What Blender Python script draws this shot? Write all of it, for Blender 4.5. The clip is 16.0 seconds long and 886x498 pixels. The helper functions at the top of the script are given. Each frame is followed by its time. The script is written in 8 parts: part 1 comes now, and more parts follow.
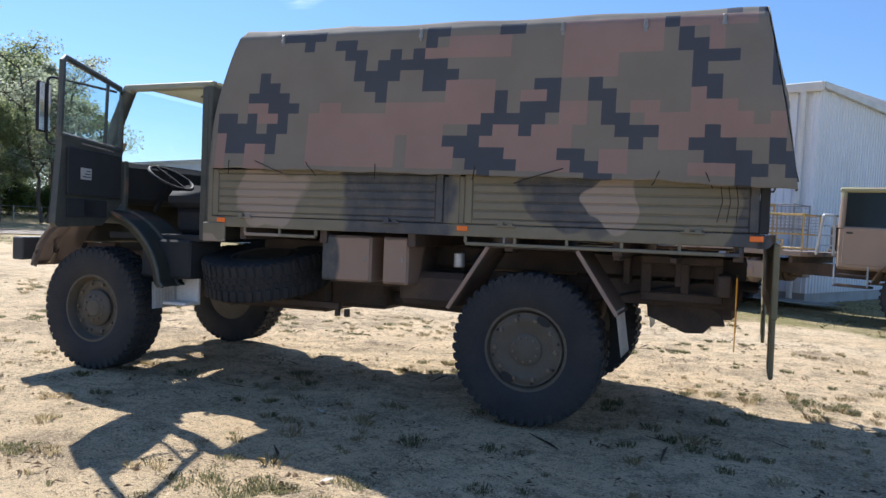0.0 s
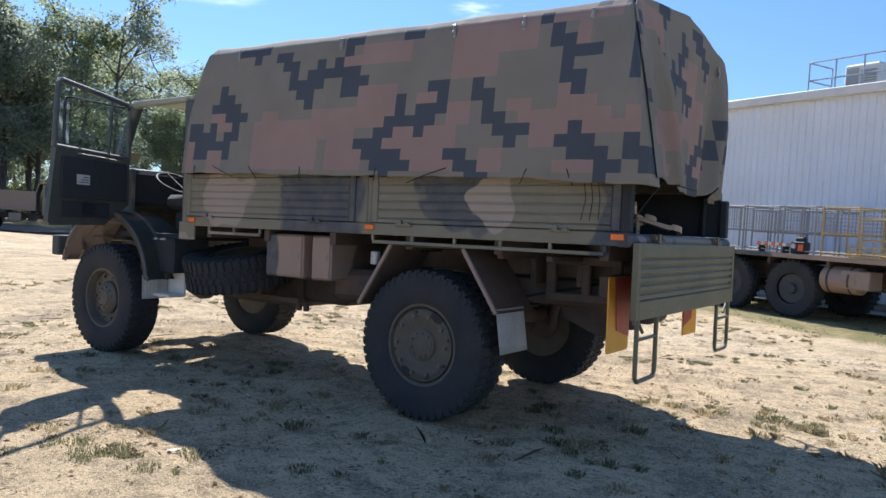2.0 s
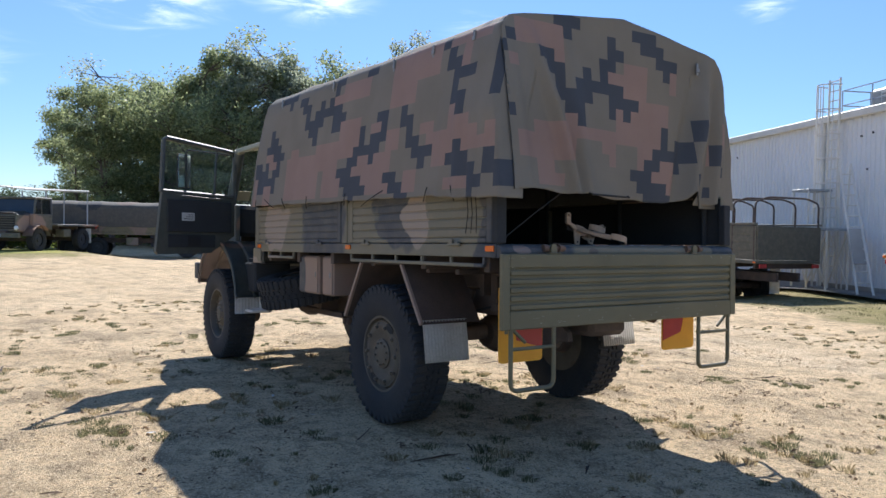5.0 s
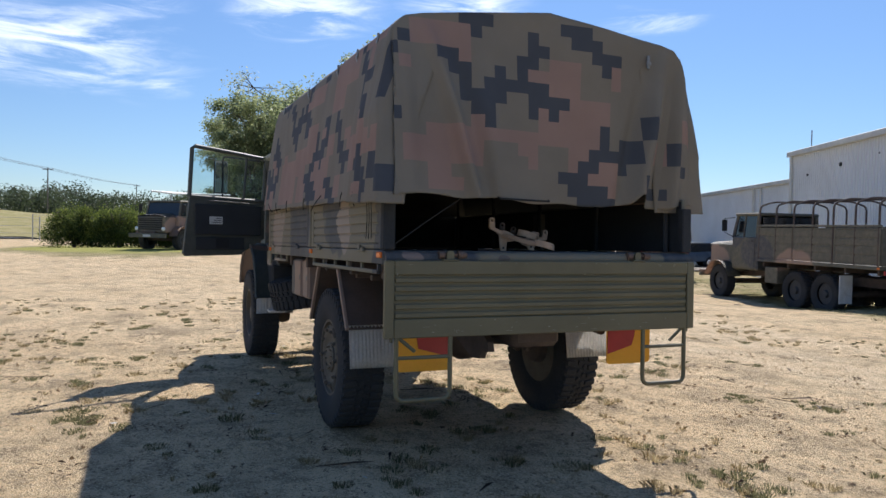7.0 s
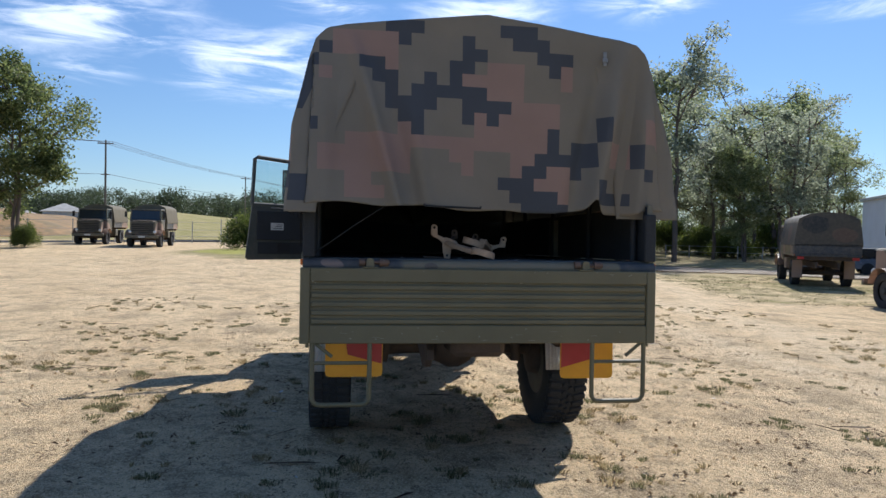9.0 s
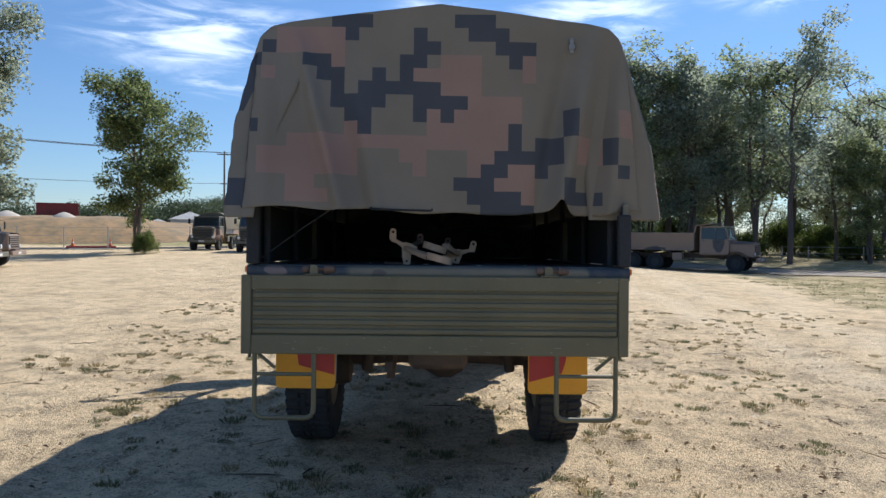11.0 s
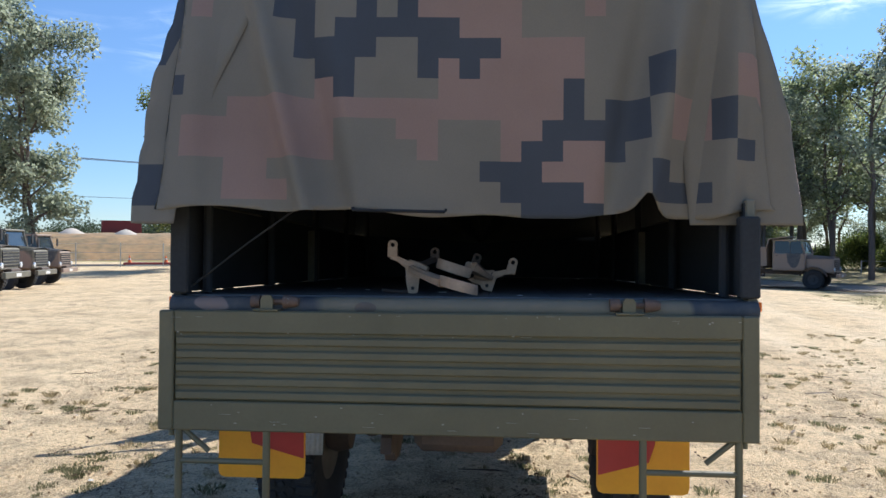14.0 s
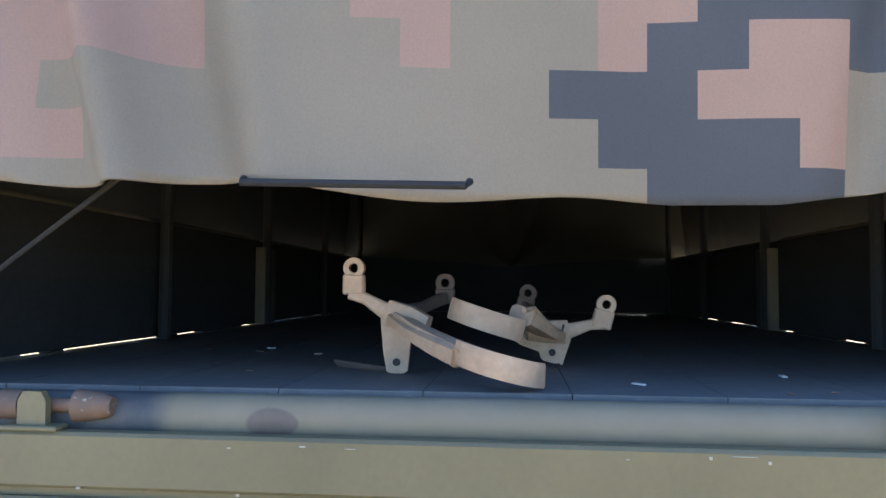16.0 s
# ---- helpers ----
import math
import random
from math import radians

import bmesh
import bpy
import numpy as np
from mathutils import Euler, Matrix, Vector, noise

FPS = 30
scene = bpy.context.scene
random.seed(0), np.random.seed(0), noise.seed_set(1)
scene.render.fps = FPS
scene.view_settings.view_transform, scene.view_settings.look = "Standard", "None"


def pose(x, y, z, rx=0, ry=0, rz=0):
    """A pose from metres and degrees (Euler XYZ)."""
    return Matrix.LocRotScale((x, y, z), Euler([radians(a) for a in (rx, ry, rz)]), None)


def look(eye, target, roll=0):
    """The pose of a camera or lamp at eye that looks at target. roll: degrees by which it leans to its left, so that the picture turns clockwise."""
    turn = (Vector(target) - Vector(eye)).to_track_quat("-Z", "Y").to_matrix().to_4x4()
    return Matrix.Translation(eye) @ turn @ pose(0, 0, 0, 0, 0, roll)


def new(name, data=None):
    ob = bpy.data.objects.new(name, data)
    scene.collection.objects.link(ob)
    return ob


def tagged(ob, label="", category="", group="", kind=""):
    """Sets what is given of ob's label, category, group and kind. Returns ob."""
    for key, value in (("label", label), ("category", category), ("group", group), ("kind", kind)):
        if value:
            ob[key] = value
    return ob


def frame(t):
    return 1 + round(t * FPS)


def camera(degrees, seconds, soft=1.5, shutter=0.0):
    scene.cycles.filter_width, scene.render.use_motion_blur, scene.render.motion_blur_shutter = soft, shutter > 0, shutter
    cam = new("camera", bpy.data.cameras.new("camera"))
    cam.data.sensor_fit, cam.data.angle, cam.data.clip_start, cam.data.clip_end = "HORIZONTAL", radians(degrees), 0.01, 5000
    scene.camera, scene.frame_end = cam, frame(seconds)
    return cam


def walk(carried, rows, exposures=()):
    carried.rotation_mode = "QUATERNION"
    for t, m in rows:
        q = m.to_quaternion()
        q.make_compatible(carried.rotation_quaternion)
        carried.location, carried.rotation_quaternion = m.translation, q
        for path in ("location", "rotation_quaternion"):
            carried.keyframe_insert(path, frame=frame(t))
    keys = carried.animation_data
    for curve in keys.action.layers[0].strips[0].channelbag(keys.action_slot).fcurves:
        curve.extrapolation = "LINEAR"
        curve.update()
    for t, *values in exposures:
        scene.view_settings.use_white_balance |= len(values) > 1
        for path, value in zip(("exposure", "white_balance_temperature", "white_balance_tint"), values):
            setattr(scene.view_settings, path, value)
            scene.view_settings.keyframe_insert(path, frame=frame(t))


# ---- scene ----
cam = camera(61.3, 16.0)
METRES, EYE, TILT, LEAN, TURN = 13.04, 1.53, 0.0, 0.0, 22.4
ROWS = [
    (0.0, 0.0, 0.0, 0.0, 0.13, -2.15, -3.39),
    (0.5, 0.0399, -0.0036, -0.0002, 3.67, -2.28, -3.62),
    (1.0, 0.0786, -0.0017, 0.0012, 7.08, -2.3, -3.82),
    (1.5, 0.1182, 0.0011, 0.0015, 10.42, -2.05, -3.84),
    (2.0, 0.1613, 0.0023, 0.003, 13.15, -2.17, -3.57),
    (2.5, 0.1983, 0.0107, 0.0036, 16.13, -2.65, -3.04),
    (3.0, 0.2327, 0.0137, 0.0032, 19.39, -2.78, -2.41),
    (3.5, 0.2659, 0.0182, 0.0037, 23.28, -2.63, -1.83),
    (4.0, 0.297, 0.0283, 0.0059, 27.51, -2.07, -1.45),
    (6.5, 0.4392, 0.1205, 0.0123, 43.34, -1.53, -1.24),
    (7.0, 0.457, 0.1482, 0.0144, 46.26, -1.59, -1.27),
    (7.5, 0.4788, 0.1737, 0.0162, 49.48, -1.5, -1.22),
    (8.0, 0.4967, 0.2006, 0.0163, 52.91, -1.4, -1.16),
    (8.5, 0.5156, 0.2268, 0.0172, 56.48, -1.45, -1.15),
    (9.0, 0.5348, 0.2539, 0.0192, 59.78, -1.59, -1.22),
    (11.5, 0.5455, 0.3475, 0.0207, 69.53, -1.36, -0.25),
    (12.0, 0.5386, 0.3523, 0.0204, 70.45, -1.3, -0.02),
    (12.5, 0.5209, 0.3618, 0.0186, 71.11, -1.23, -0.08),
    (13.0, 0.4961, 0.376, 0.019, 71.6, -1.03, -0.25),
    (13.5, 0.4646, 0.3859, 0.0203, 72.11, -0.69, -0.35),
    (14.0, 0.4321, 0.3978, 0.0195, 72.66, -0.3, -0.28),
    (14.5, 0.3972, 0.4094, 0.0188, 73.28, 0.18, -0.21),
    (15.0, 0.3617, 0.4181, 0.0195, 73.77, 0.71, -0.32),
    (15.5, 0.3275, 0.4303, 0.0198, 73.8, 1.3, -0.3),
    (16.0, 0.2948, 0.4402, 0.0194, 73.91, 1.55, -0.26),
]
EXPOSURES = [(0.0, 1.05, 5600, 13), (4.0, 1.10, 5550, 13), (6.5, 0.64, 5900, 14), (9.0, 0.62, 5750, 12), (12.5, 0.80, 5600, 11), (14.0, 1.0, 5600, 11), (14.5, 1.15, 5600, 11), (15.0, 1.65, 5600, 11), (15.5, 2.5, 5700, 11), (16.0, 2.8, 5850, 11)]
walk(cam, [(t, pose(0, 0, EYE, TILT, LEAN, TURN) @ pose(METRES * x, METRES * y, METRES * z, 90 + pitch, roll, yaw)) for t, x, y, z, yaw, pitch, roll in ROWS], EXPOSURES)

# ---- light ----
SUN = Vector((-0.93, 0.60, 1.0)).normalized()
world = bpy.data.worlds.new("world")
scene.world = world
world.use_nodes = True
wn, wl = world.node_tree.nodes, world.node_tree.links
wn.clear()
w_out = wn.new("ShaderNodeOutputWorld")
w_bg = wn.new("ShaderNodeBackground")
w_sky = wn.new("ShaderNodeTexSky")
w_sky.sky_type = "NISHITA"
w_sky.sun_disc = False
w_sky.sun_elevation = math.asin(SUN.z)
w_sky.sun_rotation = math.atan2(SUN.x, SUN.y)
w_sky.air_density, w_sky.dust_density, w_sky.ozone_density = 1.0, 0.1, 4.0
w_sky.altitude = 1200
w_bg.inputs["Strength"].default_value = 0.088
# thin high cloud: fibrous patches at their bearings (from +y towards -x) and heights over the horizon, in degrees
CLOUDS = [(34, 15.6, 1.6, 1.0, 0.7), (54.2, 15.2, 3.4, 0.9, 0.75), (67, 16.6, 4.0, 1.5, 0.8), (79.4, 15.6, 4.2, 1.9, 1.0), (91.5, 15.6, 3.2, 1.4, 0.8), (95.5, 11.6, 6.0, 2.3, 1.0), (89.3, 9.6, 1.7, 0.7, 0.7),
          (108.5, 13.8, 7.0, 2.2, 0.95), (107.3, 10.5, 2.8, 1.1, 0.7), (122, 13.8, 3.0, 1.4, 0.6), (59, 9.9, 2.2, 1.0, 0.35), (70, 27, 30, 5, 0.6), (130, 24, 20, 5, 0.6), (-60, 20, 40, 6, 0.6)]


def sky_math(op, a, b=None):
    k = wn.new("ShaderNodeMath")
    k.operation = op
    for i, v in enumerate((a, b)):
        if v is None:
            continue
        if isinstance(v, (int, float)):
            k.inputs[i].default_value = v
        else:
            wl.new(v, k.inputs[i])
    return k.outputs["Value"]


w_tc = wn.new("ShaderNodeTexCoord")
w_sep = wn.new("ShaderNodeSeparateXYZ")
wl.new(w_tc.outputs["Generated"], w_sep.inputs["Vector"])
w_az = sky_math("MULTIPLY", sky_math("ARCTAN2", sky_math("MULTIPLY", w_sep.outputs["X"], -1.0), w_sep.outputs["Y"]), 180 / math.pi)
w_el = sky_math("MULTIPLY", sky_math("ARCSINE", w_sep.outputs["Z"]), 180 / math.pi)
w_mask = None
for az, el, raz, rel, amount in CLOUDS:
    raz, rel = 1.3 * raz, 1.25 * rel
    p = sky_math("POWER", sky_math("ABSOLUTE", sky_math("DIVIDE", sky_math("SUBTRACT", w_az, az), raz)), 2.0)
    q = sky_math("POWER", sky_math("ABSOLUTE", sky_math("DIVIDE", sky_math("SUBTRACT", w_el, el), rel)), 2.0)
    g = sky_math("MULTIPLY", sky_math("EXPONENT", sky_math("MULTIPLY", sky_math("ADD", p, q), -1.1)), amount)
    w_mask = g if w_mask is None else sky_math("MAXIMUM", w_mask, g)
w_uv = wn.new("ShaderNodeCombineXYZ")
wl.new(w_az, w_uv.inputs["X"])
wl.new(w_el, w_uv.inputs["Y"])
w_map = wn.new("ShaderNodeMapping")
w_map.inputs["Rotation"].default_value = (0.0, 0.0, 0.22)
w_map.inputs["Scale"].default_value = (0.055, 0.30, 1.0)
w_n = wn.new("ShaderNodeTexNoise")
w_n.inputs["Scale"].default_value, w_n.inputs["Detail"].default_value = 2.2, 10.0
w_n.inputs["Roughness"].default_value, w_n.inputs["Distortion"].default_value = 0.62, 0.7
w_cov = wn.new("ShaderNodeMapRange")
w_cov.inputs["From Min"].default_value, w_cov.inputs["From Max"].default_value = 0.34, 0.70
w_soft = wn.new("ShaderNodeMapRange")
w_soft.inputs["From Min"].default_value, w_soft.inputs["From Max"].default_value, w_soft.inputs["To Max"].default_value = 0.12, 1.10, 0.80
w_soft.interpolation_type = "SMOOTHSTEP"
w_m = wn.new("ShaderNodeMix")
w_m.data_type = "RGBA"
w_m.inputs["B"].default_value = (9.3, 9.6, 10.0, 1)
wl.new(w_uv.outputs["Vector"], w_map.inputs["Vector"])
wl.new(w_map.outputs["Vector"], w_n.inputs["Vector"])
wl.new(w_n.outputs["Fac"], w_cov.inputs["Value"])
wl.new(sky_math("MULTIPLY", sky_math("MULTIPLY", w_mask, 1.5), w_cov.outputs["Result"]), w_soft.inputs["Value"])
wl.new(w_soft.outputs["Result"], w_m.inputs["Factor"])
w_t = wn.new("ShaderNodeVectorMath")
w_t.operation = "MULTIPLY"
w_t.inputs[1].default_value = (0.90, 0.905, 0.880)
wl.new(w_sky.outputs["Color"], w_t.inputs[0])
w_low = wn.new("ShaderNodeMapRange")
w_low.inputs["From Max"].default_value, w_low.inputs["To Min"].default_value, w_low.inputs["To Max"].default_value = 45.0, 0.72, 1.40
w_dim = wn.new("ShaderNodeVectorMath")
w_dim.operation = "SCALE"
wl.new(w_el, w_low.inputs["Value"])
wl.new(w_low.outputs["Result"], w_dim.inputs["Scale"])
wl.new(w_t.outputs["Vector"], w_dim.inputs[0])
wl.new(w_dim.outputs["Vector"], w_m.inputs["A"])
wl.new(w_m.outputs["Result"], w_bg.inputs["Color"])
wl.new(w_bg.outputs["Background"], w_out.inputs["Surface"])

sun = new("sun", bpy.data.lights.new("sun", "SUN"))
sun.data.energy, sun.data.angle, sun.data.color = 4.2, radians(0.53), (1.0, 0.915, 0.775)
sun.matrix_world = look(SUN * 50, (0, 0, 0))


# ---- materials ----
def nodes_of(name):
    m = bpy.data.materials.new(name)
    m.use_nodes = True
    nt = m.node_tree
    return m, nt.nodes, nt.links, nt.nodes["Principled BSDF"]


def rgba(c):
    return (*c, 1.0)


def surface(name, base, second=None, rough=0.7, metal=0.0, scale=3.0, amount=0.5, fine=60.0, fine_amount=0.25,
            bump=0.15, bump_scale=40.0, spec=0.5, wear=None, wear_scale=14.0, wear_cut=0.66, transmission=0.0, stretch=None):
    """A surface with broad stains, fine grain, relief and, if asked, chips that show the colour wear."""
    m, n, l, p = nodes_of(name)
    tc = n.new("ShaderNodeTexCoord")
    second = second or tuple(c * 0.72 for c in base)
    n1 = n.new("ShaderNodeTexNoise")
    n1.inputs["Scale"].default_value, n1.inputs["Detail"].default_value = scale, 6.0
    n2 = n.new("ShaderNodeTexNoise")
    n2.inputs["Scale"].default_value, n2.inputs["Detail"].default_value = fine, 4.0
    r1 = n.new("ShaderNodeMapRange")
    r1.inputs["From Min"].default_value, r1.inputs["From Max"].default_value = 0.35, 0.68
    r1.inputs["To Max"].default_value = amount
    r2 = n.new("ShaderNodeMapRange")
    r2.inputs["To Min"].default_value, r2.inputs["To Max"].default_value = 1.0 - fine_amount, 1.0 + fine_amount
    mix = n.new("ShaderNodeMix")
    mix.data_type = "RGBA"
    mix.inputs["A"].default_value, mix.inputs["B"].default_value = rgba(base), rgba(second)
    mul = n.new("ShaderNodeVectorMath")
    mul.operation = "SCALE"
    for tex in (n1, n2):
        l.new(tc.outputs["Object"], tex.inputs["Vector"])
    l.new(n1.outputs["Fac"], r1.inputs["Value"])
    l.new(n2.outputs["Fac"], r2.inputs["Value"])
    l.new(r1.outputs["Result"], mix.inputs["Factor"])
    l.new(mix.outputs["Result"], mul.inputs[0])
    l.new(r2.outputs["Result"], mul.inputs["Scale"])
    colour = mul.outputs["Vector"]
    if wear:
        n3 = n.new("ShaderNodeTexNoise")
        n3.inputs["Scale"].default_value, n3.inputs["Detail"].default_value = wear_scale, 8.0
        n3.inputs["Roughness"].default_value = 0.75
        r3 = n.new("ShaderNodeMapRange")
        r3.inputs["From Min"].default_value, r3.inputs["From Max"].default_value = wear_cut, wear_cut + 0.03
        mx = n.new("ShaderNodeMix")
        mx.data_type = "RGBA"
        mx.inputs["B"].default_value = rgba(wear)
        if stretch:
            mp = n.new("ShaderNodeMapping")
            mp.inputs["Scale"].default_value = stretch
            l.new(tc.outputs["Object"], mp.inputs["Vector"])
            l.new(mp.outputs["Vector"], n3.inputs["Vector"])
        else:
            l.new(tc.outputs["Object"], n3.inputs["Vector"])
        l.new(n3.outputs["Fac"], r3.inputs["Value"])
        l.new(r3.outputs["Result"], mx.inputs["Factor"])
        l.new(colour, mx.inputs["A"])
        colour = mx.outputs["Result"]
    l.new(colour, p.inputs["Base Color"])
    rr = n.new("ShaderNodeMapRange")
    rr.inputs["To Min"].default_value, rr.inputs["To Max"].default_value = max(rough - 0.1, 0.02), min(rough + 0.1, 1.0)
    l.new(n1.outputs["Fac"], rr.inputs["Value"])
    l.new(rr.outputs["Result"], p.inputs["Roughness"])
    p.inputs["Metallic"].default_value = metal
    p.inputs["Specular IOR Level"].default_value = spec
    p.inputs["Transmission Weight"].default_value = transmission
    if bump:
        nb = n.new("ShaderNodeTexNoise")
        nb.inputs["Scale"].default_value, nb.inputs["Detail"].default_value = bump_scale, 5.0
        b = n.new("ShaderNodeBump")
        b.inputs["Strength"].default_value, b.inputs["Distance"].default_value = bump, 0.01
        l.new(tc.outputs["Object"], nb.inputs["Vector"])
        l.new(nb.outputs["Fac"], b.inputs["Height"])
        l.new(b.outputs["Normal"], p.inputs["Normal"])
    return m


def camouflage(name, base, spots, rough=0.62, dust=(0.30, 0.25, 0.19), dust_amount=0.35, wander=0.12):
    """Disruptive paint: soft-edged round patches, each (x, y, z, rx, ry, rz, colour), under a film of dust."""
    m, n, l, p = nodes_of(name)
    tc = n.new("ShaderNodeTexCoord")
    nd = n.new("ShaderNodeTexNoise")
    nd.inputs["Scale"].default_value = 2.2
    warp = n.new("ShaderNodeMix")
    warp.data_type = "RGBA"
    warp.blend_type = "LINEAR_LIGHT"
    warp.inputs["Factor"].default_value = wander
    l.new(tc.outputs["Object"], nd.inputs["Vector"])
    l.new(tc.outputs["Object"], warp.inputs["A"])
    l.new(nd.outputs["Color"], warp.inputs["B"])
    colour = None
    for x, y, z, rx, ry, rz, c in spots:
        sub = n.new("ShaderNodeVectorMath")
        sub.operation = "SUBTRACT"
        sub.inputs[1].default_value = (x, y, z)
        div = n.new("ShaderNodeVectorMath")
        div.operation = "DIVIDE"
        div.inputs[1].default_value = (rx, ry, rz)
        ln = n.new("ShaderNodeVectorMath")
        ln.operation = "LENGTH"
        mr = n.new("ShaderNodeMapRange")
        mr.inputs["From Min"].default_value, mr.inputs["From Max"].default_value = 0.95, 1.06
        mr.inputs["To Min"].default_value, mr.inputs["To Max"].default_value = 1.0, 0.0
        mx = n.new("ShaderNodeMix")
        mx.data_type = "RGBA"
        mx.inputs["B"].default_value = rgba(c)
        l.new(warp.outputs["Result"], sub.inputs[0])
        l.new(sub.outputs["Vector"], div.inputs[0])
        l.new(div.outputs["Vector"], ln.inputs[0])
        l.new(ln.outputs["Value"], mr.inputs["Value"])
        l.new(mr.outputs["Result"], mx.inputs["Factor"])
        if colour is None:
            mx.inputs["A"].default_value = rgba(base)
        else:
            l.new(colour, mx.inputs["A"])
        colour = mx.outputs["Result"]
    ng = n.new("ShaderNodeTexNoise")
    ng.inputs["Scale"].default_value, ng.inputs["Detail"].default_value = 7.0, 8.0
    ng.inputs["Roughness"].default_value = 0.7
    mr = n.new("ShaderNodeMapRange")
    mr.inputs["From Min"].default_value, mr.inputs["From Max"].default_value = 0.42, 0.72
    mr.inputs["To Max"].default_value = dust_amount
    mx = n.new("ShaderNodeMix")
    mx.data_type = "RGBA"
    mx.inputs["B"].default_value = rgba(dust)
    l.new(tc.outputs["Object"], ng.inputs["Vector"])
    l.new(ng.outputs["Fac"], mr.inputs["Value"])
    l.new(mr.outputs["Result"], mx.inputs["Factor"])
    if colour is None:
        mx.inputs["A"].default_value = rgba(base)
    else:
        l.new(colour, mx.inputs["A"])
    l.new(mx.outputs["Result"], p.inputs["Base Color"])
    rr = n.new("ShaderNodeMapRange")
    rr.inputs["To Min"].default_value, rr.inputs["To Max"].default_value = rough - 0.12, rough + 0.12
    l.new(ng.outputs["Fac"], rr.inputs["Value"])
    l.new(rr.outputs["Result"], p.inputs["Roughness"])
    b = n.new("ShaderNodeBump")
    b.inputs["Strength"].default_value, b.inputs["Distance"].default_value = 0.08, 0.01
    l.new(ng.outputs["Fac"], b.inputs["Height"])
    l.new(b.outputs["Normal"], p.inputs["Normal"])
    return m


OLIVE, DARK, BROWN, TAN = (0.164, 0.143, 0.078), (0.060, 0.064, 0.070), (0.31, 0.21, 0.155), (0.315, 0.255, 0.195)

M_OLIVE = surface("olive_paint", OLIVE, (0.128, 0.112, 0.060), rough=0.5, scale=2.4, amount=0.9, fine=90, fine_amount=0.10, bump=0.05, stretch=(1.0, 0.28, 1.3),
                  wear=(0.55, 0.53, 0.46), wear_scale=30.0, wear_cut=0.705)
PALE = (0.335, 0.268, 0.208)
M_TRAY = camouflage("tray_camouflage", (0.19, 0.168, 0.112), [
    (-1.27, -1.25, 1.74, 0.62, 0.6, 0.95, DARK), (-2.02, -1.25, 1.74, 0.40, 0.6, 0.42, (0.19, 0.168, 0.112)), (-2.38, -1.25, 1.74, 0.29, 0.6, 0.27, PALE),
    (0.26, -1.25, 1.76, 0.26, 0.6, 0.30, DARK), (0.57, -1.25, 1.76, 0.145, 0.6, 0.20, PALE), (1.58, -1.25, 1.6, 0.26, 0.7, 0.9, DARK), (-2.7, -1.25, 1.3, 0.5, 0.6, 0.13, TAN),
    (0.9, 1.25, 1.7, 0.5, 0.6, 0.5, BROWN), (-1.2, 1.25, 1.7, 0.6, 0.6, 0.5, DARK)], dust_amount=0.30, wander=0.30)
# the last spot paints sunlight on the cab's top as a pale colour
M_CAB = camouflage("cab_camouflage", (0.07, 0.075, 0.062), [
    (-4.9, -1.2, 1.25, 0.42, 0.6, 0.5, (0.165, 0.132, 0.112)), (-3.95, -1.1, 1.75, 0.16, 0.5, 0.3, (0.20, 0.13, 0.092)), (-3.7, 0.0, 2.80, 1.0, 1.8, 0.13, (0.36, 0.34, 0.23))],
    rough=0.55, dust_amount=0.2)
M_RAIL = camouflage("rail_camouflage", (0.205, 0.172, 0.112), [(1.6, -0.86, 1.47, 0.4, 0.30, 0.3, DARK), (1.6, -1.25, 1.47, 0.4, 0.13, 0.3, DARK), (1.6, -1.03, 1.48, 0.4, 0.095, 0.034, (0.26, 0.185, 0.155)),
    (1.64, -0.37, 1.49, 0.1, 0.055, 0.035, (0.13, 0.10, 0.075)), (1.6, 1.12, 1.47, 0.4, 0.16, 0.3, DARK)], rough=0.68, dust_amount=0.3)
M_RUSTY = surface("rusty_iron", (0.17, 0.105, 0.07), (0.09, 0.07, 0.06), rough=0.7, scale=18, wear=(0.33, 0.30, 0.25), wear_scale=22, wear_cut=0.62)
M_UNDER = surface("chassis_paint", (0.105, 0.072, 0.054), (0.055, 0.044, 0.038), rough=0.75, scale=5.0, amount=0.8)
M_BOX = camouflage("box_camouflage", BROWN, [(-2.0, -1.1, 1.1, 0.28, 0.9, 0.6, DARK), (-1.2, -0.6, 1.2, 0.3, 0.3, 0.6, (0.09, 0.065, 0.05))])
M_RUBBER = surface("tyre_rubber", (0.028, 0.030, 0.033), (0.052, 0.049, 0.046), rough=0.85, scale=4.0, amount=0.7, bump=0.2, spec=0.3)
M_RIM = surface("rim_paint", (0.10, 0.086, 0.062), (0.075, 0.056, 0.042), rough=0.65, scale=9.0, wear=(0.16, 0.08, 0.045), wear_scale=16, wear_cut=0.66)
M_NUT = surface("worn_nuts", (0.20, 0.17, 0.13), (0.14, 0.09, 0.06), rough=0.5, metal=0.4, scale=20)
M_STEEL = surface("bare_steel", (0.30, 0.29, 0.27), (0.20, 0.17, 0.14), rough=0.45, metal=0.6, scale=12)
M_NAVY = surface("dark_camouflage_paint", (0.036, 0.039, 0.043), (0.055, 0.056, 0.058), rough=0.6, scale=4)
M_BLACK = surface("black_rubber", (0.016, 0.016, 0.017), rough=0.7)
# near-black for cab trim; also paints the shade inside the bed
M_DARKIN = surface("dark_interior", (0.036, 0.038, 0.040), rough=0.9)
M_FLOOR = surface("worn_floor", (0.095, 0.097, 0.102), (0.14, 0.132, 0.124), rough=0.7, scale=2.5, amount=0.8, fine=30, bump=0.3, wear=(0.12, 0.10, 0.085), wear_scale=9, wear_cut=0.66)
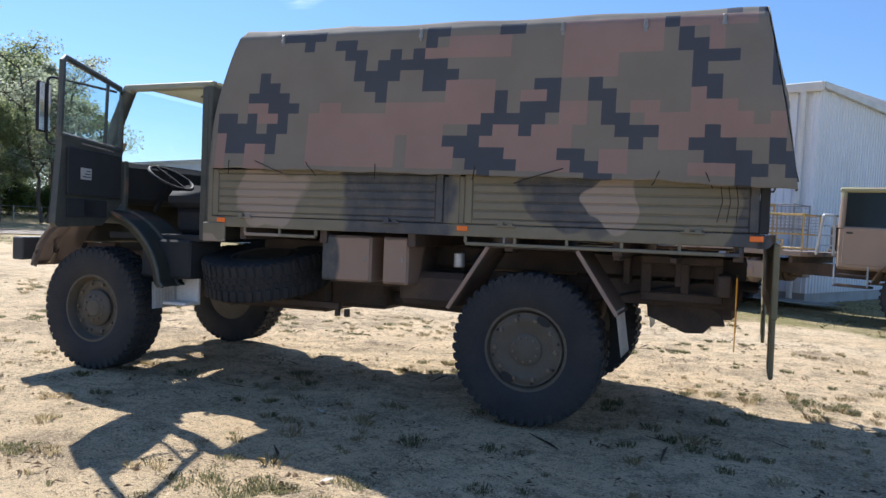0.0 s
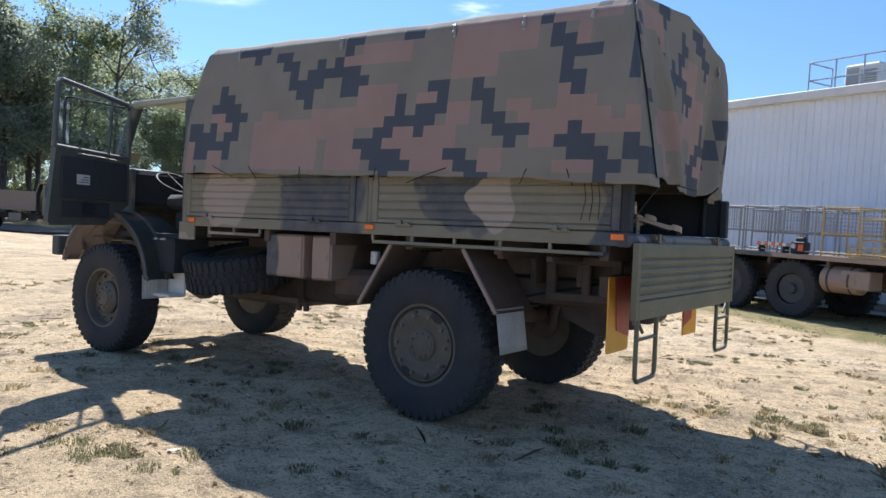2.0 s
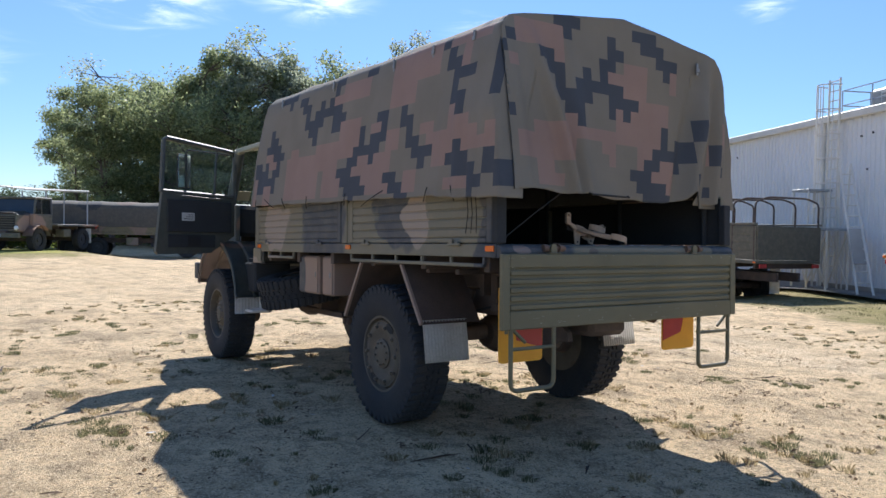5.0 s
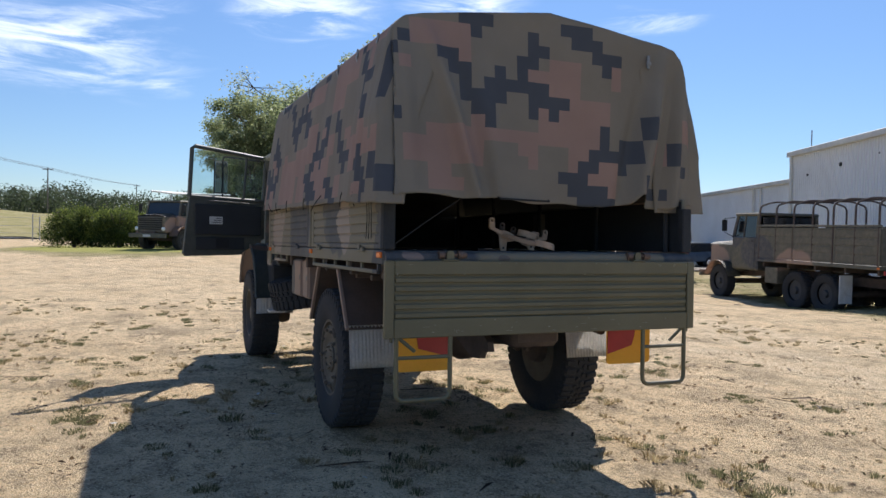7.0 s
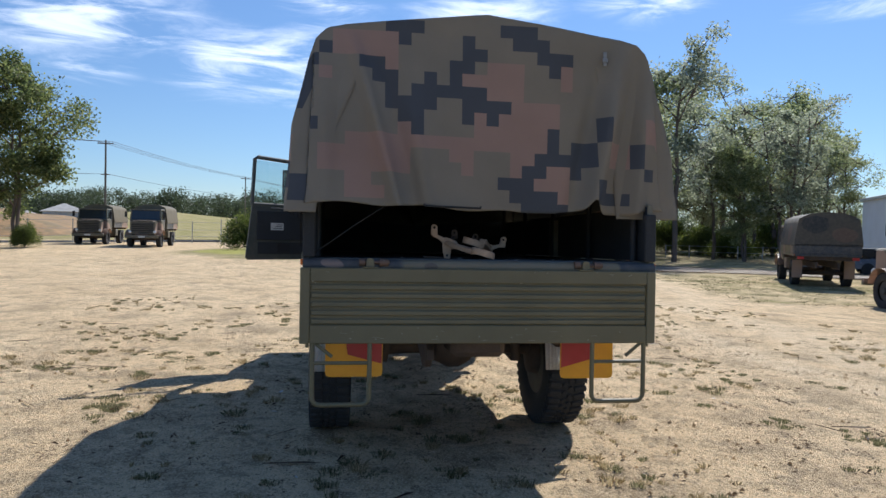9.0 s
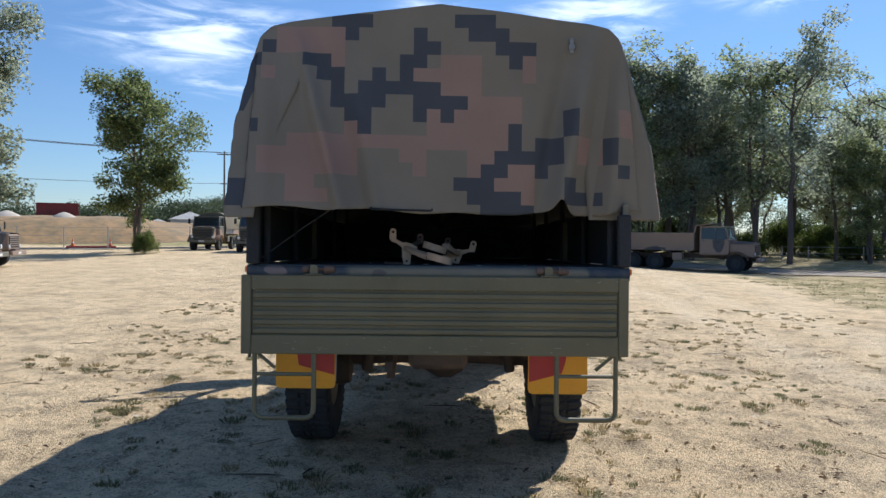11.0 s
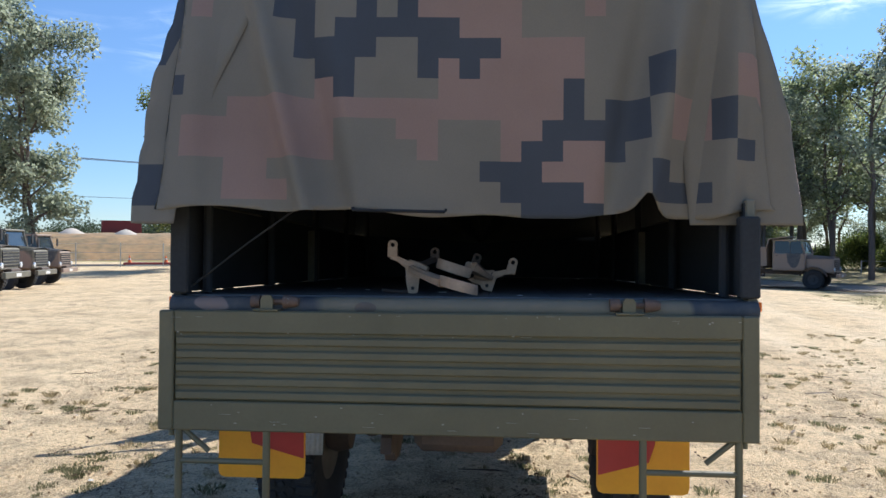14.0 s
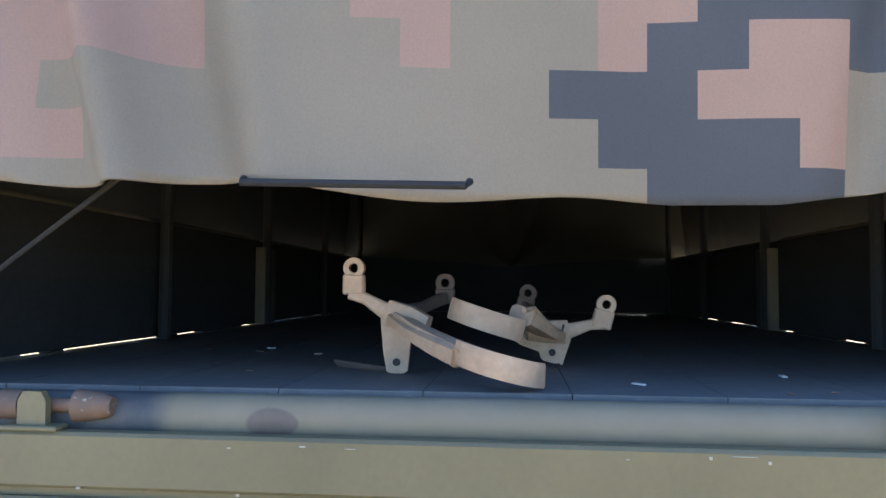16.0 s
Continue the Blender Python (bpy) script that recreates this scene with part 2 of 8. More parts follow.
M_FLAP = surface("white_flap", (0.74, 0.72, 0.68), (0.55, 0.52, 0.47), rough=0.6, scale=6.0, amount=0.6)
M_YELLOW = surface("yellow_reflective", (0.86, 0.39, 0.012), (0.76, 0.32, 0.010), rough=0.4, scale=8.0, fine_amount=0.05, bump=0.0)
M_RED = surface("red_reflective", (0.46, 0.035, 0.030), (0.38, 0.028, 0.025), rough=0.4, scale=8.0, fine_amount=0.05, bump=0.0)
M_AMBER = surface("amber_lens", (0.90, 0.20, 0.02), (0.80, 0.16, 0.02), rough=0.25, fine_amount=0.05, bump=0.0)
M_CAST = surface("cast_alloy", (0.42, 0.305, 0.21), (0.30, 0.205, 0.135), rough=0.6, metal=0.1, scale=18, wear=(0.22, 0.09, 0.05), wear_scale=30, wear_cut=0.68)
M_ALLOY = surface("grey_alloy", (0.50, 0.49, 0.47), (0.36, 0.35, 0.33), rough=0.5, metal=0.5, scale=20)
M_WHITE = surface("white_card", (0.62, 0.61, 0.57), rough=0.6)
M_CREAM = surface("cream_card", (0.52, 0.44, 0.26), rough=0.6)
M_ROPE = surface("dark_cord", (0.022, 0.021, 0.020), rough=0.9)


def canvas(name, c):
    return surface(name, c, tuple(v * 0.82 for v in c), rough=0.85, scale=2.5, amount=0.6, fine=220.0, fine_amount=0.12, bump=0.12, bump_scale=260.0, spec=0.25)


# the fourth colour puts the shade under the canopy into the cloth's inside
M_CANVAS = [canvas("canvas_olive", (0.232, 0.203, 0.158)), canvas("canvas_brown", (0.318, 0.216, 0.174)), canvas("canvas_dark", (0.076, 0.082, 0.094)), canvas("canvas_inner_shade", (0.085, 0.088, 0.082))]


def glass(name, tint=(0.85, 0.92, 0.93)):
    m, n, l, p = nodes_of(name)
    out = n["Material Output"]
    tr = n.new("ShaderNodeBsdfTransparent")
    tr.inputs["Color"].default_value = rgba(tint)
    gl = n.new("ShaderNodeBsdfGlossy")
    gl.inputs["Roughness"].default_value = 0.03
    mx = n.new("ShaderNodeMixShader")
    df = n.new("ShaderNodeBsdfDiffuse")
    df.inputs["Color"].default_value = (0.5, 0.48, 0.44, 1)
    dirt = n.new("ShaderNodeTexNoise")
    dirt.inputs["Scale"].default_value, dirt.inputs["Detail"].default_value = 5.0, 8.0
    dr = n.new("ShaderNodeMapRange")
    dr.inputs["From Min"].default_value, dr.inputs["From Max"].default_value = 0.4, 0.9
    dr.inputs["To Min"].default_value, dr.inputs["To Max"].default_value = 0.01, 0.035
    mx2 = n.new("ShaderNodeMixShader")
    l.new(dirt.outputs["Fac"], dr.inputs["Value"])
    l.new(dr.outputs["Result"], mx2.inputs["Fac"])
    mx.inputs["Fac"].default_value = 0.07
    l.new(tr.outputs["BSDF"], mx.inputs[1])
    l.new(gl.outputs["BSDF"], mx.inputs[2])
    l.new(mx.outputs["Shader"], mx2.inputs[1])
    l.new(df.outputs["BSDF"], mx2.inputs[2])
    l.new(mx2.outputs["Shader"], out.inputs["Surface"])
    return m


M_GLASS = glass("window_glass")
M_DARKGLASS = surface("dark_window_glass", (0.012, 0.014, 0.016), rough=0.08, bump=0.0, spec=0.6)
M_MIRROR = surface("mirror_face", (0.85, 0.87, 0.88), rough=0.04, metal=1.0, bump=0.0, fine_amount=0.02)


# ---- mesh tools ----
def box(bm, lo, hi, b=0.006, m=None):
    """A box with chamfered edges, from corner lo to corner hi, moved by the matrix m."""
    lo, hi = Vector([min(p, q) for p, q in zip(lo, hi)]), Vector([max(p, q) for p, q in zip(lo, hi)])
    b = min(b, *[(hi[i] - lo[i]) * 0.3 for i in range(3)])
    v = {}
    for s in [(i, j, k) for i in (0, 1) for j in (0, 1) for k in (0, 1)]:
        for a in range(3):
            co = Vector([(hi[i] - (0 if i == a else b)) if s[i] else (lo[i] + (0 if i == a else b)) for i in range(3)])
            v[s, a] = bm.verts.new(m @ co if m else co)
    for a in range(3):
        o1, o2 = [i for i in range(3) if i != a]
        for sg in (0, 1):
            ring = []
            for p, q in ((0, 0), (1, 0), (1, 1), (0, 1)):
                s = [0, 0, 0]
                s[a], s[o1], s[o2] = sg, p, q
                ring.append(v[tuple(s), a])
            bm.faces.new(ring)
        for p in (0, 1):
            for q in (0, 1):
                s0, s1 = [0, 0, 0], [0, 0, 0]
                s0[o1], s0[o2], s1[o1], s1[o2] = p, q, p, q
                s1[a] = 1
                s0, s1 = tuple(s0), tuple(s1)
                bm.faces.new([v[s0, o1], v[s1, o1], v[s1, o2], v[s0, o2]])
    for s in [(i, j, k) for i in (0, 1) for j in (0, 1) for k in (0, 1)]:
        bm.faces.new([v[s, 0], v[s, 1], v[s, 2]])


def tube(bm, pts, r, seg=8, closed=False, taper=None):
    """A round bar along the points."""
    pts = [Vector(p) for p in pts]
    rings, n = [], len(pts)
    for i, p in enumerate(pts):
        d = (pts[(i + 1) % n] - pts[i - 1]) if closed else (pts[min(i + 1, n - 1)] - pts[max(i - 1, 0)])
        d = d.normalized()
        a = d.cross(Vector((0.13, 0.27, 0.95)) if abs(d.z) < 0.9 else Vector((0.95, 0.1, 0.2))).normalized()
        c = d.cross(a)
        rad = r if taper is None else r + (taper - r) * i / max(n - 1, 1)
        rings.append([bm.verts.new(p + (a * math.cos(2 * math.pi * k / seg) + c * math.sin(2 * math.pi * k / seg)) * rad) for k in range(seg)])
    for i in range(n if closed else n - 1):
        r0, r1 = rings[i], rings[(i + 1) % n]
        for k in range(seg):
            bm.faces.new([r0[k], r0[(k + 1) % seg], r1[(k + 1) % seg], r1[k]])
    if not closed:
        bm.faces.new(rings[0][::-1])
        bm.faces.new(rings[-1])


def arc(pts, radius=0.05, steps=4):
    """The points with their corners rounded."""
    pts = [Vector(p) for p in pts]
    out = [pts[0]]
    for a, b, c in zip(pts, pts[1:], pts[2:]):
        r = min(radius, (b - a).length * 0.45, (c - b).length * 0.45)
        p, q = b + (a - b).normalized() * r, b + (c - b).normalized() * r
        for i in range(steps + 1):
            t = i / steps
            out.append(p * (1 - t) ** 2 + b * 2 * t * (1 - t) + q * t * t)
    return out + [pts[-1]]


def lathe(bm, profile, seg=32, m=None, caps=True):
    """Turns the profile of (radius, height) about z."""
    rings = []
    for r, h in profile:
        ring = [Vector((r * math.cos(2 * math.pi * k / seg), r * math.sin(2 * math.pi * k / seg), h)) for k in range(seg)]
        rings.append([bm.verts.new(m @ p if m else p) for p in ring])
    for r0, r1 in zip(rings, rings[1:]):
        for k in range(seg):
            bm.faces.new([r0[k], r0[(k + 1) % seg], r1[(k + 1) % seg], r1[k]])
    if caps:
        bm.faces.new(rings[0][::-1])
        bm.faces.new(rings[-1])


def sheet(bm, fn, nu, nv, thick=None, index=None):
    """A grid of (nu x nv) faces through fn(u, v); index(u, v) gives a face's material. With thick a second skin closes it."""
    g = [[bm.verts.new(fn(i / nu, j / nv)) for j in range(nv + 1)] for i in range(nu + 1)]
    faces = []
    for i in range(nu):
        for j in range(nv):
            f = bm.faces.new([g[i][j], g[i + 1][j], g[i + 1][j + 1], g[i][j + 1]])
            f.smooth = True
            if index:
                f.material_index = index((i + 0.5) / nu, (j + 0.5) / nv)
            faces.append(f)
    if thick:
        bmesh.ops.solidify(bm, geom=faces, thickness=thick)


def prism(bm, outline, depth, m=None):
    """A plate with the outline in its x-y plane and its thickness along z."""
    lo = [bm.verts.new((m or Matrix()) @ Vector((x, y, 0))) for x, y in outline]
    hi = [bm.verts.new((m or Matrix()) @ Vector((x, y, depth))) for x, y in outline]
    bm.faces.new(lo[::-1])
    bm.faces.new(hi)
    n = len(outline)
    for i in range(n):
        bm.faces.new([lo[i], lo[(i + 1) % n], hi[(i + 1) % n], hi[i]])


def mesh_of(name, bm, mats, smooth=False, normals=True):
    if normals:
        bmesh.ops.recalc_face_normals(bm, faces=bm.faces)
    me = bpy.data.meshes.new(name)
    bm.to_mesh(me)
    bm.free()
    for mt in (mats if isinstance(mats, (list, tuple)) else [mats]):
        me.materials.append(mt)
    if smooth:
        me.polygons.foreach_set("use_smooth", [True] * len(me.polygons))
        me.set_sharp_from_angle(angle=radians(38))
    return me


def part(name, bm, mats, parent, label="", smooth=False, m=None):
    ob = new(name, mesh_of(name, bm, mats, smooth))
    ob.parent = parent
    if m:
        ob.matrix_basis = m
    return tagged(ob, label=label)


def thing(name, label, category, m=None, group="", kind=""):
    ob = new(name)
    ob.empty_display_size = 0.3
    if m:
        ob.matrix_basis = m
    return tagged(ob, label, category, group, kind)


def boxes(*args, b=0.006):
    bm = bmesh.new()
    for lo, hi in args:
        box(bm, lo, hi, b)
    return bm


# ---- ground ----
SPOTS = [(0, 0, 0), (-1.5, 6.7, 0), (3, 6, 0), (-5.6, 5.2, -0.093), (-5.6, 8.0, -0.105), (-3, 20, 0.0), (-13.5, 22.9, -0.40), (-24.6, 26, -0.32),
         (-41, 23.4, -0.55), (-38, 12.3, -0.2), (-36, 4.7, 0.35), (-56, -13, 0.0), (-37, -18.7, -0.35), (-64, -24, -0.2), (-8, 26, 0.05), (-15, -5, -0.05), (20, 0, 0), (0, -20, 0)]


def ground_z(x, y):
    """The lie of the land: nearly flat, with shallow rises."""
    s = w = 0.0
    for px, py, pz in SPOTS:
        k = 1.0 / ((x - px) ** 2 + (y - py) ** 2 + 1.5) ** 1.5
        s, w = s + k * pz, w + k
    k = 1.0 / 60.0 ** 3
    return s / (w + k) + paddock_rise(x, y)


def paddock_rise(x, y):
    """The paddock beyond the fence climbs gently away from the yard."""
    dx, dy = 4.5 - x, y - 6.6
    if dx < 60:
        return 0.0
    f = min(max((math.hypot(dx, dy) - 72) / 98, 0), 1)
    return f * f * (3 - 2 * f) * float(np.interp(math.degrees(math.atan2(dx, dy)), (80, 86, 98, 103, 107, 112), (0, 2.4, 3.0, 4.2, 3.6, 0)))


TRACKS = [((-34, 17.0), (-17, 14.6), (0, 14.5), (12, 16)), ((-27, 20.0), (-12, 14.9), (-5, 13.3), (8, 11.8)), ((-30, 13.0), (-16, 12.9), (-6, 12.0), (4, 12.6))]


def track_amount(x, y):
    """1 in the wheel ruts worn pale across the yard."""
    a = 0.0
    for line in TRACKS:
        if line[0][0] < x < line[-1][0]:
            c = float(np.interp(x, [p[0] for p in line], [p[1] for p in line])) + 0.3 * noise.noise((x * 0.2, 3.0, 0))
            a = max(a, math.exp(-((y - c) / 0.45) ** 2))
    return a


def axis_lines(lo, hi, fine, far):
    """Coordinates spaced finely from lo to hi and ever wider out to far."""
    mid = list(np.arange(lo, hi + 1e-6, fine))
    left, right, step = [], [], fine
    while (right or [hi])[-1] < far:
        step *= 1.09
        right.append((right or [hi])[-1] + step)
        left.append((left or [lo])[-1] - step)
    return left[::-1] + mid + right


def ground_material():
    m, n, l, p = nodes_of("dry_earth")
    tc = n.new("ShaderNodeTexCoord")

    def noise_node(scale, detail=8.0, rough=0.6):
        t = n.new("ShaderNodeTexNoise")
        t.inputs["Scale"].default_value, t.inputs["Detail"].default_value, t.inputs["Roughness"].default_value = scale, detail, rough
        l.new(tc.outputs["Object"], t.inputs["Vector"])
        return t

    def ramp(src, lo, hi, to=1.0):
        r = n.new("ShaderNodeMapRange")
        r.inputs["From Min"].default_value, r.inputs["From Max"].default_value, r.inputs["To Max"].default_value = lo, hi, to
        l.new(src, r.inputs["Value"])
        return r.outputs["Result"]

    def mix(fac, a, b):
        x = n.new("ShaderNodeMix")
        x.data_type = "RGBA"
        l.new(fac, x.inputs["Factor"])
        for key, val in (("A", a), ("B", b)):
            if isinstance(val, tuple):
                x.inputs[key].default_value = rgba(val)
            else:
                l.new(val, x.inputs[key])
        return x.outputs["Result"]

    big, mid, small, tiny = noise_node(0.35), noise_node(1.0, 12, 0.72), noise_node(6.5, 9, 0.75), noise_node(60.0, 5)
    patch, speck = noise_node(2.7, 12, 0.78), noise_node(24.0, 8, 0.8)
    grit = noise_node(48.0, 9, 0.85)
    c = mix(ramp(big.outputs["Fac"], 0.35, 0.65), (0.660, 0.480, 0.268), (0.785, 0.600, 0.358))
    c = mix(ramp(mid.outputs["Fac"], 0.49, 0.61, 0.75), c, (0.315, 0.235, 0.138))
    c = mix(ramp(patch.outputs["Fac"], 0.52, 0.590, 0.66), c, (0.205, 0.158, 0.100))
    c = mix(ramp(small.outputs["Fac"], 0.51, 0.60, 0.55), c, (0.27, 0.190, 0.108))
    c = mix(ramp(tiny.outputs["Fac"], 0.50, 0.60, 0.75), c, (0.80, 0.64, 0.415))
    wheel_rut = n.new("ShaderNodeAttribute")
    wheel_rut.attribute_name = "track"
    rut = n.new("ShaderNodeMath")
    rut.operation = "MULTIPLY"
    l.new(wheel_rut.outputs["Fac"], rut.inputs[0])
    l.new(ramp(patch.outputs["Fac"], 0.62, 0.42, 0.9), rut.inputs[1])
    c = mix(rut.outputs["Value"], c, (0.76, 0.61, 0.40))
    c = mix(ramp(speck.outputs["Fac"], 0.56, 0.59, 0.82), c, (0.105, 0.076, 0.048))
    c = mix(ramp(grit.outputs["Fac"], 0.55, 0.585, 0.78), c, (0.15, 0.108, 0.064))
    # green and dry grass beyond the bare yard
    at = n.new("ShaderNodeAttribute")
    at.attribute_name = "grass"
    gm = n.new("ShaderNodeMath")
    gm.operation = "ADD"
    l.new(at.outputs["Fac"], gm.inputs[0])
    l.new(ramp(mid.outputs["Fac"], 0.35, 0.65, 0.5), gm.inputs[1])
    green = mix(ramp(big.outputs["Fac"], 0.4, 0.6), (0.27, 0.235, 0.095), (0.37, 0.30, 0.155))
    green = mix(ramp(small.outputs["Fac"], 0.45, 0.65, 0.6), green, (0.15, 0.145, 0.062))
    green = mix(ramp(at.outputs["Fac"], 0.88, 1.0, 0.75), green, (0.36, 0.35, 0.075))
    c = mix(ramp(gm.outputs["Value"], 0.55, 0.95), c, green)
    l.new(c, p.inputs["Base Color"])
    p.inputs["Roughness"].default_value = 0.95
    p.inputs["Specular IOR Level"].default_value = 0.15
    b1, b2 = n.new("ShaderNodeBump"), n.new("ShaderNodeBump")
    b0 = n.new("ShaderNodeBump")
    b0.inputs["Strength"].default_value, b0.inputs["Distance"].default_value = 0.6, 0.045
    b1.inputs["Strength"].default_value, b1.inputs["Distance"].default_value = 0.8, 0.04
    b2.inputs["Strength"].default_value, b2.inputs["Distance"].default_value = 1.0, 0.030
    l.new(patch.outputs["Fac"], b0.inputs["Height"])
    l.new(b0.outputs["Normal"], b1.inputs["Normal"])
    l.new(small.outputs["Fac"], b1.inputs["Height"])
    l.new(tiny.outputs["Fac"], b2.inputs["Height"])
    l.new(b1.outputs["Normal"], b2.inputs["Normal"])
    l.new(b2.outputs["Normal"], p.inputs["Normal"])
    return m


def grass_amount(x, y):
    """1 on the lawns and paddocks round the bare yard."""
    a = 0.0
    verge = (x + 2) * 0.42 + (y - 15.8) * 0.908
    if verge > 0 and x > -24:
        a = max(a, min(verge / 1.2, 1.0) * 0.75)
    lawn = math.hypot((x + 44) / 12.0, (y - 3.0) / 6.0)
    a = max(a, min(max(1.35 - lawn, 0) * 3, 1.0))
    paddock = min(max((-x - 68) / 8.0, 0), 1)
    a = max(a, paddock * 0.9)
    if 10 < y and x < -16:
        a = max(a, 0.55 * min(max((y - 17 + (x + 16) * 0.12) / 2.0, 0), 1))
    return a


def build_ground():
    xs, ys = axis_lines(-8, 6, 0.07, 1500), axis_lines(1.5, 11, 0.07, 1500)
    nx, ny = len(xs), len(ys)
    co, grass, ruts = [], [], []
    for x in xs:
        for y in ys:
            near = math.hypot(x + 1, y - 6)
            rough = 0.0
            if near < 40:
                k = 1.0 - near / 40
                rough = k * (0.026 * noise.noise((x * 1.1, y * 1.1, 0)) + 0.022 * noise.noise((x * 3.4, y * 3.4, 5)) + 0.012 * noise.noise((x * 7.5, y * 7.5, 2)))
            co.append((x, y, ground_z(x, y) - 0.012 + rough))
            grass.append(grass_amount(x, y))
            ruts.append(track_amount(x, y))
    faces = [(i * ny + j, (i + 1) * ny + j, (i + 1) * ny + j + 1, i * ny + j + 1) for i in range(nx - 1) for j in range(ny - 1)]
    me = bpy.data.meshes.new("ground")
    me.from_pydata(co, [], faces)
    me.attributes.new("grass", "FLOAT", "POINT").data.foreach_set("value", grass)
    me.attributes.new("track", "FLOAT", "POINT").data.foreach_set("value", ruts)
    me.polygons.foreach_set("use_smooth", [True] * len(me.polygons))
    me.materials.append(ground_material())
    tagged(new("ground", me), "dry bare earth yard with sparse tufts and grassy verges", "ground", kind="structure")


build_ground()


# ---- wheels ----
def tyre_mesh(R, W, rim):
    """A cross-country tyre, axis along z, with two rows of shoulder lugs and a broken middle band."""
    bm = bmesh.new()
    h = W / 2
    lathe(bm, [(rim, -h * 0.80), (rim + 0.03, -h * 0.92), (rim + (R - rim) * 0.35, -h * 1.0), (rim + (R - rim) * 0.62, -h * 1.0), (R - 0.055, -h * 0.965), (R - 0.024, -h * 0.90), (R - 0.015, -h * 0.7),
               (R - 0.015, h * 0.7), (R - 0.024, h * 0.90), (R - 0.055, h * 0.965), (rim + (R - rim) * 0.62, h * 1.0), (rim + (R - rim) * 0.35, h * 1.0), (rim + 0.03, h * 0.92), (rim, h * 0.80)], 56, caps=False)
    n = 46
    for k in range(n):
        for s in (-1, 1):
            a = 2 * math.pi * (k + (0.5 if s > 0 else 0)) / n
            rot = Matrix.Rotation(a, 4, "Z")
            box(bm, (R - 0.035, -0.026, s * h * 0.34), (R, 0.026, s * h * 0.93), 0.007, rot @ Matrix.Rotation(0.12 * s, 4, "X"))
            box(bm, (R - 0.075, -0.021, s * h * 0.90), (R - 0.016, 0.021, s * h * 0.985), 0.006, rot)
            box(bm, (R - 0.03, -0.020, s * h * 0.05), (R - 0.002, 0.020, s * h * 0.28), 0.005, rot @ Matrix.Rotation(0.5 * s, 4, "X"))
    return mesh_of("tyre", bm, M_RUBBER, smooth=True)


def rim_mesh(rim, W, deep):
    bm = bmesh.new()
    h = W / 2
    d = h * (0.35 if deep else 0.78)
    lathe(bm, [(rim + 0.012, -h * 0.82), (rim + 0.012, h * 0.80), (rim + 0.022, h * 0.86), (rim - 0.004, h * 0.86), (rim - 0.02, h * 0.66),
               (rim - 0.028, d + 0.004), (rim - 0.04, d), (rim * 0.78, d + 0.012), (rim * 0.66, d + 0.004), (rim * 0.60, d - 0.004), (rim * 0.2, d - 0.004)], 48)
    return mesh_of("rim", bm, M_RIM, smooth=True)


def nut_mesh(r, h):
    bm = bmesh.new()
    lathe(bm, [(r, 0), (r, h), (r * 0.62, h * 1.02), (r * 0.62, h * 1.5)], 6)
    return mesh_of("nut", bm, M_NUT)


TYRE, RIM_R, RIM_F = tyre_mesh(0.59, 0.35, 0.31), rim_mesh(0.31, 0.35, False), rim_mesh(0.31, 0.35, True)
NUT_BIG, NUT_SMALL = nut_mesh(0.016, 0.018), nut_mesh(0.010, 0.012)


def hub_mesh(front):
    bm = bmesh.new()
    if front:
        lathe(bm, [(0.175, 0.04), (0.175, 0.085), (0.155, 0.105), (0.09, 0.115), (0.075, 0.13), (0.02, 0.134)], 32)
    else:
        lathe(bm, [(0.125, 0.12), (0.125, 0.143), (0.112, 0.150), (0.02, 0.152)], 32)
    return mesh_of("hub", bm, M_RIM, smooth=True)


HUBS = {True: hub_mesh(True), False: hub_mesh(False)}


def slot_mesh():
    bm = bmesh.new()
    lathe(bm, [(0.020, 0), (0.020, 0.004)], 14, Matrix.Diagonal((1.0, 1.7, 1, 1)))
    return mesh_of("hand_hole", bm, M_BLACK)


SLOT = slot_mesh()


def wheel(parent, at, side, front):
    """A wheel with its outer face towards side (-1 or 1 along y)."""
    m = Matrix.Translation(at) @ Matrix.Rotation(radians(90 if side < 0 else -90), 4, "X")
    w = new("wheel", RIM_F if front else RIM_R)
    w.parent, w.matrix_basis = parent, m
    for name, me in (("tyre", TYRE), ("hub", HUBS[front])):
        o = new(name, me)
        o.parent = w
    face = 0.063 + 0.008 if front else 0.1404 + 0.010
    for k in range(10):
        a = 2 * math.pi * k / 10
        o = new("nut", NUT_BIG)
        o.parent, o.matrix_basis = w, pose(0.235 * math.cos(a), 0.235 * math.sin(a), face)
        o = new("nut", NUT_SMALL)
        r = 0.115 if front else 0.095
        o.parent, o.matrix_basis = w, pose(r * math.cos(a + 0.2), r * math.sin(a + 0.2), 0.112 if front else 0.15)
    for k in range(8):
        a = 2 * math.pi * (k + 0.3) / 8
        big = k in (1, 5) and not front
        o = new("hand_hole", SLOT)
        o.parent = w
        o.matrix_basis = pose(0.262 * math.cos(a), 0.262 * math.sin(a), face - 0.006, rz=math.degrees(a)) @ Matrix.Diagonal((1.7, 1.7, 1, 1) if big else (0.5, 0.35, 1, 1))
    return w


# ---- the cargo truck ----
TRUCK = pose(-1.5, 6.70, 0.0, 0, -1.4, 0.8)
truck = thing("cargo_truck", "camouflaged army cargo truck, canvas canopy, cab door open, tailgate lowered", "truck", TRUCK)


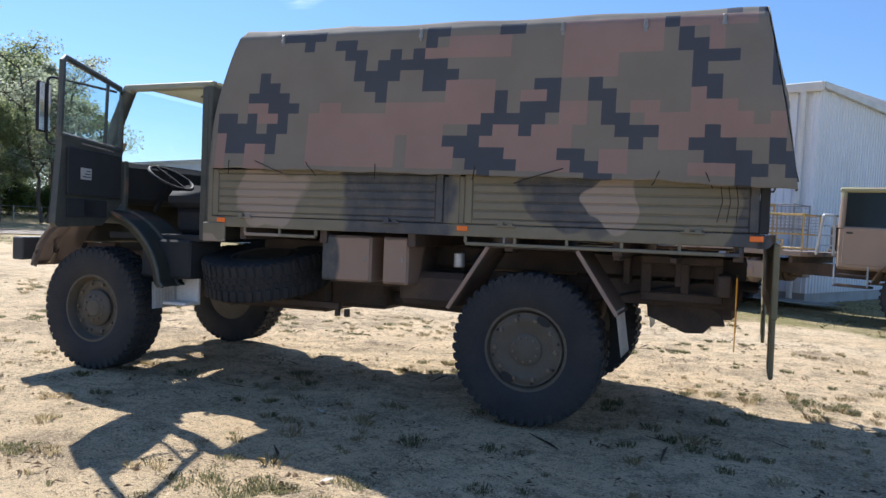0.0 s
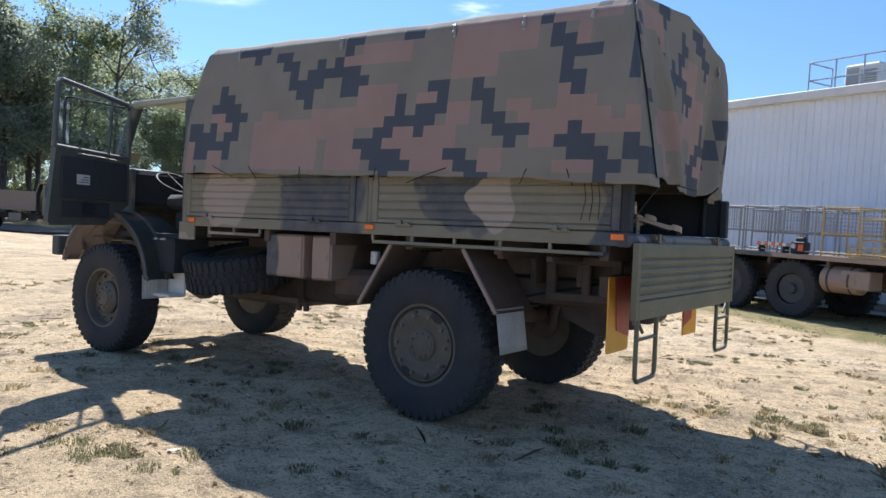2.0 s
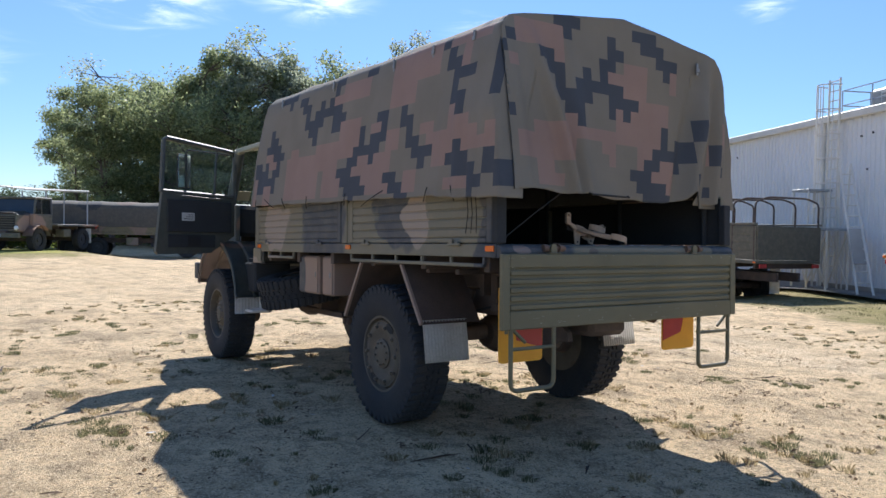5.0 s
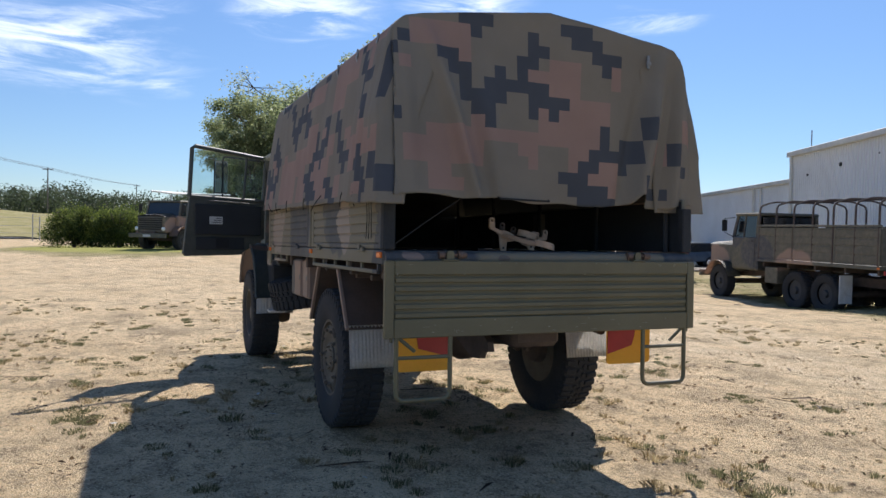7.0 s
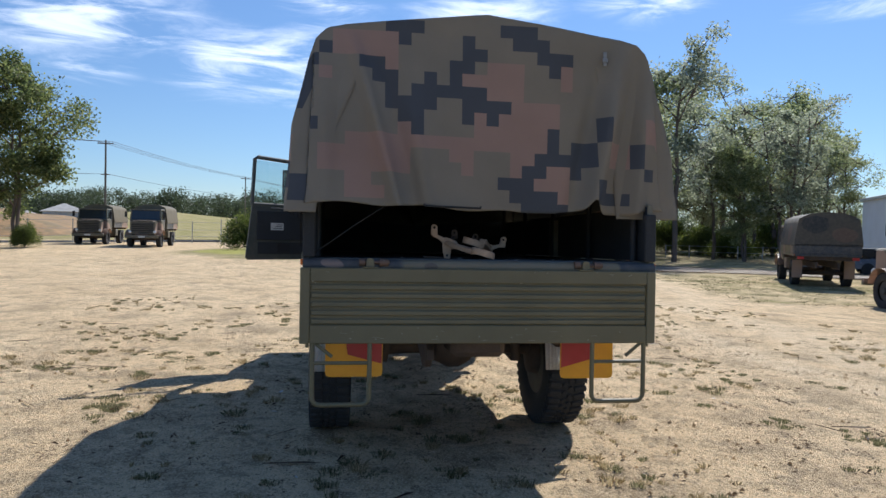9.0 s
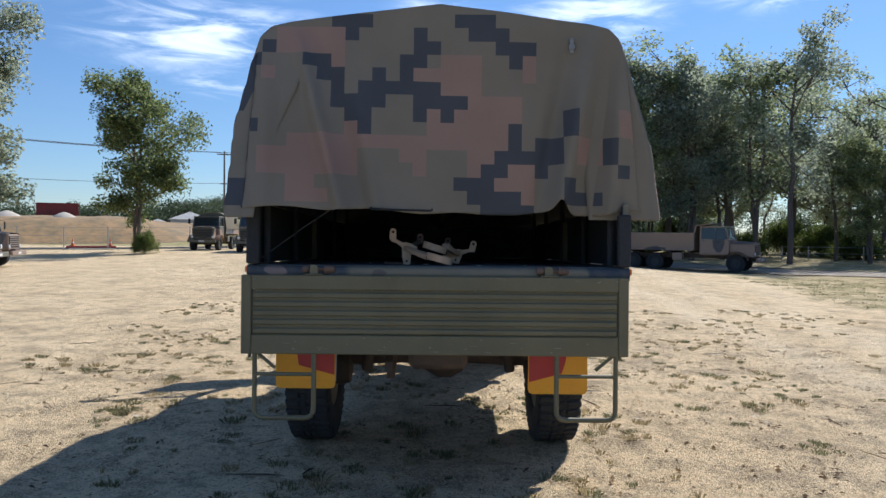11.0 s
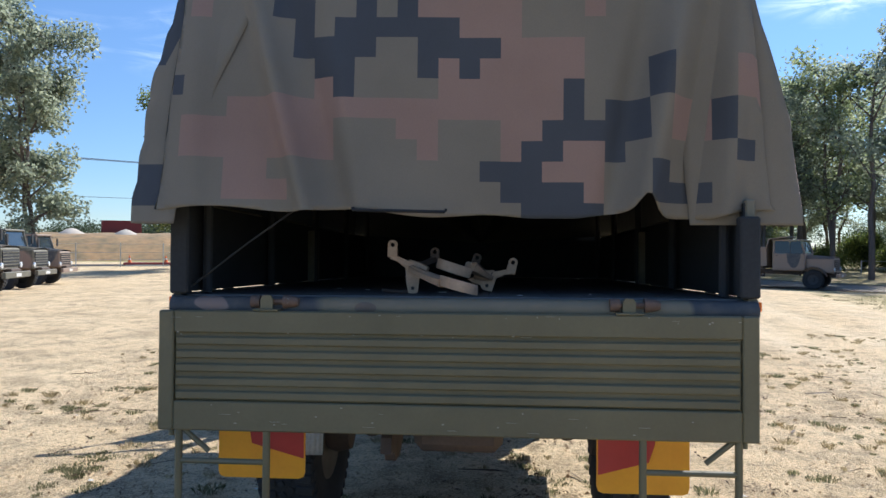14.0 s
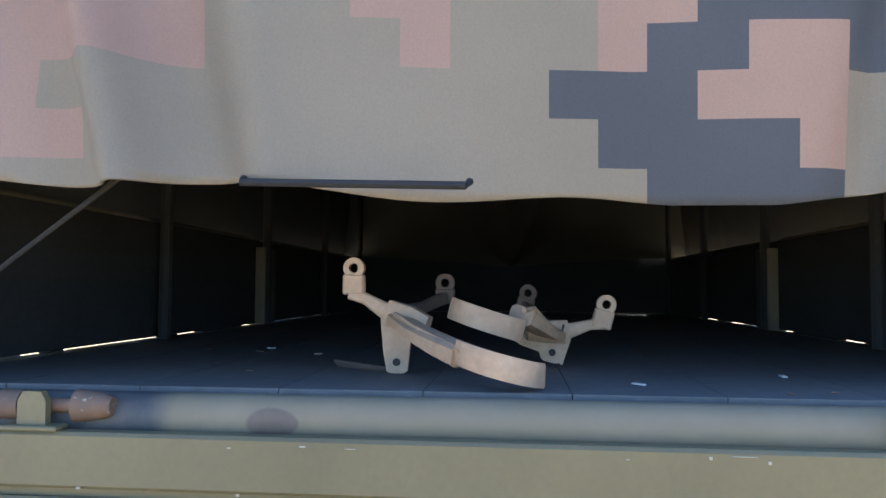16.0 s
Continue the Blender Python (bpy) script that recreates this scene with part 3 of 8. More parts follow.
def build_tray():
    # bed: floor, rim rails, cross bearers
    for k in range(9):
        y0 = -1.20 + k * 2.4 / 9
        part("floor_board", boxes(((-2.96, y0 + 0.0006, 1.475), (1.56, y0 + 2.4 / 9 - 0.0006, 1.525)), b=0.0012), M_FLOOR, truck, "dark worn floor board")
    for y0, y1 in ((-1.25, -1.205), (1.205, 1.25)):
        part("side_rail", boxes(((-2.99, y0, 1.435), (1.60, y1, 1.528))), M_TRAY, truck)
    bm = bmesh.new()
    tube(bm, [(1.60, -1.24, 1.475), (1.60, 1.24, 1.475)], 0.045, 14)
    box(bm, (1.545, -1.25, 1.43), (1.60, 1.25, 1.50), 0.008)
    part("rear_rail", bm, M_RAIL, truck, "olive tubular rear rail with chipped paint", smooth=True)
    for k in range(6):
        x = -2.7 + k * 0.82
        part("cross_bearer", boxes(((x, -1.2, 1.33), (x + 0.07, 1.2, 1.472))), M_UNDER, truck)
    for y in (-0.45, 0.38):
        part("subframe_rail", boxes(((-2.96, y, 1.16), (1.5, y + 0.07, 1.328))), M_UNDER, truck)
    # headboard
    bm = boxes(((-3.02, -1.25, 1.44), (-2.97, 1.25, 1.96)))
    part("headboard", bm, M_TRAY, truck)
    # added dark sheet standing in for shade on the headboard's inner face
    part("headboard_shade_sheet", boxes(((-2.966, -1.2, 1.53), (-2.958, 1.2, 1.955)), b=0.002), M_DARKIN, truck)
    part("front_corner_plate", boxes(((-3.06, -1.26, 1.30), (-2.82, -1.235, 1.47))), M_TRAY, truck)
    part("front_corner_plate", boxes(((-3.06, 1.235, 1.30), (-2.82, 1.26, 1.47))), M_TRAY, truck)
    # dropsides
    for s in (-1, 1):
        for x0, x1 in ((-2.965, -0.745), (-0.56, 1.555)):
            z0, z1, ya, yb = 1.534, 1.945, s * 1.252, s * 1.212
            side = part("dropside", boxes(((x0 + 0.06, s * 1.236, z0 + 0.035), (x1 - 0.06, yb + s * 0.004, z1 - 0.035)), b=0.002), M_TRAY, truck, "ribbed camouflage dropside panel")
            for p0, p1 in ((x0, x0 + 0.06), (x1 - 0.06, x1)):
                part("stile", boxes(((p0, ya, z0), (p1, yb, z1))), M_TRAY, side)
            for p0, p1 in ((z0, z0 + 0.035), (z1 - 0.035, z1)):
                part("rail", boxes(((x0 + 0.06, ya - s * 0.002, p0), (x1 - 0.06, yb, p1))), M_TRAY, side)
            rh = (z1 - z0 - 0.07) / 5
            for k in range(5):
                zz = z0 + 0.035 + rh * k
                part("rib", boxes(((x0 + 0.064, ya - s * 0.004, zz + rh * 0.10), (x1 - 0.064, ya - s * 0.018, zz + rh * 0.90)), b=0.010), M_TRAY, side)
            for f in (0.16, 0.80):
                hx = x0 + (x1 - x0) * f
                b2 = bmesh.new()
                box(b2, (hx - 0.06, s * 1.255, 1.512), (hx - 0.015, s * 1.275, 1.560), 0.004)
                box(b2, (hx + 0.015, s * 1.255, 1.512), (hx + 0.06, s * 1.275, 1.545), 0.004)
                tube(b2, [(hx - 0.08, s * 1.268, 1.522), (hx + 0.08, s * 1.268, 1.522)], 0.009)
                part("hinge", b2, M_TRAY, side)
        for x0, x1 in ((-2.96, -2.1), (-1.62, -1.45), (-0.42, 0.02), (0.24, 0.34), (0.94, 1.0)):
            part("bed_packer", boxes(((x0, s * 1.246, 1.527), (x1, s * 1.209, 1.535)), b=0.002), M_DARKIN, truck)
        # thin dark sheet added to put the bed's shade on the dropside
        part("side_shade_sheet", boxes(((-2.96, s * 1.2115, 1.536), (1.55, s * 1.204, 1.93)), b=0.002), M_DARKIN, truck, "added dark sheet for the shade inside the dropsides")
        bm = bmesh.new()
        box(bm, (-0.74, s * 1.245, 1.53), (-0.565, s * 1.16, 1.90), 0.006)
        box(bm, (-0.700, s * 1.256, 1.53), (-0.605, s * 1.24, 1.94), 0.006)
        part("side_post", bm, M_TRAY, truck)
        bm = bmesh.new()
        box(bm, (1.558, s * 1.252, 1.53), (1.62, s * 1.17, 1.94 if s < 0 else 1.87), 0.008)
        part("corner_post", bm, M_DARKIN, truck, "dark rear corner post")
        for x in (-2.86, -0.57, 1.545):
            part("side_reflector", boxes(((x - 0.045, s * 1.25, 1.475), (x + 0.045, s * 1.266, 1.515)), b=0.004), M_AMBER, truck, "orange side reflector")
        # tie-down rail below the bed
        for x0, x1 in ((-2.62, -1.90), (-0.55, 1.45)):
            bm = bmesh.new()
            box(bm, (x0, s * 1.215, 1.365), (x1, s * 1.245, 1.392), 0.005)
            k = max(2, round((x1 - x0) / 0.42))
            for i in range(k + 1):
                x = x0 + (x1 - x0) * i / k
                box(bm, (x - 0.012, s * 1.218, 1.388), (x + 0.012, s * 1.240, 1.437), 0.003)
            part("tie_down_rail", bm, M_TRAY, truck, "dusty brown tie-down rail")


def build_tailgate():
    x0, x1 = 1.655, 1.695
    z0, z1 = 0.955, 1.462
    gate = part("tailgate", boxes(((x0 + 0.004, -1.197, z0 + 0.125), (x1 - 0.022, 1.157, z1 - 0.095)), b=0.002), M_OLIVE, truck, "lowered olive tailgate with pressed ribs and chipped paint")
    for p0, p1 in ((-1.262, -1.197), (1.157, 1.222)):
        part("stile", boxes(((x0, p0, z0), (x1, p1, z1))), M_OLIVE, gate)
    for p0, p1 in ((z0, z0 + 0.125), (z1 - 0.095, z1)):
        part("rail", boxes(((x0, -1.197, p0), (x1 - 0.002, 1.157, p1))), M_OLIVE, gate)
    h = (z1 - z0 - 0.22) / 5
    for k in range(5):
        z = z0 + 0.125 + h * k
        part("rib", boxes(((x1 - 0.024, -1.19, z + h * 0.10), (x1 - 0.004, 1.15, z + h * 0.72)), b=0.009), M_OLIVE, gate)
    for y in (-0.80, 0.71):
        b2 = bmesh.new()
        box(b2, (1.655, y - 0.055, 1.462), (1.695, y + 0.055, 1.471), 0.003)
        prism(b2, [(y - 0.026, 1.468), (y + 0.026, 1.468), (y + 0.026, 1.512), (y + 0.016, 1.528), (y - 0.016, 1.528), (y - 0.026, 1.512)], 0.016, Matrix(((0, 0, 1, 1.664), (1, 0, 0, 0), (0, 1, 0, 0), (0, 0, 0, 1))))
        hb = part("hinge_bracket", b2, M_OLIVE, gate, "worn upright hinge tab")
        b2 = bmesh.new()
        tube(b2, [(1.645, y - 0.06, 1.50), (1.645, y + 0.10, 1.50)], 0.013, 10)
        tube(b2, [(1.645, y - 0.075, 1.50), (1.645, y - 0.035, 1.50)], 0.027, 12)
        tube(b2, [(1.645, y + 0.065, 1.50), (1.645, y + 0.115, 1.50), (1.645, y + 0.13, 1.50)], 0.030, 12, taper=0.016)
        part("hinge_pin", b2, M_RUSTY, hb, "rusty hinge pin", smooth=True)
    for y0, y1, d in ((-1.175, -0.795, 1), (0.765, 1.145, -1)):
        b2 = bmesh.new()
        tube(b2, arc([(1.675, y0, 0.99), (1.675, y0, 0.545), (1.675, y1, 0.545), (1.675, y1, 0.99)], 0.06), 0.016, 10)
        tube(b2, [(1.675, y0, 0.825), (1.675, y1, 0.825)], 0.013, 8)
        a = y0 if d > 0 else y1
        tube(b2, [(1.668, a + d * 0.02, 0.955), (1.668, a + d * 0.13, 0.865)], 0.012, 8)
        part("folding_step", b2, M_OLIVE, gate, "olive tubular folding step", smooth=True)
    for y in (-1.21, 1.17):
        b2 = bmesh.new()
        tube(b2, [(1.67, y, 0.93), (1.67, y, 0.965)], 0.012)
        part("latch_pin", b2, M_OLIVE, gate)


build_tray()
build_tailgate()

# the printed cloth: o olive, b brown, d dark, in cells of about a hand's width
SIDE_CAMO = [
    "ooooooooooooooooooooooooooooooooooooooooooododoo",
    "ooooooooddddoooooooooddooooddooobbbbbbbdbbbbbooo",
    "oooooooooodooddoooooodobbbbboooobbbbbbbodobooodo",
    "ooooooooooooooddoododbbbbbbboooobbbbbbboddbooodo",
    "ooooooooooooooododdddddooooooooobbbbooooodddoodo",
    "oooooodooooooooddddoodddoooooooobbbbooooodoooodo",
    "ooooooddooooooooddoooddbbbboooddoodooooooddooodo",
    "oooooddddoooooooodooooobbbbdobbdooddooooobdooooo",
    "ooooobbdddoobboooobbbbbbbbbdodddbbodobboobbboooo",
    "ooddodbbdoobbbbbbbbbbbbbbbdddddobboddobbbbbbbobo",
    "ooddddoddoobbbbbbbbbbbbooddbbdbbbooodddbbbdbbbbo",
    "oobdddddooobbbbbbbbobbbdddbbbbbbboooodobbdddoodo",
    "oobddbbdooobbbbbbbbobbbbddddbbbbddobbooooodddodd",
    "ooboobboooobbbbbbbbobbbboddddbbbbddbboooobbbddod",
    "ooboobbooooooooooooooooooodoooooooddoooooooodooo",
]
REAR_CAMO = [
    "oooooooooooooooooooooooooooooo",
    "ooooooodddoooooodddooooooooooo",
    "ooobbbbbdoooodooodddoooooooooo",
    "oodbbbbboooooddoooodddoooooooo",
    "odoooddbooooddobbboodboooooooo",
    "ooboooddoododbbbbboooboooooooo",
    "ooooooododdddddbbboooooooooooo",
    "oooooooddddooddddbbbbooooooooo",
    "ooooooooddooodbdbbbbbooodooobb",
    "odoooooobdoooobbbbbbdooodooobb",
    "oooobbbbbbbbbbbbbbbbdoddobbdoo",
    "oobbbbbbbooobbooobbdddddobbdoo",
    "oobbbbbbboooobooobddbbdooooodo",
    "oooobboooooooooodddbbboodooooo",
    "oooobbbooooooooooddddboodddooo",
    "ooooooooooooooooooddddoooooooo",
]
INDEX = {"o": 0, "b": 1, "d": 2}
SIDE_X0, SIDE_Z1, SIDE_CX, SIDE_CZ = -3.098, 3.1345, 0.102, 0.08785
REAR_Y0, REAR_Z1, REAR_CY, REAR_CZ = -1.344, 3.27, 0.0898, 0.0892


def pattern(rows, c, r):
    row = rows[min(max(int(math.floor(r)), 0), len(rows) - 1)]
    return INDEX[row[min(max(int(math.floor(c)), 0), len(row) - 1)]]


PROFILE = [(1.335, 1.865), (1.30, 2.15), (1.265, 2.5), (1.215, 2.88), (1.185, 3.02), (1.11, 3.095), (0.98, 3.125), (0.5, 3.19), (0.0, 3.25)]


def half_width(z):
    return float(np.interp(z, [p[1] for p in PROFILE], [p[0] for p in PROFILE]))


def rear_limit(y, z):
    """Where the cloth ends aft: it bellies out low down on the driver's side."""
    low = min(max((3.1 - z) / 1.24, 0), 1)
    w = min(max((0.25 - y) / 1.5, 0), 1)
    return 1.545 + low * (0.235 * w - 0.05 * (1 - w))


def front_limit(z):
    return -2.95 + 0.2 * max((z - 2.2) / 0.85, 0) ** 1.5


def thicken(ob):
    """Gives the cloth its thickness and an inner skin in the dark shade colour."""
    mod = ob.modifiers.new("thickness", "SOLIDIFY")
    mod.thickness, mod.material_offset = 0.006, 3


def build_canopy():
    # section lines: cloth rows up the side, then over the roof
    zs = [1.862] + [z for z in (SIDE_Z1 - k * SIDE_CZ / 3 for k in range(60, 0, -1)) if 1.87 < z < 3.09]
    ys = [1.11, 1.05, 0.98, 0.8, 0.6, 0.4, 0.2]
    line = [(-half_width(z), z) for z in zs] + [(-y, float(np.interp(y, [p[0] for p in PROFILE[::-1]], [p[1] for p in PROFILE[::-1]]))) for y in ys]
    line = line + [(0.0, 3.25)] + [(-y, z) for y, z in line[::-1]]
    xs = [SIDE_X0 + k * SIDE_CX / 3 for k in range(4, 150)]
    nu, nv = len(xs) - 1, len(line) - 1

    def roof(u, v):
        x = xs[round(u * nu)]
        y, z = line[round(v * nv)]
        s = -1 if y < 0 else 1
        over = max(x - rear_limit(y, z), 0.0)
        x = min(max(x, front_limit(z)), rear_limit(y, z))
        on_side = z < 3.09
        bow = abs(math.sin((x + 2.75) * math.pi / 1.045))
        w = 0.014 * noise.noise((x * 2.1, z * 0.8 + y, 3.3)) + 0.006 * noise.noise((x * 6, z * 2.2 + y, 7.7))
        back = min(max((x - 0.9) / 0.65, 0), 1)
        low = min(max((3.1 - z) / 1.24, 0), 1)
        pleat = 0.0
        for c, a in ((0.95, 0.02), (1.16, 0.03), (1.36, 0.035), (1.50, 0.03)):
            pleat += a * math.exp(-((x - c - 0.1 * low) / 0.05) ** 2) * low
        if on_side:
            if s > 0:
                flare = min(max((x - 0.1) / 1.0, 0), 1) * float(np.interp(low, (0, 0.33, 0.65, 1), (0, 0.04, 0.125, 0.11)))
            else:
                flare = back * float(np.interp(low, (0, 0.25, 0.55, 1), (0, 0.03, 0.065, 0.02)))
            y += s * (w + pleat + flare - over)
        else:
            z += 0.5 * w + 0.006 - 0.012 * bow
        if z < 1.88:
            z += 0.004 * math.sin(x * 9.0) + 0.003 * math.sin(x * 23.0) - 0.03 * back
        z += 0.09 * (1.545 - x) / 4.5
        return Vector((x, y, z))

    def colour(u, v):
        i, j = min(int(u * nu), nu - 1), min(int(v * nv), nv - 1)
        x, z = (xs[i] + xs[i + 1]) / 2, (line[j][1] + line[j + 1][1]) / 2
        if v > 0.5:
            x = -1.4 - x
        return pattern(SIDE_CAMO, (x - SIDE_X0) / SIDE_CX, (SIDE_Z1 - z) / SIDE_CZ)

    bm = bmesh.new()
    sheet(bm, roof, nu, nv, None, colour)
    cover = part("canopy", bm, M_CANVAS, truck, "digital camouflage canvas canopy")
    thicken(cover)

    def front(u, v):
        y, z = line[round(u * nv)]
        k = 1 - v
        return Vector((front_limit(z) + 0.015, y * k, 1.87 + (z + 0.09 - 1.87) * (1 if v == 0 else k ** 0.6)))

    bm = bmesh.new()
    sheet(bm, front, nv, 5)
    # the whole front cloth takes the inner shade colour
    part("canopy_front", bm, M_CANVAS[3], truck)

    # rear curtain, hanging in folds, its hem hitched up at one place
    cy = [REAR_Y0 + k * REAR_CY / 4 for k in range(0, 121)]
    cz = [REAR_Z1 - k * REAR_CZ / 4 for k in range(0, 64)]

    def curtain(u, v):
        y, z = cy[round(u * 120)], cz[round(v * 63)]
        hem = 1.893 - 0.026 * math.exp(-((y - 0.25) / 0.6) ** 2) + 0.085 * math.exp(-((y - 0.80) / 0.05) ** 2) - 0.03 * math.exp(-((y - 1.0) / 0.12) ** 2)
        hem += 0.010 * math.sin(y * 11)
        top = float(np.interp(abs(y), [p[0] for p in PROFILE[::-1]], [p[1] for p in PROFILE[::-1]]))
        z = max(min(z, top), hem)
        v = (3.1 - z) / 1.15
        lw = min(max(v, 0), 1)
        lim = half_width(z) + 0.016 + 0.055 * lw ** 0.5
        y = min(max(y, -lim + 0.115 * lw + 0.05 * min(1.0, 3 * lw)), lim)
        fold = 0.0
        for c0, c1, wdt, amp in ((-0.95, -0.64, 0.048, 0.10), (-0.80, -0.50, 0.05, -0.03), (-0.62, -0.42, 0.05, 0.02), (1.0, 0.80, 0.07, 0.125), (0.86, 0.66, 0.05, -0.035), (1.14, 0.98, 0.05, -0.03), (-0.35, -0.2, 0.2, 0.015), (0.35, 0.4, 0.22, 0.015), (-1.15, -1.1, 0.06, 0.03), (1.22, 1.14, 0.06, 0.06)):
            fold += amp * math.exp(-((y - (c0 + (c1 - c0) * v)) / wdt) ** 2) * min(max(v * 2.0, 0), 1)
        x = rear_limit(y, z) + 0.012 + fold + 0.010 * noise.noise((y * 4, z * 1.5, 9))
        return Vector((x, y, z))

    bm = bmesh.new()
    sheet(bm, curtain, 120, 63, None, lambda u, v: pattern(REAR_CAMO, u * 30, v * 15.75))
    bmesh.ops.dissolve_degenerate(bm, dist=0.0004, edges=bm.edges)
    rear = part("rear_curtain", bm, M_CANVAS, truck, "camouflage rear curtain hanging in folds")
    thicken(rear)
    # bows coloured near-black, the canopy's inner shade put into their paint
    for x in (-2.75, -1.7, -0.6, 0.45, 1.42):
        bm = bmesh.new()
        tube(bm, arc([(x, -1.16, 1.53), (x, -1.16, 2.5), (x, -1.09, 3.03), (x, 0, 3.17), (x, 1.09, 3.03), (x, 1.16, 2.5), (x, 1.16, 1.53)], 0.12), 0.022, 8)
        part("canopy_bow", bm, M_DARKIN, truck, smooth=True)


build_canopy()


def build_under():
    for y in (-0.43, 0.35):
        part("chassis_rail", boxes(((-5.15, y, 0.93), (1.45, y + 0.08, 1.13))), M_UNDER, truck)
    for x in (-4.32, -0.02):
        zc = 0.66
        bm = bmesh.new()
        tube(bm, [(x, -0.80, zc + 0.04), (x, -0.3, zc + 0.06), (x, 0.3, zc + 0.06), (x, 0.80, zc + 0.04)], 0.075, 12)
        lathe(bm, [(0.02, -0.2), (0.13, -0.16), (0.19, -0.05), (0.19, 0.05), (0.13, 0.16), (0.02, 0.2)], 20, pose(x, 0.05, zc + 0.05, 90, 0, 0))
        part("axle", bm, M_UNDER, truck, smooth=True)
        for s in (-1, 1):
            bm = bmesh.new()
            lathe(bm, [(0.05, -0.1), (0.15, -0.08), (0.17, 0.0), (0.15, 0.08), (0.05, 0.1)], 20, pose(x, s * 0.84, 0.62, 90, 0, 0))
            part("portal_hub", bm, M_UNDER, truck, smooth=True)
            bm = bmesh.new()
            pts = [(x + 0.075 * math.cos(a), s * 0.56 + 0.075 * math.sin(a), 0.76 + 0.33 * a / 40.0) for a in np.arange(0, 40.0, 0.45)]
            tube(bm, pts, 0.014, 6)
            part("coil_spring", bm, M_UNDER, truck, smooth=True)
    bm = bmesh.new()
    tube(bm, [(-4.0, 0, 0.70), (-2.4, 0, 0.80), (0.0, 0, 0.72)], 0.07, 12)
    part("torque_tube", bm, M_UNDER, truck, smooth=True)
    part("gearbox", boxes(((-3.6, -0.3, 0.62), (-2.3, 0.3, 1.12)), ((-2.4, -0.22, 0.68), (-1.7, 0.22, 1.0)), b=0.04), M_UNDER, truck, "oily brown gearbox casing")
    # side boxes
    for x0, x1, yb in ((-1.87, -1.40, -0.72), (-1.29, -1.06, -0.55)):
        bm = boxes(((x0, -1.17, 1.015), (x1, yb, 1.40)), b=0.012)
        bx = part("side_box", bm, M_BOX, truck, "brown and dark steel storage box")
        b2 = bmesh.new()
        tube(b2, [(x1 - 0.05, -1.178, 1.19), (x1 - 0.05, -1.178, 1.24)], 0.012)
        part("catch", b2, M_STEEL, bx)
        part("lid", boxes(((x0 + 0.012, -1.181, 1.03), (x1 - 0.012, -1.168, 1.385)), b=0.006), M_BOX, bx)
    part("fuel_tank", boxes(((-1.25, -0.95, 0.84), (-0.62, -0.46, 1.12)), b=0.05), M_UNDER, truck, "brown steel tank")
    part("fuel_tank", boxes(((-2.0, 0.5, 0.85), (-0.8, 1.1, 1.32)), b=0.06), M_UNDER, truck, "brown steel tank")
    bm = bmesh.new()
    lathe(bm, [(0.02, 0), (0.045, 0.005), (0.045, 0.11), (0.02, 0.115)], 16, pose(-0.66, -1.05, 1.18))
    part("filter_cup", bm, M_ALLOY, truck, "pale filter cup", smooth=True)
    # exhaust and air tanks
    bm = bmesh.new()
    lathe(bm, [(0.03, -0.34), (0.12, -0.32), (0.12, 0.32), (0.03, 0.34)], 20, pose(0.72, 0.15, 1.14, 90, 0, 0))
    part("air_tank", bm, M_UNDER, truck, smooth=True)
    bm = bmesh.new()
    for k in range(2):
        lathe(bm, [(0.03, -0.3), (0.09, -0.28), (0.09, 0.28), (0.03, 0.3)], 18, pose(-0.2 - 0.3 * k, 0.0, 1.2, 0, 90, 0))
    part("air_tank", bm, M_UNDER, truck, smooth=True)
    for s in (-1, 1):
        bm = bmesh.new()
        tube(bm, [(0.18, s * 0.60, 0.62), (0.34, s * 0.52, 1.14)], 0.032, 10)
        tube(bm, [(0.18, s * 0.60, 0.62), (0.25, s * 0.565, 0.85)], 0.045, 10)
        part("shock_absorber", bm, M_UNDER, truck, smooth=True)
        bm = bmesh.new()
        tube(bm, [(-0.02, s * 0.62, 0.60), (-0.95, s * 0.50, 0.86)], 0.035, 8)
        part("trailing_link", bm, M_UNDER, truck, smooth=True)
        bm = bmesh.new()
        tube(bm, arc([(0.05, s * 0.78, 0.78), (0.30, s * 0.66, 0.92), (0.55, s * 0.47, 1.0), (1.2, s * 0.46, 1.15)], 0.1), 0.010, 6)
        part("brake_hose", bm, M_BLACK, truck, smooth=True)
        part("spring_seat", boxes(((-0.13, s * 0.66, 1.08), (0.11, s * 0.43, 1.14)), b=0.02), M_UNDER, truck)
    for x in (0.58, 0.98):
        part("frame_bracket", boxes(((x, -0.62, 1.10), (x + 0.05, -0.43, 1.34)), ((x, -0.62, 1.30), (x + 0.05, -1.15, 1.34))), M_UNDER, truck)
    bm = bmesh.new()
    tube(bm, arc([(-2.2, 0.5, 0.9), (-1.5, 0.62, 0.78), (-0.7, 0.55, 0.9), (0.6, 0.62, 1.0), (1.35, 0.62, 0.92)], 0.12), 0.04, 10)
    part("exhaust_pipe", bm, M_UNDER, truck, smooth=True)
    bm = bmesh.new()
    tube(bm, arc([(-0.9, -0.52, 1.2), (-0.6, -0.9, 1.22), (-0.5, -1.0, 1.30), (-0.3, -0.6, 1.32)], 0.08), 0.012, 6)
    tube(bm, arc([(-0.85, -0.6, 1.12), (-0.62, -1.02, 1.16), (-0.62, -1.05, 1.32)], 0.08), 0.010, 6)
    part("air_line", bm, M_BLACK, truck, smooth=True)
    for x in (-2.05, -1.95):
        bm = bmesh.new()
        tube(bm, [(x, -0.55, 0.70), (x, -0.55, 0.63)], 0.03, 8)
        part("drain_plug", bm, M_UNDER, truck)
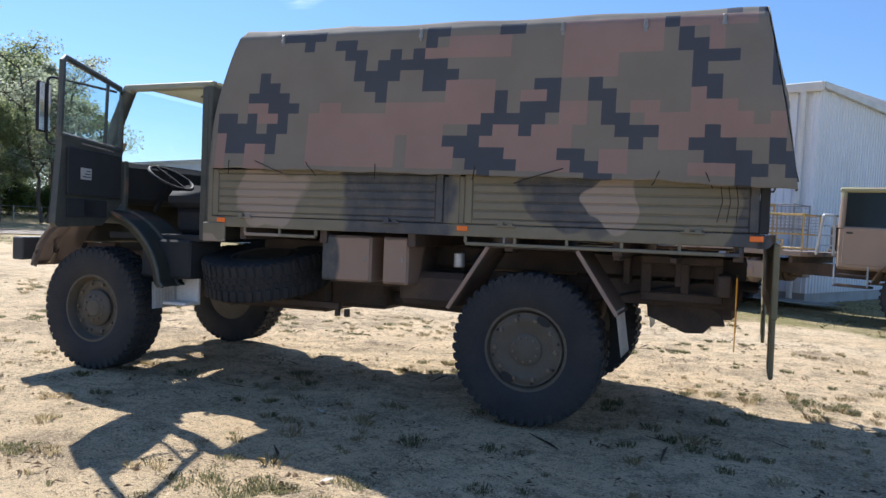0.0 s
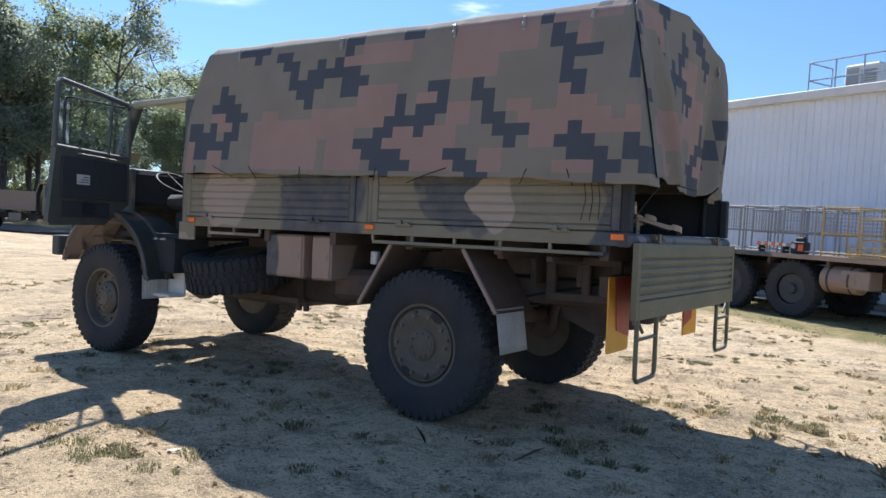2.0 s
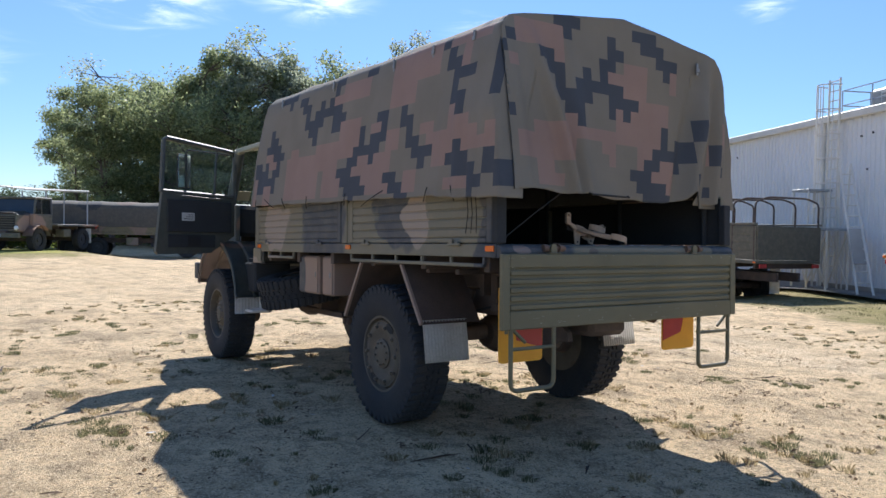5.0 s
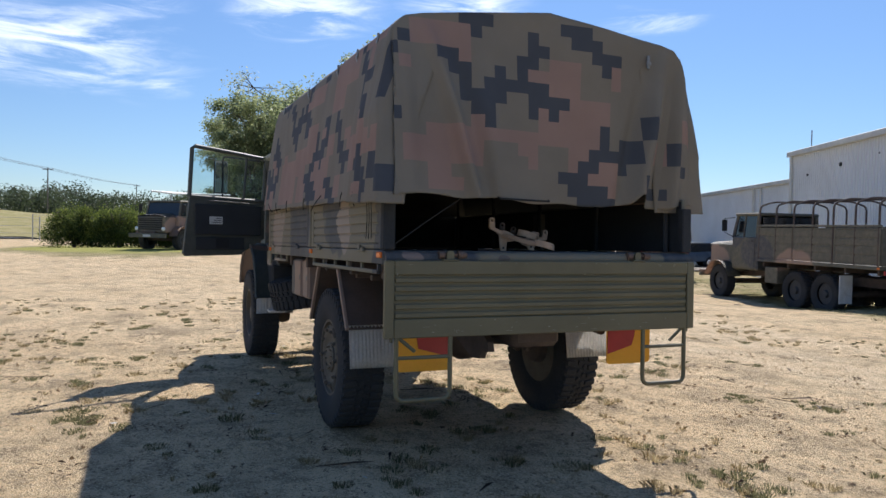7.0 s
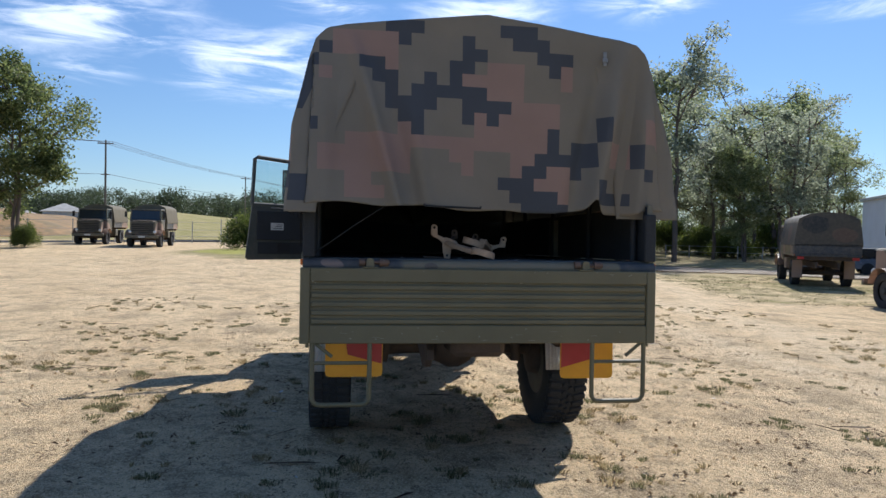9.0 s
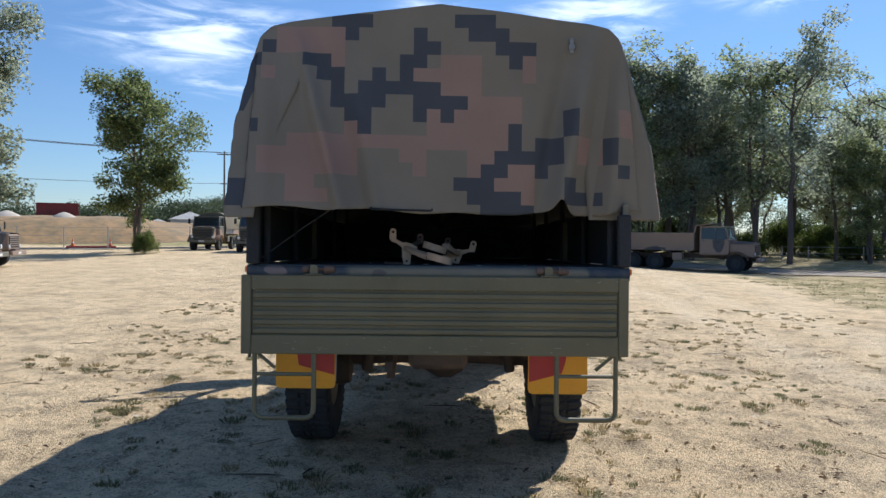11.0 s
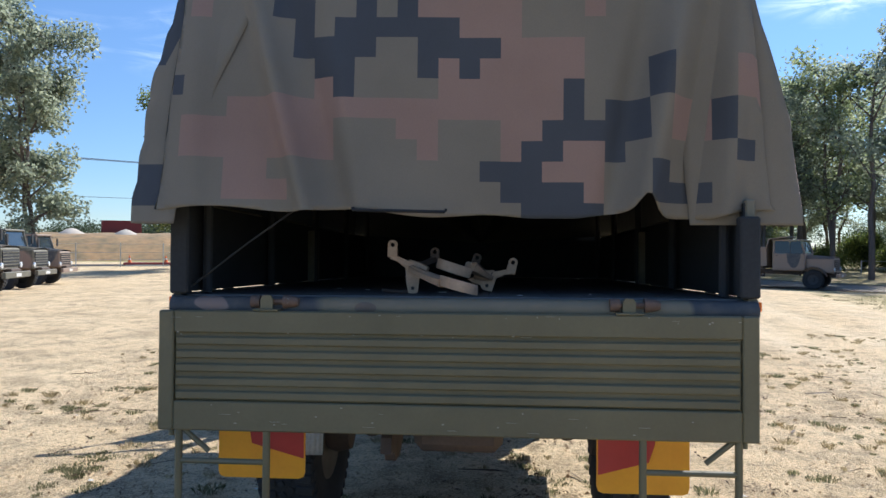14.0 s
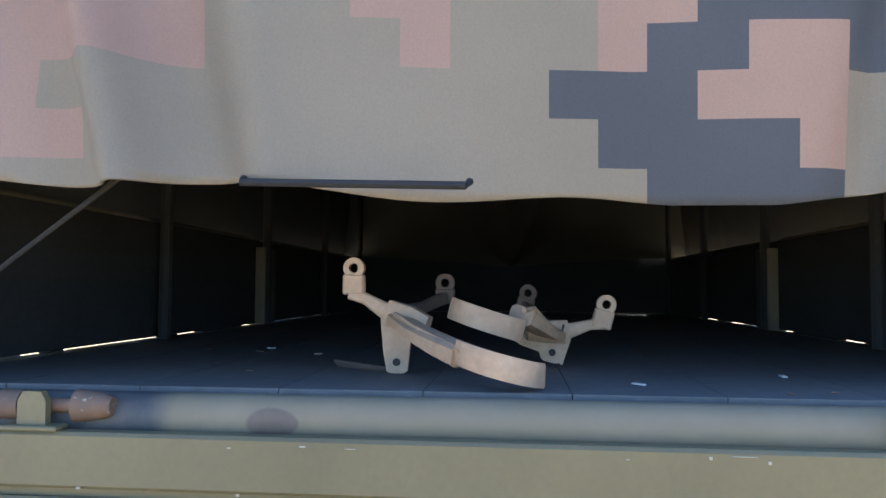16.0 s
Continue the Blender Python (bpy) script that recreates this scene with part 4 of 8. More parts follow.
    # spare wheel carried flat behind the cab
    m = pose(-2.76, -0.68, 1.04, 12, -1, 0)
    w = new("spare_wheel", RIM_R)
    w.parent, w.matrix_basis = truck, m
    tagged(w, "spare wheel slung flat under the bed")
    o = new("tyre", TYRE)
    o.parent = w
    part("spare_carrier", boxes(((-3.1, -0.62, 0.70), (-2.0, -0.55, 0.76)), ((-2.62, -0.62, 0.72), (-2.54, -0.4, 1.15))), M_UNDER, truck)
    # rear mudguards
    for s in (-1, 1):
        a, b = (-1.22, -0.66) if s < 0 else (0.66, 1.22)
        bm = bmesh.new()
        pts = [(-0.68, 0.86), (-0.36, 1.36), (0.33, 1.36), (0.64, 0.90)]
        for (x0, z0), (x1, z1) in zip(pts, pts[1:]):
            v = [bm.verts.new(p) for p in ((x0, a, z0), (x1, a, z1), (x1, b, z1), (x0, b, z0))]
            bm.faces.new(v)
        bmesh.ops.remove_doubles(bm, verts=bm.verts, dist=0.001)
        bmesh.ops.solidify(bm, geom=bm.faces[:], thickness=0.006)
        guard = part("rear_mudguard", bm, M_UNDER, truck, "dark brown angular rear mudguard")
        for (x0, z0), (x1, z1) in ((pts[0], pts[1]), (pts[3], pts[2])):
            b2 = bmesh.new()
            d = Vector((x1 - x0, 0, z1 - z0))
            y = s * 1.225
            ang = math.degrees(math.atan2(d.z, d.x))
            box(b2, (0, -0.014, -0.012), (d.length, 0.014, 0.018), 0.004, pose(x0, y, z0, 0, -ang, 0))
            part("mudguard_stay", b2, M_BOX, guard, "dusty brown edge stay")
        b2 = bmesh.new()
        y0, y1 = (-1.21, -0.79) if s < 0 else (0.73, 1.14)
        n = 14

        def flap(u, v, y0=y0, y1=y1):
            return Vector((0.625 + 0.05 * v + 0.004 * math.sin(u * 2 * math.pi * n), y0 + (y1 - y0) * u, 0.93 - 0.33 * v))
        sheet(b2, flap, n * 6, 4, 0.006)
        part("mudflap", b2, M_FLAP, truck, "white ribbed mudflap")
    # braced frame ends and the angular hook plate behind the rear axle
    for y in (-0.62, 0.56):
        part("frame_end", boxes(((0.72, y, 0.98), (1.34, y + 0.05, 1.05)), ((0.72, y, 1.27), (1.34, y + 0.05, 1.34)), ((0.72, y, 1.04), (0.80, y + 0.05, 1.28)), ((1.02, y, 1.04), (1.09, y + 0.05, 1.28)), ((1.27, y, 1.04), (1.34, y + 0.05, 1.28)), b=0.01), M_UNDER, truck, "rusty brown braced frame end")
    bm = bmesh.new()
    prism(bm, [(0.74, 0.99), (1.16, 0.99), (1.34, 0.86), (1.36, 0.79), (1.25, 0.78), (1.20, 0.72), (1.06, 0.71), (0.76, 0.83)], 0.05, Matrix(((1, 0, 0, 0), (0, 0, 1, -0.36), (0, 1, 0, 0), (0, 0, 0, 1))))
    part("hook_plate", bm, M_UNDER, truck, "dark angular hook plate")
    # rear crossmember, hitch and reflective flaps
    bm = boxes(((1.30, -0.95, 1.06), (1.40, 0.95, 1.22)), ((1.36, -0.16, 0.98), (1.48, 0.16, 1.24)), b=0.012)
    part("rear_crossmember", bm, M_UNDER, truck)
    bm = bmesh.new()
    tube(bm, [(1.48, 0, 1.10), (1.60, 0, 1.09)], 0.045, 12)
    box(bm, (1.02, -0.20, 0.82), (1.44, 0.20, 1.06), 0.04)
    box(bm, (1.10, -0.32, 0.98), (1.38, 0.32, 1.20), 0.02)
    part("tow_hitch", bm, M_UNDER, truck, smooth=True)
    for s in (-1, 1):
        y0, y1 = (-1.09, -0.69) if s < 0 else (0.61, 1.01)
        bm = bmesh.new()
        z0, z1 = (0.69, 1.22) if s < 0 else (0.665, 1.22)

        def plate(m0, out, d0, d1, name, mat, lab):
            b3 = bmesh.new()
            prism(b3, out, d1 - d0, Matrix(((0, 0, 1, d0), (1, 0, 0, 0), (0, 1, 0, 0), (0, 0, 0, 1))))
            return part(name, b3, mat, m0, lab)
        k = 0.03
        out = [(y0 + k, z0), (y1 - k, z0), (y1 - 0.008, z0 + 0.008), (y1, z0 + k), (y1, z1), (y0, z1), (y0, z0 + k), (y0 + 0.008, z0 + 0.008)]
        fl = plate(truck, out, 1.43, 1.438, "reflective_flap", M_YELLOW, "yellow and red reflective rear flap")
        if s < 0:
            red = [(y1 - 0.006, 0.783), (y1 - 0.006, z1 - 0.004), (y0 + 0.10, z1 - 0.004), (y0 + 0.155, 0.847)]
        else:
            red = [(y0 + 0.006, 0.745), (y0 + 0.225, 0.805), (y0 + 0.25, 0.88), (y1 - 0.10, z1 - 0.004), (y0 + 0.006, z1 - 0.004)]
        plate(fl, red, 1.440, 1.443, "red_field", M_RED, "red reflective field")


build_under()
for sx, sy, wy in ((-0.045, -1, -1.05), (-0.045, 1, 0.98), (-4.32, -1, -1.15), (-4.32, 1, 0.96)):
    wheel(truck, (sx, wy, 0.588 if sx > -1 else 0.60), sy, sx < -1)


def build_cab():
    X0, X1 = -4.12, -3.10   # foot of the windscreen pillar line to the back wall
    W = 1.12
    # lower body with the open doorway, back wall, roof
    bm = bmesh.new()
    box(bm, (X1 - 0.05, -W, 1.30), (X1, W, 2.05), 0.01)
    box(bm, (X1 - 0.05, -W, 2.05), (X1, -0.62, 2.74), 0.01)
    box(bm, (X1 - 0.05, 0.62, 2.05), (X1, W, 2.74), 0.01)
    box(bm, (X1 - 0.05, -0.62, 2.62), (X1, 0.62, 2.74), 0.01)
    part("cab_back", bm, M_CAB, truck)

    def roof(u, v):
        x = X0 - 0.02 + (X1 + 0.02 - X0) * u
        y = -W + 2 * W * v
        c = 1 - abs(2 * v - 1) ** 6
        return Vector((x, y, 2.755 + 0.05 * c * min(1, 6 * min(u, 1 - u) + 0.2)))
    bm = bmesh.new()
    sheet(bm, roof, 18, 24, 0.04)
    part("cab_roof", bm, M_CAB, truck, "camouflage cab roof, its sunlit top painted pale", smooth=True)
    bm = bmesh.new()
    tube(bm, [(-3.75, 0.0, 2.80), (-3.75, 0.0, 2.83)], 0.33, 24, taper=0.30)
    part("roof_hatch", bm, M_BLACK, truck, "dark round roof hatch", smooth=True)
    for s in (-1, 1):
        bm = bmesh.new()
        tube(bm, [(-4.46, s * (W - 0.03), 1.98), (-4.12, s * (W - 0.05), 2.74)], 0.065, 10)
        part("screen_pillar", bm, M_CAB, truck, smooth=True)
        bm = bmesh.new()
        box(bm, (X1 - 0.12, s * W, 1.30), (X1 - 0.04, s * (W - 0.06), 2.75), 0.01)
        part("rear_pillar", bm, M_CAB, truck)
        bm = bmesh.new()
        box(bm, (X0 - 0.05, s * W, 2.70), (X1, s * (W - 0.07), 2.765), 0.012)
        part("roof_gutter", bm, M_CAB, truck)
    # cowl, bonnet, grille, floor, dash
    part("cab_floor", boxes(((X0 - 0.2, -W + 0.02, 1.28), (X1, W - 0.02, 1.34))), M_DARKIN, truck)
    part("engine_tunnel", boxes(((X0 - 0.1, -0.34, 1.33), (X1 - 0.2, 0.34, 1.85)), b=0.08), M_DARKIN, truck)
    part("dashboard", boxes(((X0 - 0.40, -W + 0.04, 1.62), (X0 - 0.12, W - 0.04, 2.03)), b=0.05), M_DARKIN, truck, "black dashboard")

    def bonnet(u, v):
        x = -5.03 + 0.55 * u
        y = -0.86 + 1.72 * v
        y *= 0.92 + 0.2 * u
        c = 1 - abs(2 * v - 1) ** 5
        return Vector((x, y, 1.42 + (0.52 + 0.12 * u) * c ** 0.35))
    bm = bmesh.new()
    sheet(bm, bonnet, 10, 22, 0.02)
    part("bonnet", bm, M_CAB, truck, smooth=True)
    bm = boxes(((-5.07, -0.86, 1.20), (-5.01, 0.86, 1.86)), b=0.03)
    grille = part("grille", bm, M_CAB, truck)
    for k in range(7):
        part("grille_bar", boxes(((-5.085, -0.55, 1.30 + 0.07 * k), (-5.06, 0.55, 1.335 + 0.07 * k)), b=0.004), M_BLACK, grille)
    for s in (-1, 1):
        bm = bmesh.new()
        lathe(bm, [(0.02, 0), (0.095, 0.01), (0.095, 0.05), (0.02, 0.06)], 20, pose(-5.02, s * 0.70, 1.45, 0, -90, 0))
        part("headlamp", bm, M_ALLOY, grille, smooth=True)
    for s in (-1, 1):
        bm = bmesh.new()
        tube(bm, arc([(-5.22, s * 0.98, 1.20), (-5.24, s * 0.98, 1.60), (-5.22, s * 0.52, 1.60), (-5.20, s * 0.52, 1.20)], 0.05), 0.014, 8)
        guard = part("lamp_guard", bm, M_BLACK, grille, "black wire mesh lamp guard", smooth=True)
        bm = bmesh.new()
        for k in range(9):
            tube(bm, [(-5.23, s * (0.54 + 0.053 * k), 1.22), (-5.23, s * (0.54 + 0.053 * k), 1.59)], 0.004, 4)
            tube(bm, [(-5.226, s * 0.53, 1.24 + 0.042 * k), (-5.226, s * 0.97, 1.24 + 0.042 * k)], 0.004, 4)
        part("wire_mesh", bm, M_BLACK, guard)
    part("cowl_side", boxes(((-4.55, -W, 1.42), (-4.12, -W + 0.06, 2.03)), b=0.012), M_CAB, truck)
    part("cowl_side", boxes(((-4.55, W - 0.06, 1.42), (-4.12, W, 2.03)), b=0.012), M_CAB, truck)
    # fixed far door
    bm = boxes(((-4.12, W - 0.05, 1.38), (X1 - 0.12, W, 2.06)), b=0.012)
    far = part("far_door", bm, M_CAB, truck, "closed cab door")
    bm = bmesh.new()
    box(bm, (-4.02, W - 0.03, 2.06), (X1 - 0.14, W - 0.024, 2.70), 0.001)
    pane = part("window_pane", bm, M_GLASS, far)
    pane.visible_shadow = False
    # windscreen
    bm = bmesh.new()
    v = [bm.verts.new(p) for p in ((-4.50, -W + 0.05, 2.05), (-4.50, W - 0.05, 2.05), (-4.13, W - 0.07, 2.72), (-4.13, -W + 0.07, 2.72))]
    bm.faces.new(v)
    bmesh.ops.solidify(bm, geom=bm.faces[:], thickness=0.006)
    pane = part("windscreen", bm, M_GLASS, truck)
    pane.visible_shadow = False
    bm = bmesh.new()
    tube(bm, [(-4.52, -W, 2.03), (-4.52, W, 2.03)], 0.03)
    part("screen_sill", bm, M_CAB, truck, smooth=True)
    bm = bmesh.new()
    box(bm, (-0.002, -0.09, -0.07), (0.002, 0.09, 0.07), 0.001, pose(-4.42, -0.92, 2.17, 0, 29, 0))
    part("windscreen_card", bm, M_CREAM, truck, "cream card behind the windscreen")
    bm = bmesh.new()
    box(bm, (X1 - 0.052, -0.60, 2.06), (X1 - 0.046, 0.60, 2.61), 0.001)
    pane = part("rear_window", bm, M_GLASS, truck)
    pane.visible_shadow = False
    # seats and wheel
    for y in (-0.66, 0.66):
        bm = boxes(((-3.80, y - 0.26, 1.60), (-3.32, y + 0.26, 1.76)), ((-3.40, y - 0.26, 1.74), (-3.24, y + 0.26, 2.30)), ((-3.72, y - 0.2, 1.34), (-3.36, y + 0.2, 1.6)), b=0.05)
        part("cab_seat", bm, M_DARKIN, truck, "black vinyl cab seat", smooth=True)
    bm = bmesh.new()
    rot = pose(-4.0, -0.62, 1.90, 0, 30, 0)
    tube(bm, [rot @ Vector((0.23 * math.cos(a), 0.23 * math.sin(a), 0)) for a in np.linspace(0, 2 * math.pi, 28, endpoint=False)], 0.016, 8, closed=True)
    tube(bm, [rot @ Vector((-0.23, 0, 0)), rot @ Vector((0.23, 0, 0))], 0.012)
    tube(bm, [rot @ Vector((0, 0, 0)), rot @ Vector((0, 0, -0.4))], 0.025)
    part("steering_wheel", bm, M_BLACK, truck, smooth=True)
    # front wings
    for s in (-1, 1):
        a0, a1 = (-1.33, -0.80) if s < 0 else (0.70, 1.20)

        def wing(u, v, a0=a0, a1=a1):
            a = radians(166 - 168 * u)
            x, z = -4.30 + 0.80 * math.cos(a), 0.76 + 0.80 * max(math.sin(a), 0) ** 0.92
            if u > 0.9:
                x, z = -3.52 + (u - 0.9) * 0.4, 0.91 - (u - 0.9) * 0.5
            x += 0.10 * max(u - 0.55, 0) * (1 - v)
            return Vector((x, a0 + (a1 - a0) * v, z))
        bm = bmesh.new()
        sheet(bm, wing, 36, 4, 0.01)
        w = part("front_wing", bm, M_CAB, truck, "rounded camouflage front wing", smooth=True)
        b2 = bmesh.new()
        tube(b2, [wing(i / 36, 0.0 if s < 0 else 1.0) for i in range(37)], 0.018, 8)
        part("wing_lip", b2, M_CAB, w, smooth=True)
        b2 = bmesh.new()
        tube(b2, [wing(i / 36, 0.45 if s < 0 else 0.55) + Vector((0, 0, 0.004)) for i in range(37)], 0.022, 8)
        part("wing_swage", b2, M_CAB, w, smooth=True)
        b2 = bmesh.new()
        sheet(b2, lambda u, v: wing(u, 0.004 if s < 0 else 0.996) + Vector((-4.30 - wing(u, 0).x, 0, 0.72 - wing(u, 0).z)) * 0.075 * v, 36, 1, 0.008)
        part("wing_valance", b2, M_CAB, w, smooth=True)
        b2 = bmesh.new()
        n = 12

        def flap(u, v, a0=a0, a1=a1):
            return Vector((-3.58 + 0.01 * v + 0.004 * math.sin(u * 2 * math.pi * n), a0 + (a1 - a0) * u * 0.9 + 0.02, 0.90 - 0.25 * v))
        sheet(b2, flap, n * 6, 4, 0.006)
        part("mudflap", b2, M_FLAP, truck, "white ribbed mudflap")
        part("step_box", boxes(((-3.86, s * 1.16, 0.93), (-3.28, s * 0.7, 1.29)), b=0.02), M_DARKIN, truck)
        part("access_step", boxes(((-3.57, s * 1.00, 0.68), (-3.30, s * 0.97, 0.94)), ((-3.57, s * 1.18, 0.68), (-3.30, s * 0.998, 0.71))), M_FLAP, truck, "pale metal access step")
    # bumper
    bm = boxes(((-5.40, -1.30, 1.02), (-5.25, 1.16, 1.25)), b=0.012)
    bumper = part("front_bumper", bm, M_NAVY, truck, "dark steel front bumper")
    for s in (-1, 1):
        part("bumper_bracket", boxes(((-5.26, s * 0.5, 1.06), (-4.85, s * 0.42, 1.2))), M_UNDER, bumper)
        b2 = bmesh.new()
        tube(b2, arc([(-5.20, s * 1.15, 1.13), (-5.22, s * 1.15, 1.0), (-5.05, s * 1.15, 1.0), (-4.98, s * 1.15, 1.10)], 0.03), 0.012, 8)
        part("foot_loop", b2, M_TRAY, bumper, smooth=True)


build_cab()


def build_open_door():
    """The driver's door, swung out; built in its own plane: u from the hinge out, z up."""
    hx, hy = -4.17, -1.14
    ang = radians(-71)
    m = Matrix.Translation((hx, hy, 0)) @ Matrix.Rotation(ang, 4, "Z")
    L = 1.05
    bm = bmesh.new()
    out = [(0.0, 1.62), (0.12, 1.55), (0.30, 1.44), (0.36, 1.40), (L + 0.05, 1.385), (L + 0.08, 1.42), (L, 2.14), (0.0, 2.10)]
    prism(bm, out, 0.05, Matrix(((1, 0, 0, 0), (0, 0, 1, -0.025), (0, 1, 0, 0), (0, 0, 0, 1))))
    door = part("open_door", bm, M_CAB, truck, "open cab door with window, dark inner trim", m=m)
    b2 = bmesh.new()
    pts = [(0.0, 0, 2.10), (-0.02, 0, 2.66), (0.03, 0, 2.715), (0.45, 0, 2.755), (L - 0.07, 0, 2.80), (L - 0.03, 0, 2.77), (L, 0, 2.14)]
    tube(b2, pts, 0.028, 8)
    tube(b2, [(0.0, 0, 2.125), (L, 0, 2.15)], 0.03, 8)
    tube(b2, [(0.30, 0, 2.13), (0.26, 0, 2.735)], 0.016, 8)
    part("window_frame", b2, M_CAB, door, smooth=True)
    b2 = bmesh.new()
    prism(b2, [(0.02, 2.13), (L - 0.03, 2.16), (L - 0.06, 2.76), (0.03, 2.69)], 0.005, Matrix(((1, 0, 0, 0), (0, 0, 1, -0.0025), (0, 1, 0, 0), (0, 0, 0, 1))))
    pane = part("window_pane", b2, M_GLASS, door)
    pane.visible_shadow = False
    # inner face, towards the cab
    b2 = bmesh.new()
    box(b2, (0.06, 0.026, 1.66), (L - 0.06, 0.05, 2.06), 0.01)
    part("inner_trim", b2, M_DARKIN, door, "black inner door trim")
    part("lower_trim", boxes(((0.30, 0.026, 1.47), (L - 0.08, 0.036, 1.63))), M_DARKIN, door)
    part("notice_card", boxes(((0.62, 0.051, 1.80), (0.80, 0.053, 1.90)), b=0.001), M_WHITE, door, "white notice card")
    b2 = bmesh.new()
    for k in range(3):
        box(b2, (0.635, 0.0535, 1.82 + 0.025 * k), (0.77 - 0.03 * k, 0.0545, 1.828 + 0.025 * k), 0.0003)
    part("notice_lines", b2, M_BLACK, door)
    b2 = bmesh.new()
    tube(b2, [(0.25, 0.06, 2.09), (0.80, 0.06, 2.105)], 0.008, 6)
    part("window_rail", b2, M_STEEL, door)
    part("door_pocket", boxes(((0.52, 0.038, 1.49), (0.70, 0.044, 1.62)), b=0.004), M_BLACK, door)
    # wing mirror on its arm, outside
    b2 = bmesh.new()
    tube(b2, arc([(0.05, -0.02, 2.12), (0.36, -0.52, 2.14), (0.36, -0.52, 2.76), (0.05, -0.02, 2.68)], 0.06), 0.012, 8)
    part("mirror_arm", b2, M_BLACK, door, smooth=True)
    mir = part("mirror", boxes(((0.28, -0.56, 2.24), (0.48, -0.53, 2.70)), b=0.012), M_BLACK, door, "tall rectangular wing mirror")
    part("mirror_face", boxes(((0.293, -0.529, 2.255), (0.467, -0.526, 2.685)), b=0.001), M_MIRROR, mir)
    part("door_lamp", boxes(((0.20, -0.05, 1.55), (0.25, -0.026, 1.60)), b=0.006), M_AMBER, door, "orange marker lamp")


build_open_door()


# ---- sheds ----
M_SHEET = surface("white_sheeting", (0.78, 0.79, 0.80), (0.68, 0.68, 0.67), rough=0.45, scale=0.6, amount=0.6, fine=12, fine_amount=0.05, bump=0.0)
M_TRIM = surface("cream_trim", (0.72, 0.70, 0.64), rough=0.5, scale=2.0, fine_amount=0.05)
M_ROOF = surface("roof_sheeting", (0.55, 0.56, 0.57), rough=0.4, metal=0.3, scale=0.5)
M_CONC = surface("concrete", (0.42, 0.41, 0.38), (0.32, 0.30, 0.27), rough=0.9, scale=1.5, amount=0.8)
M_GALV = surface("galvanised_steel", (0.42, 0.43, 0.44), (0.30, 0.31, 0.31), rough=0.45, metal=0.6, scale=8)
M_YELLOWSTEEL = surface("yellow_steel", (0.50, 0.34, 0.10), (0.36, 0.22, 0.08), rough=0.6, scale=6, wear=(0.2, 0.1, 0.05), wear_scale=20)

SHED_R, SHED_U = Vector((1.3, 20.7, 0)), Vector((-0.908, 0.419, 0)).normalized()
SHED_N = Vector((SHED_U.y, -SHED_U.x, 0)) * 1.0          # away from the yard is -N
if SHED_N.y > 0:
    SHED_N = -SHED_N
SHED_M = Matrix(((SHED_U.x, SHED_N.x, 0, SHED_R.x), (SHED_U.y, SHED_N.y, 0, SHED_R.y), (0, 0, 1, 0), (0, 0, 0, 1)))  # x along the wall, y towards the yard


def ribbed_wall(bm, a, b, z0, z1, pitch=0.20, depth=0.03):
    """Trapezoidal sheeting from a to b (points of the plan), standing upright."""
    a, b = Vector((*a, 0)), Vector((*b, 0))
    d = (b - a).normalized()
    n = Vector((d.y, -d.x, 0))
    L = (b - a).length
    pts, s = [], 0.0
    while s < L:
        for f, h in ((0.0, 0), (0.62, 0), (0.70, 1), (0.92, 1)):
            if s + f * pitch <= L:
                pts.append(a + d * (s + f * pitch) + n * (depth * h))
        s += pitch
    pts.append(b)
    lo = [bm.verts.new((p.x, p.y, z0)) for p in pts]
    hi = [bm.verts.new((p.x, p.y, z1)) for p in pts]
    for i in range(len(pts) - 1):
        bm.faces.new([lo[i], lo[i + 1], hi[i + 1], hi[i]])


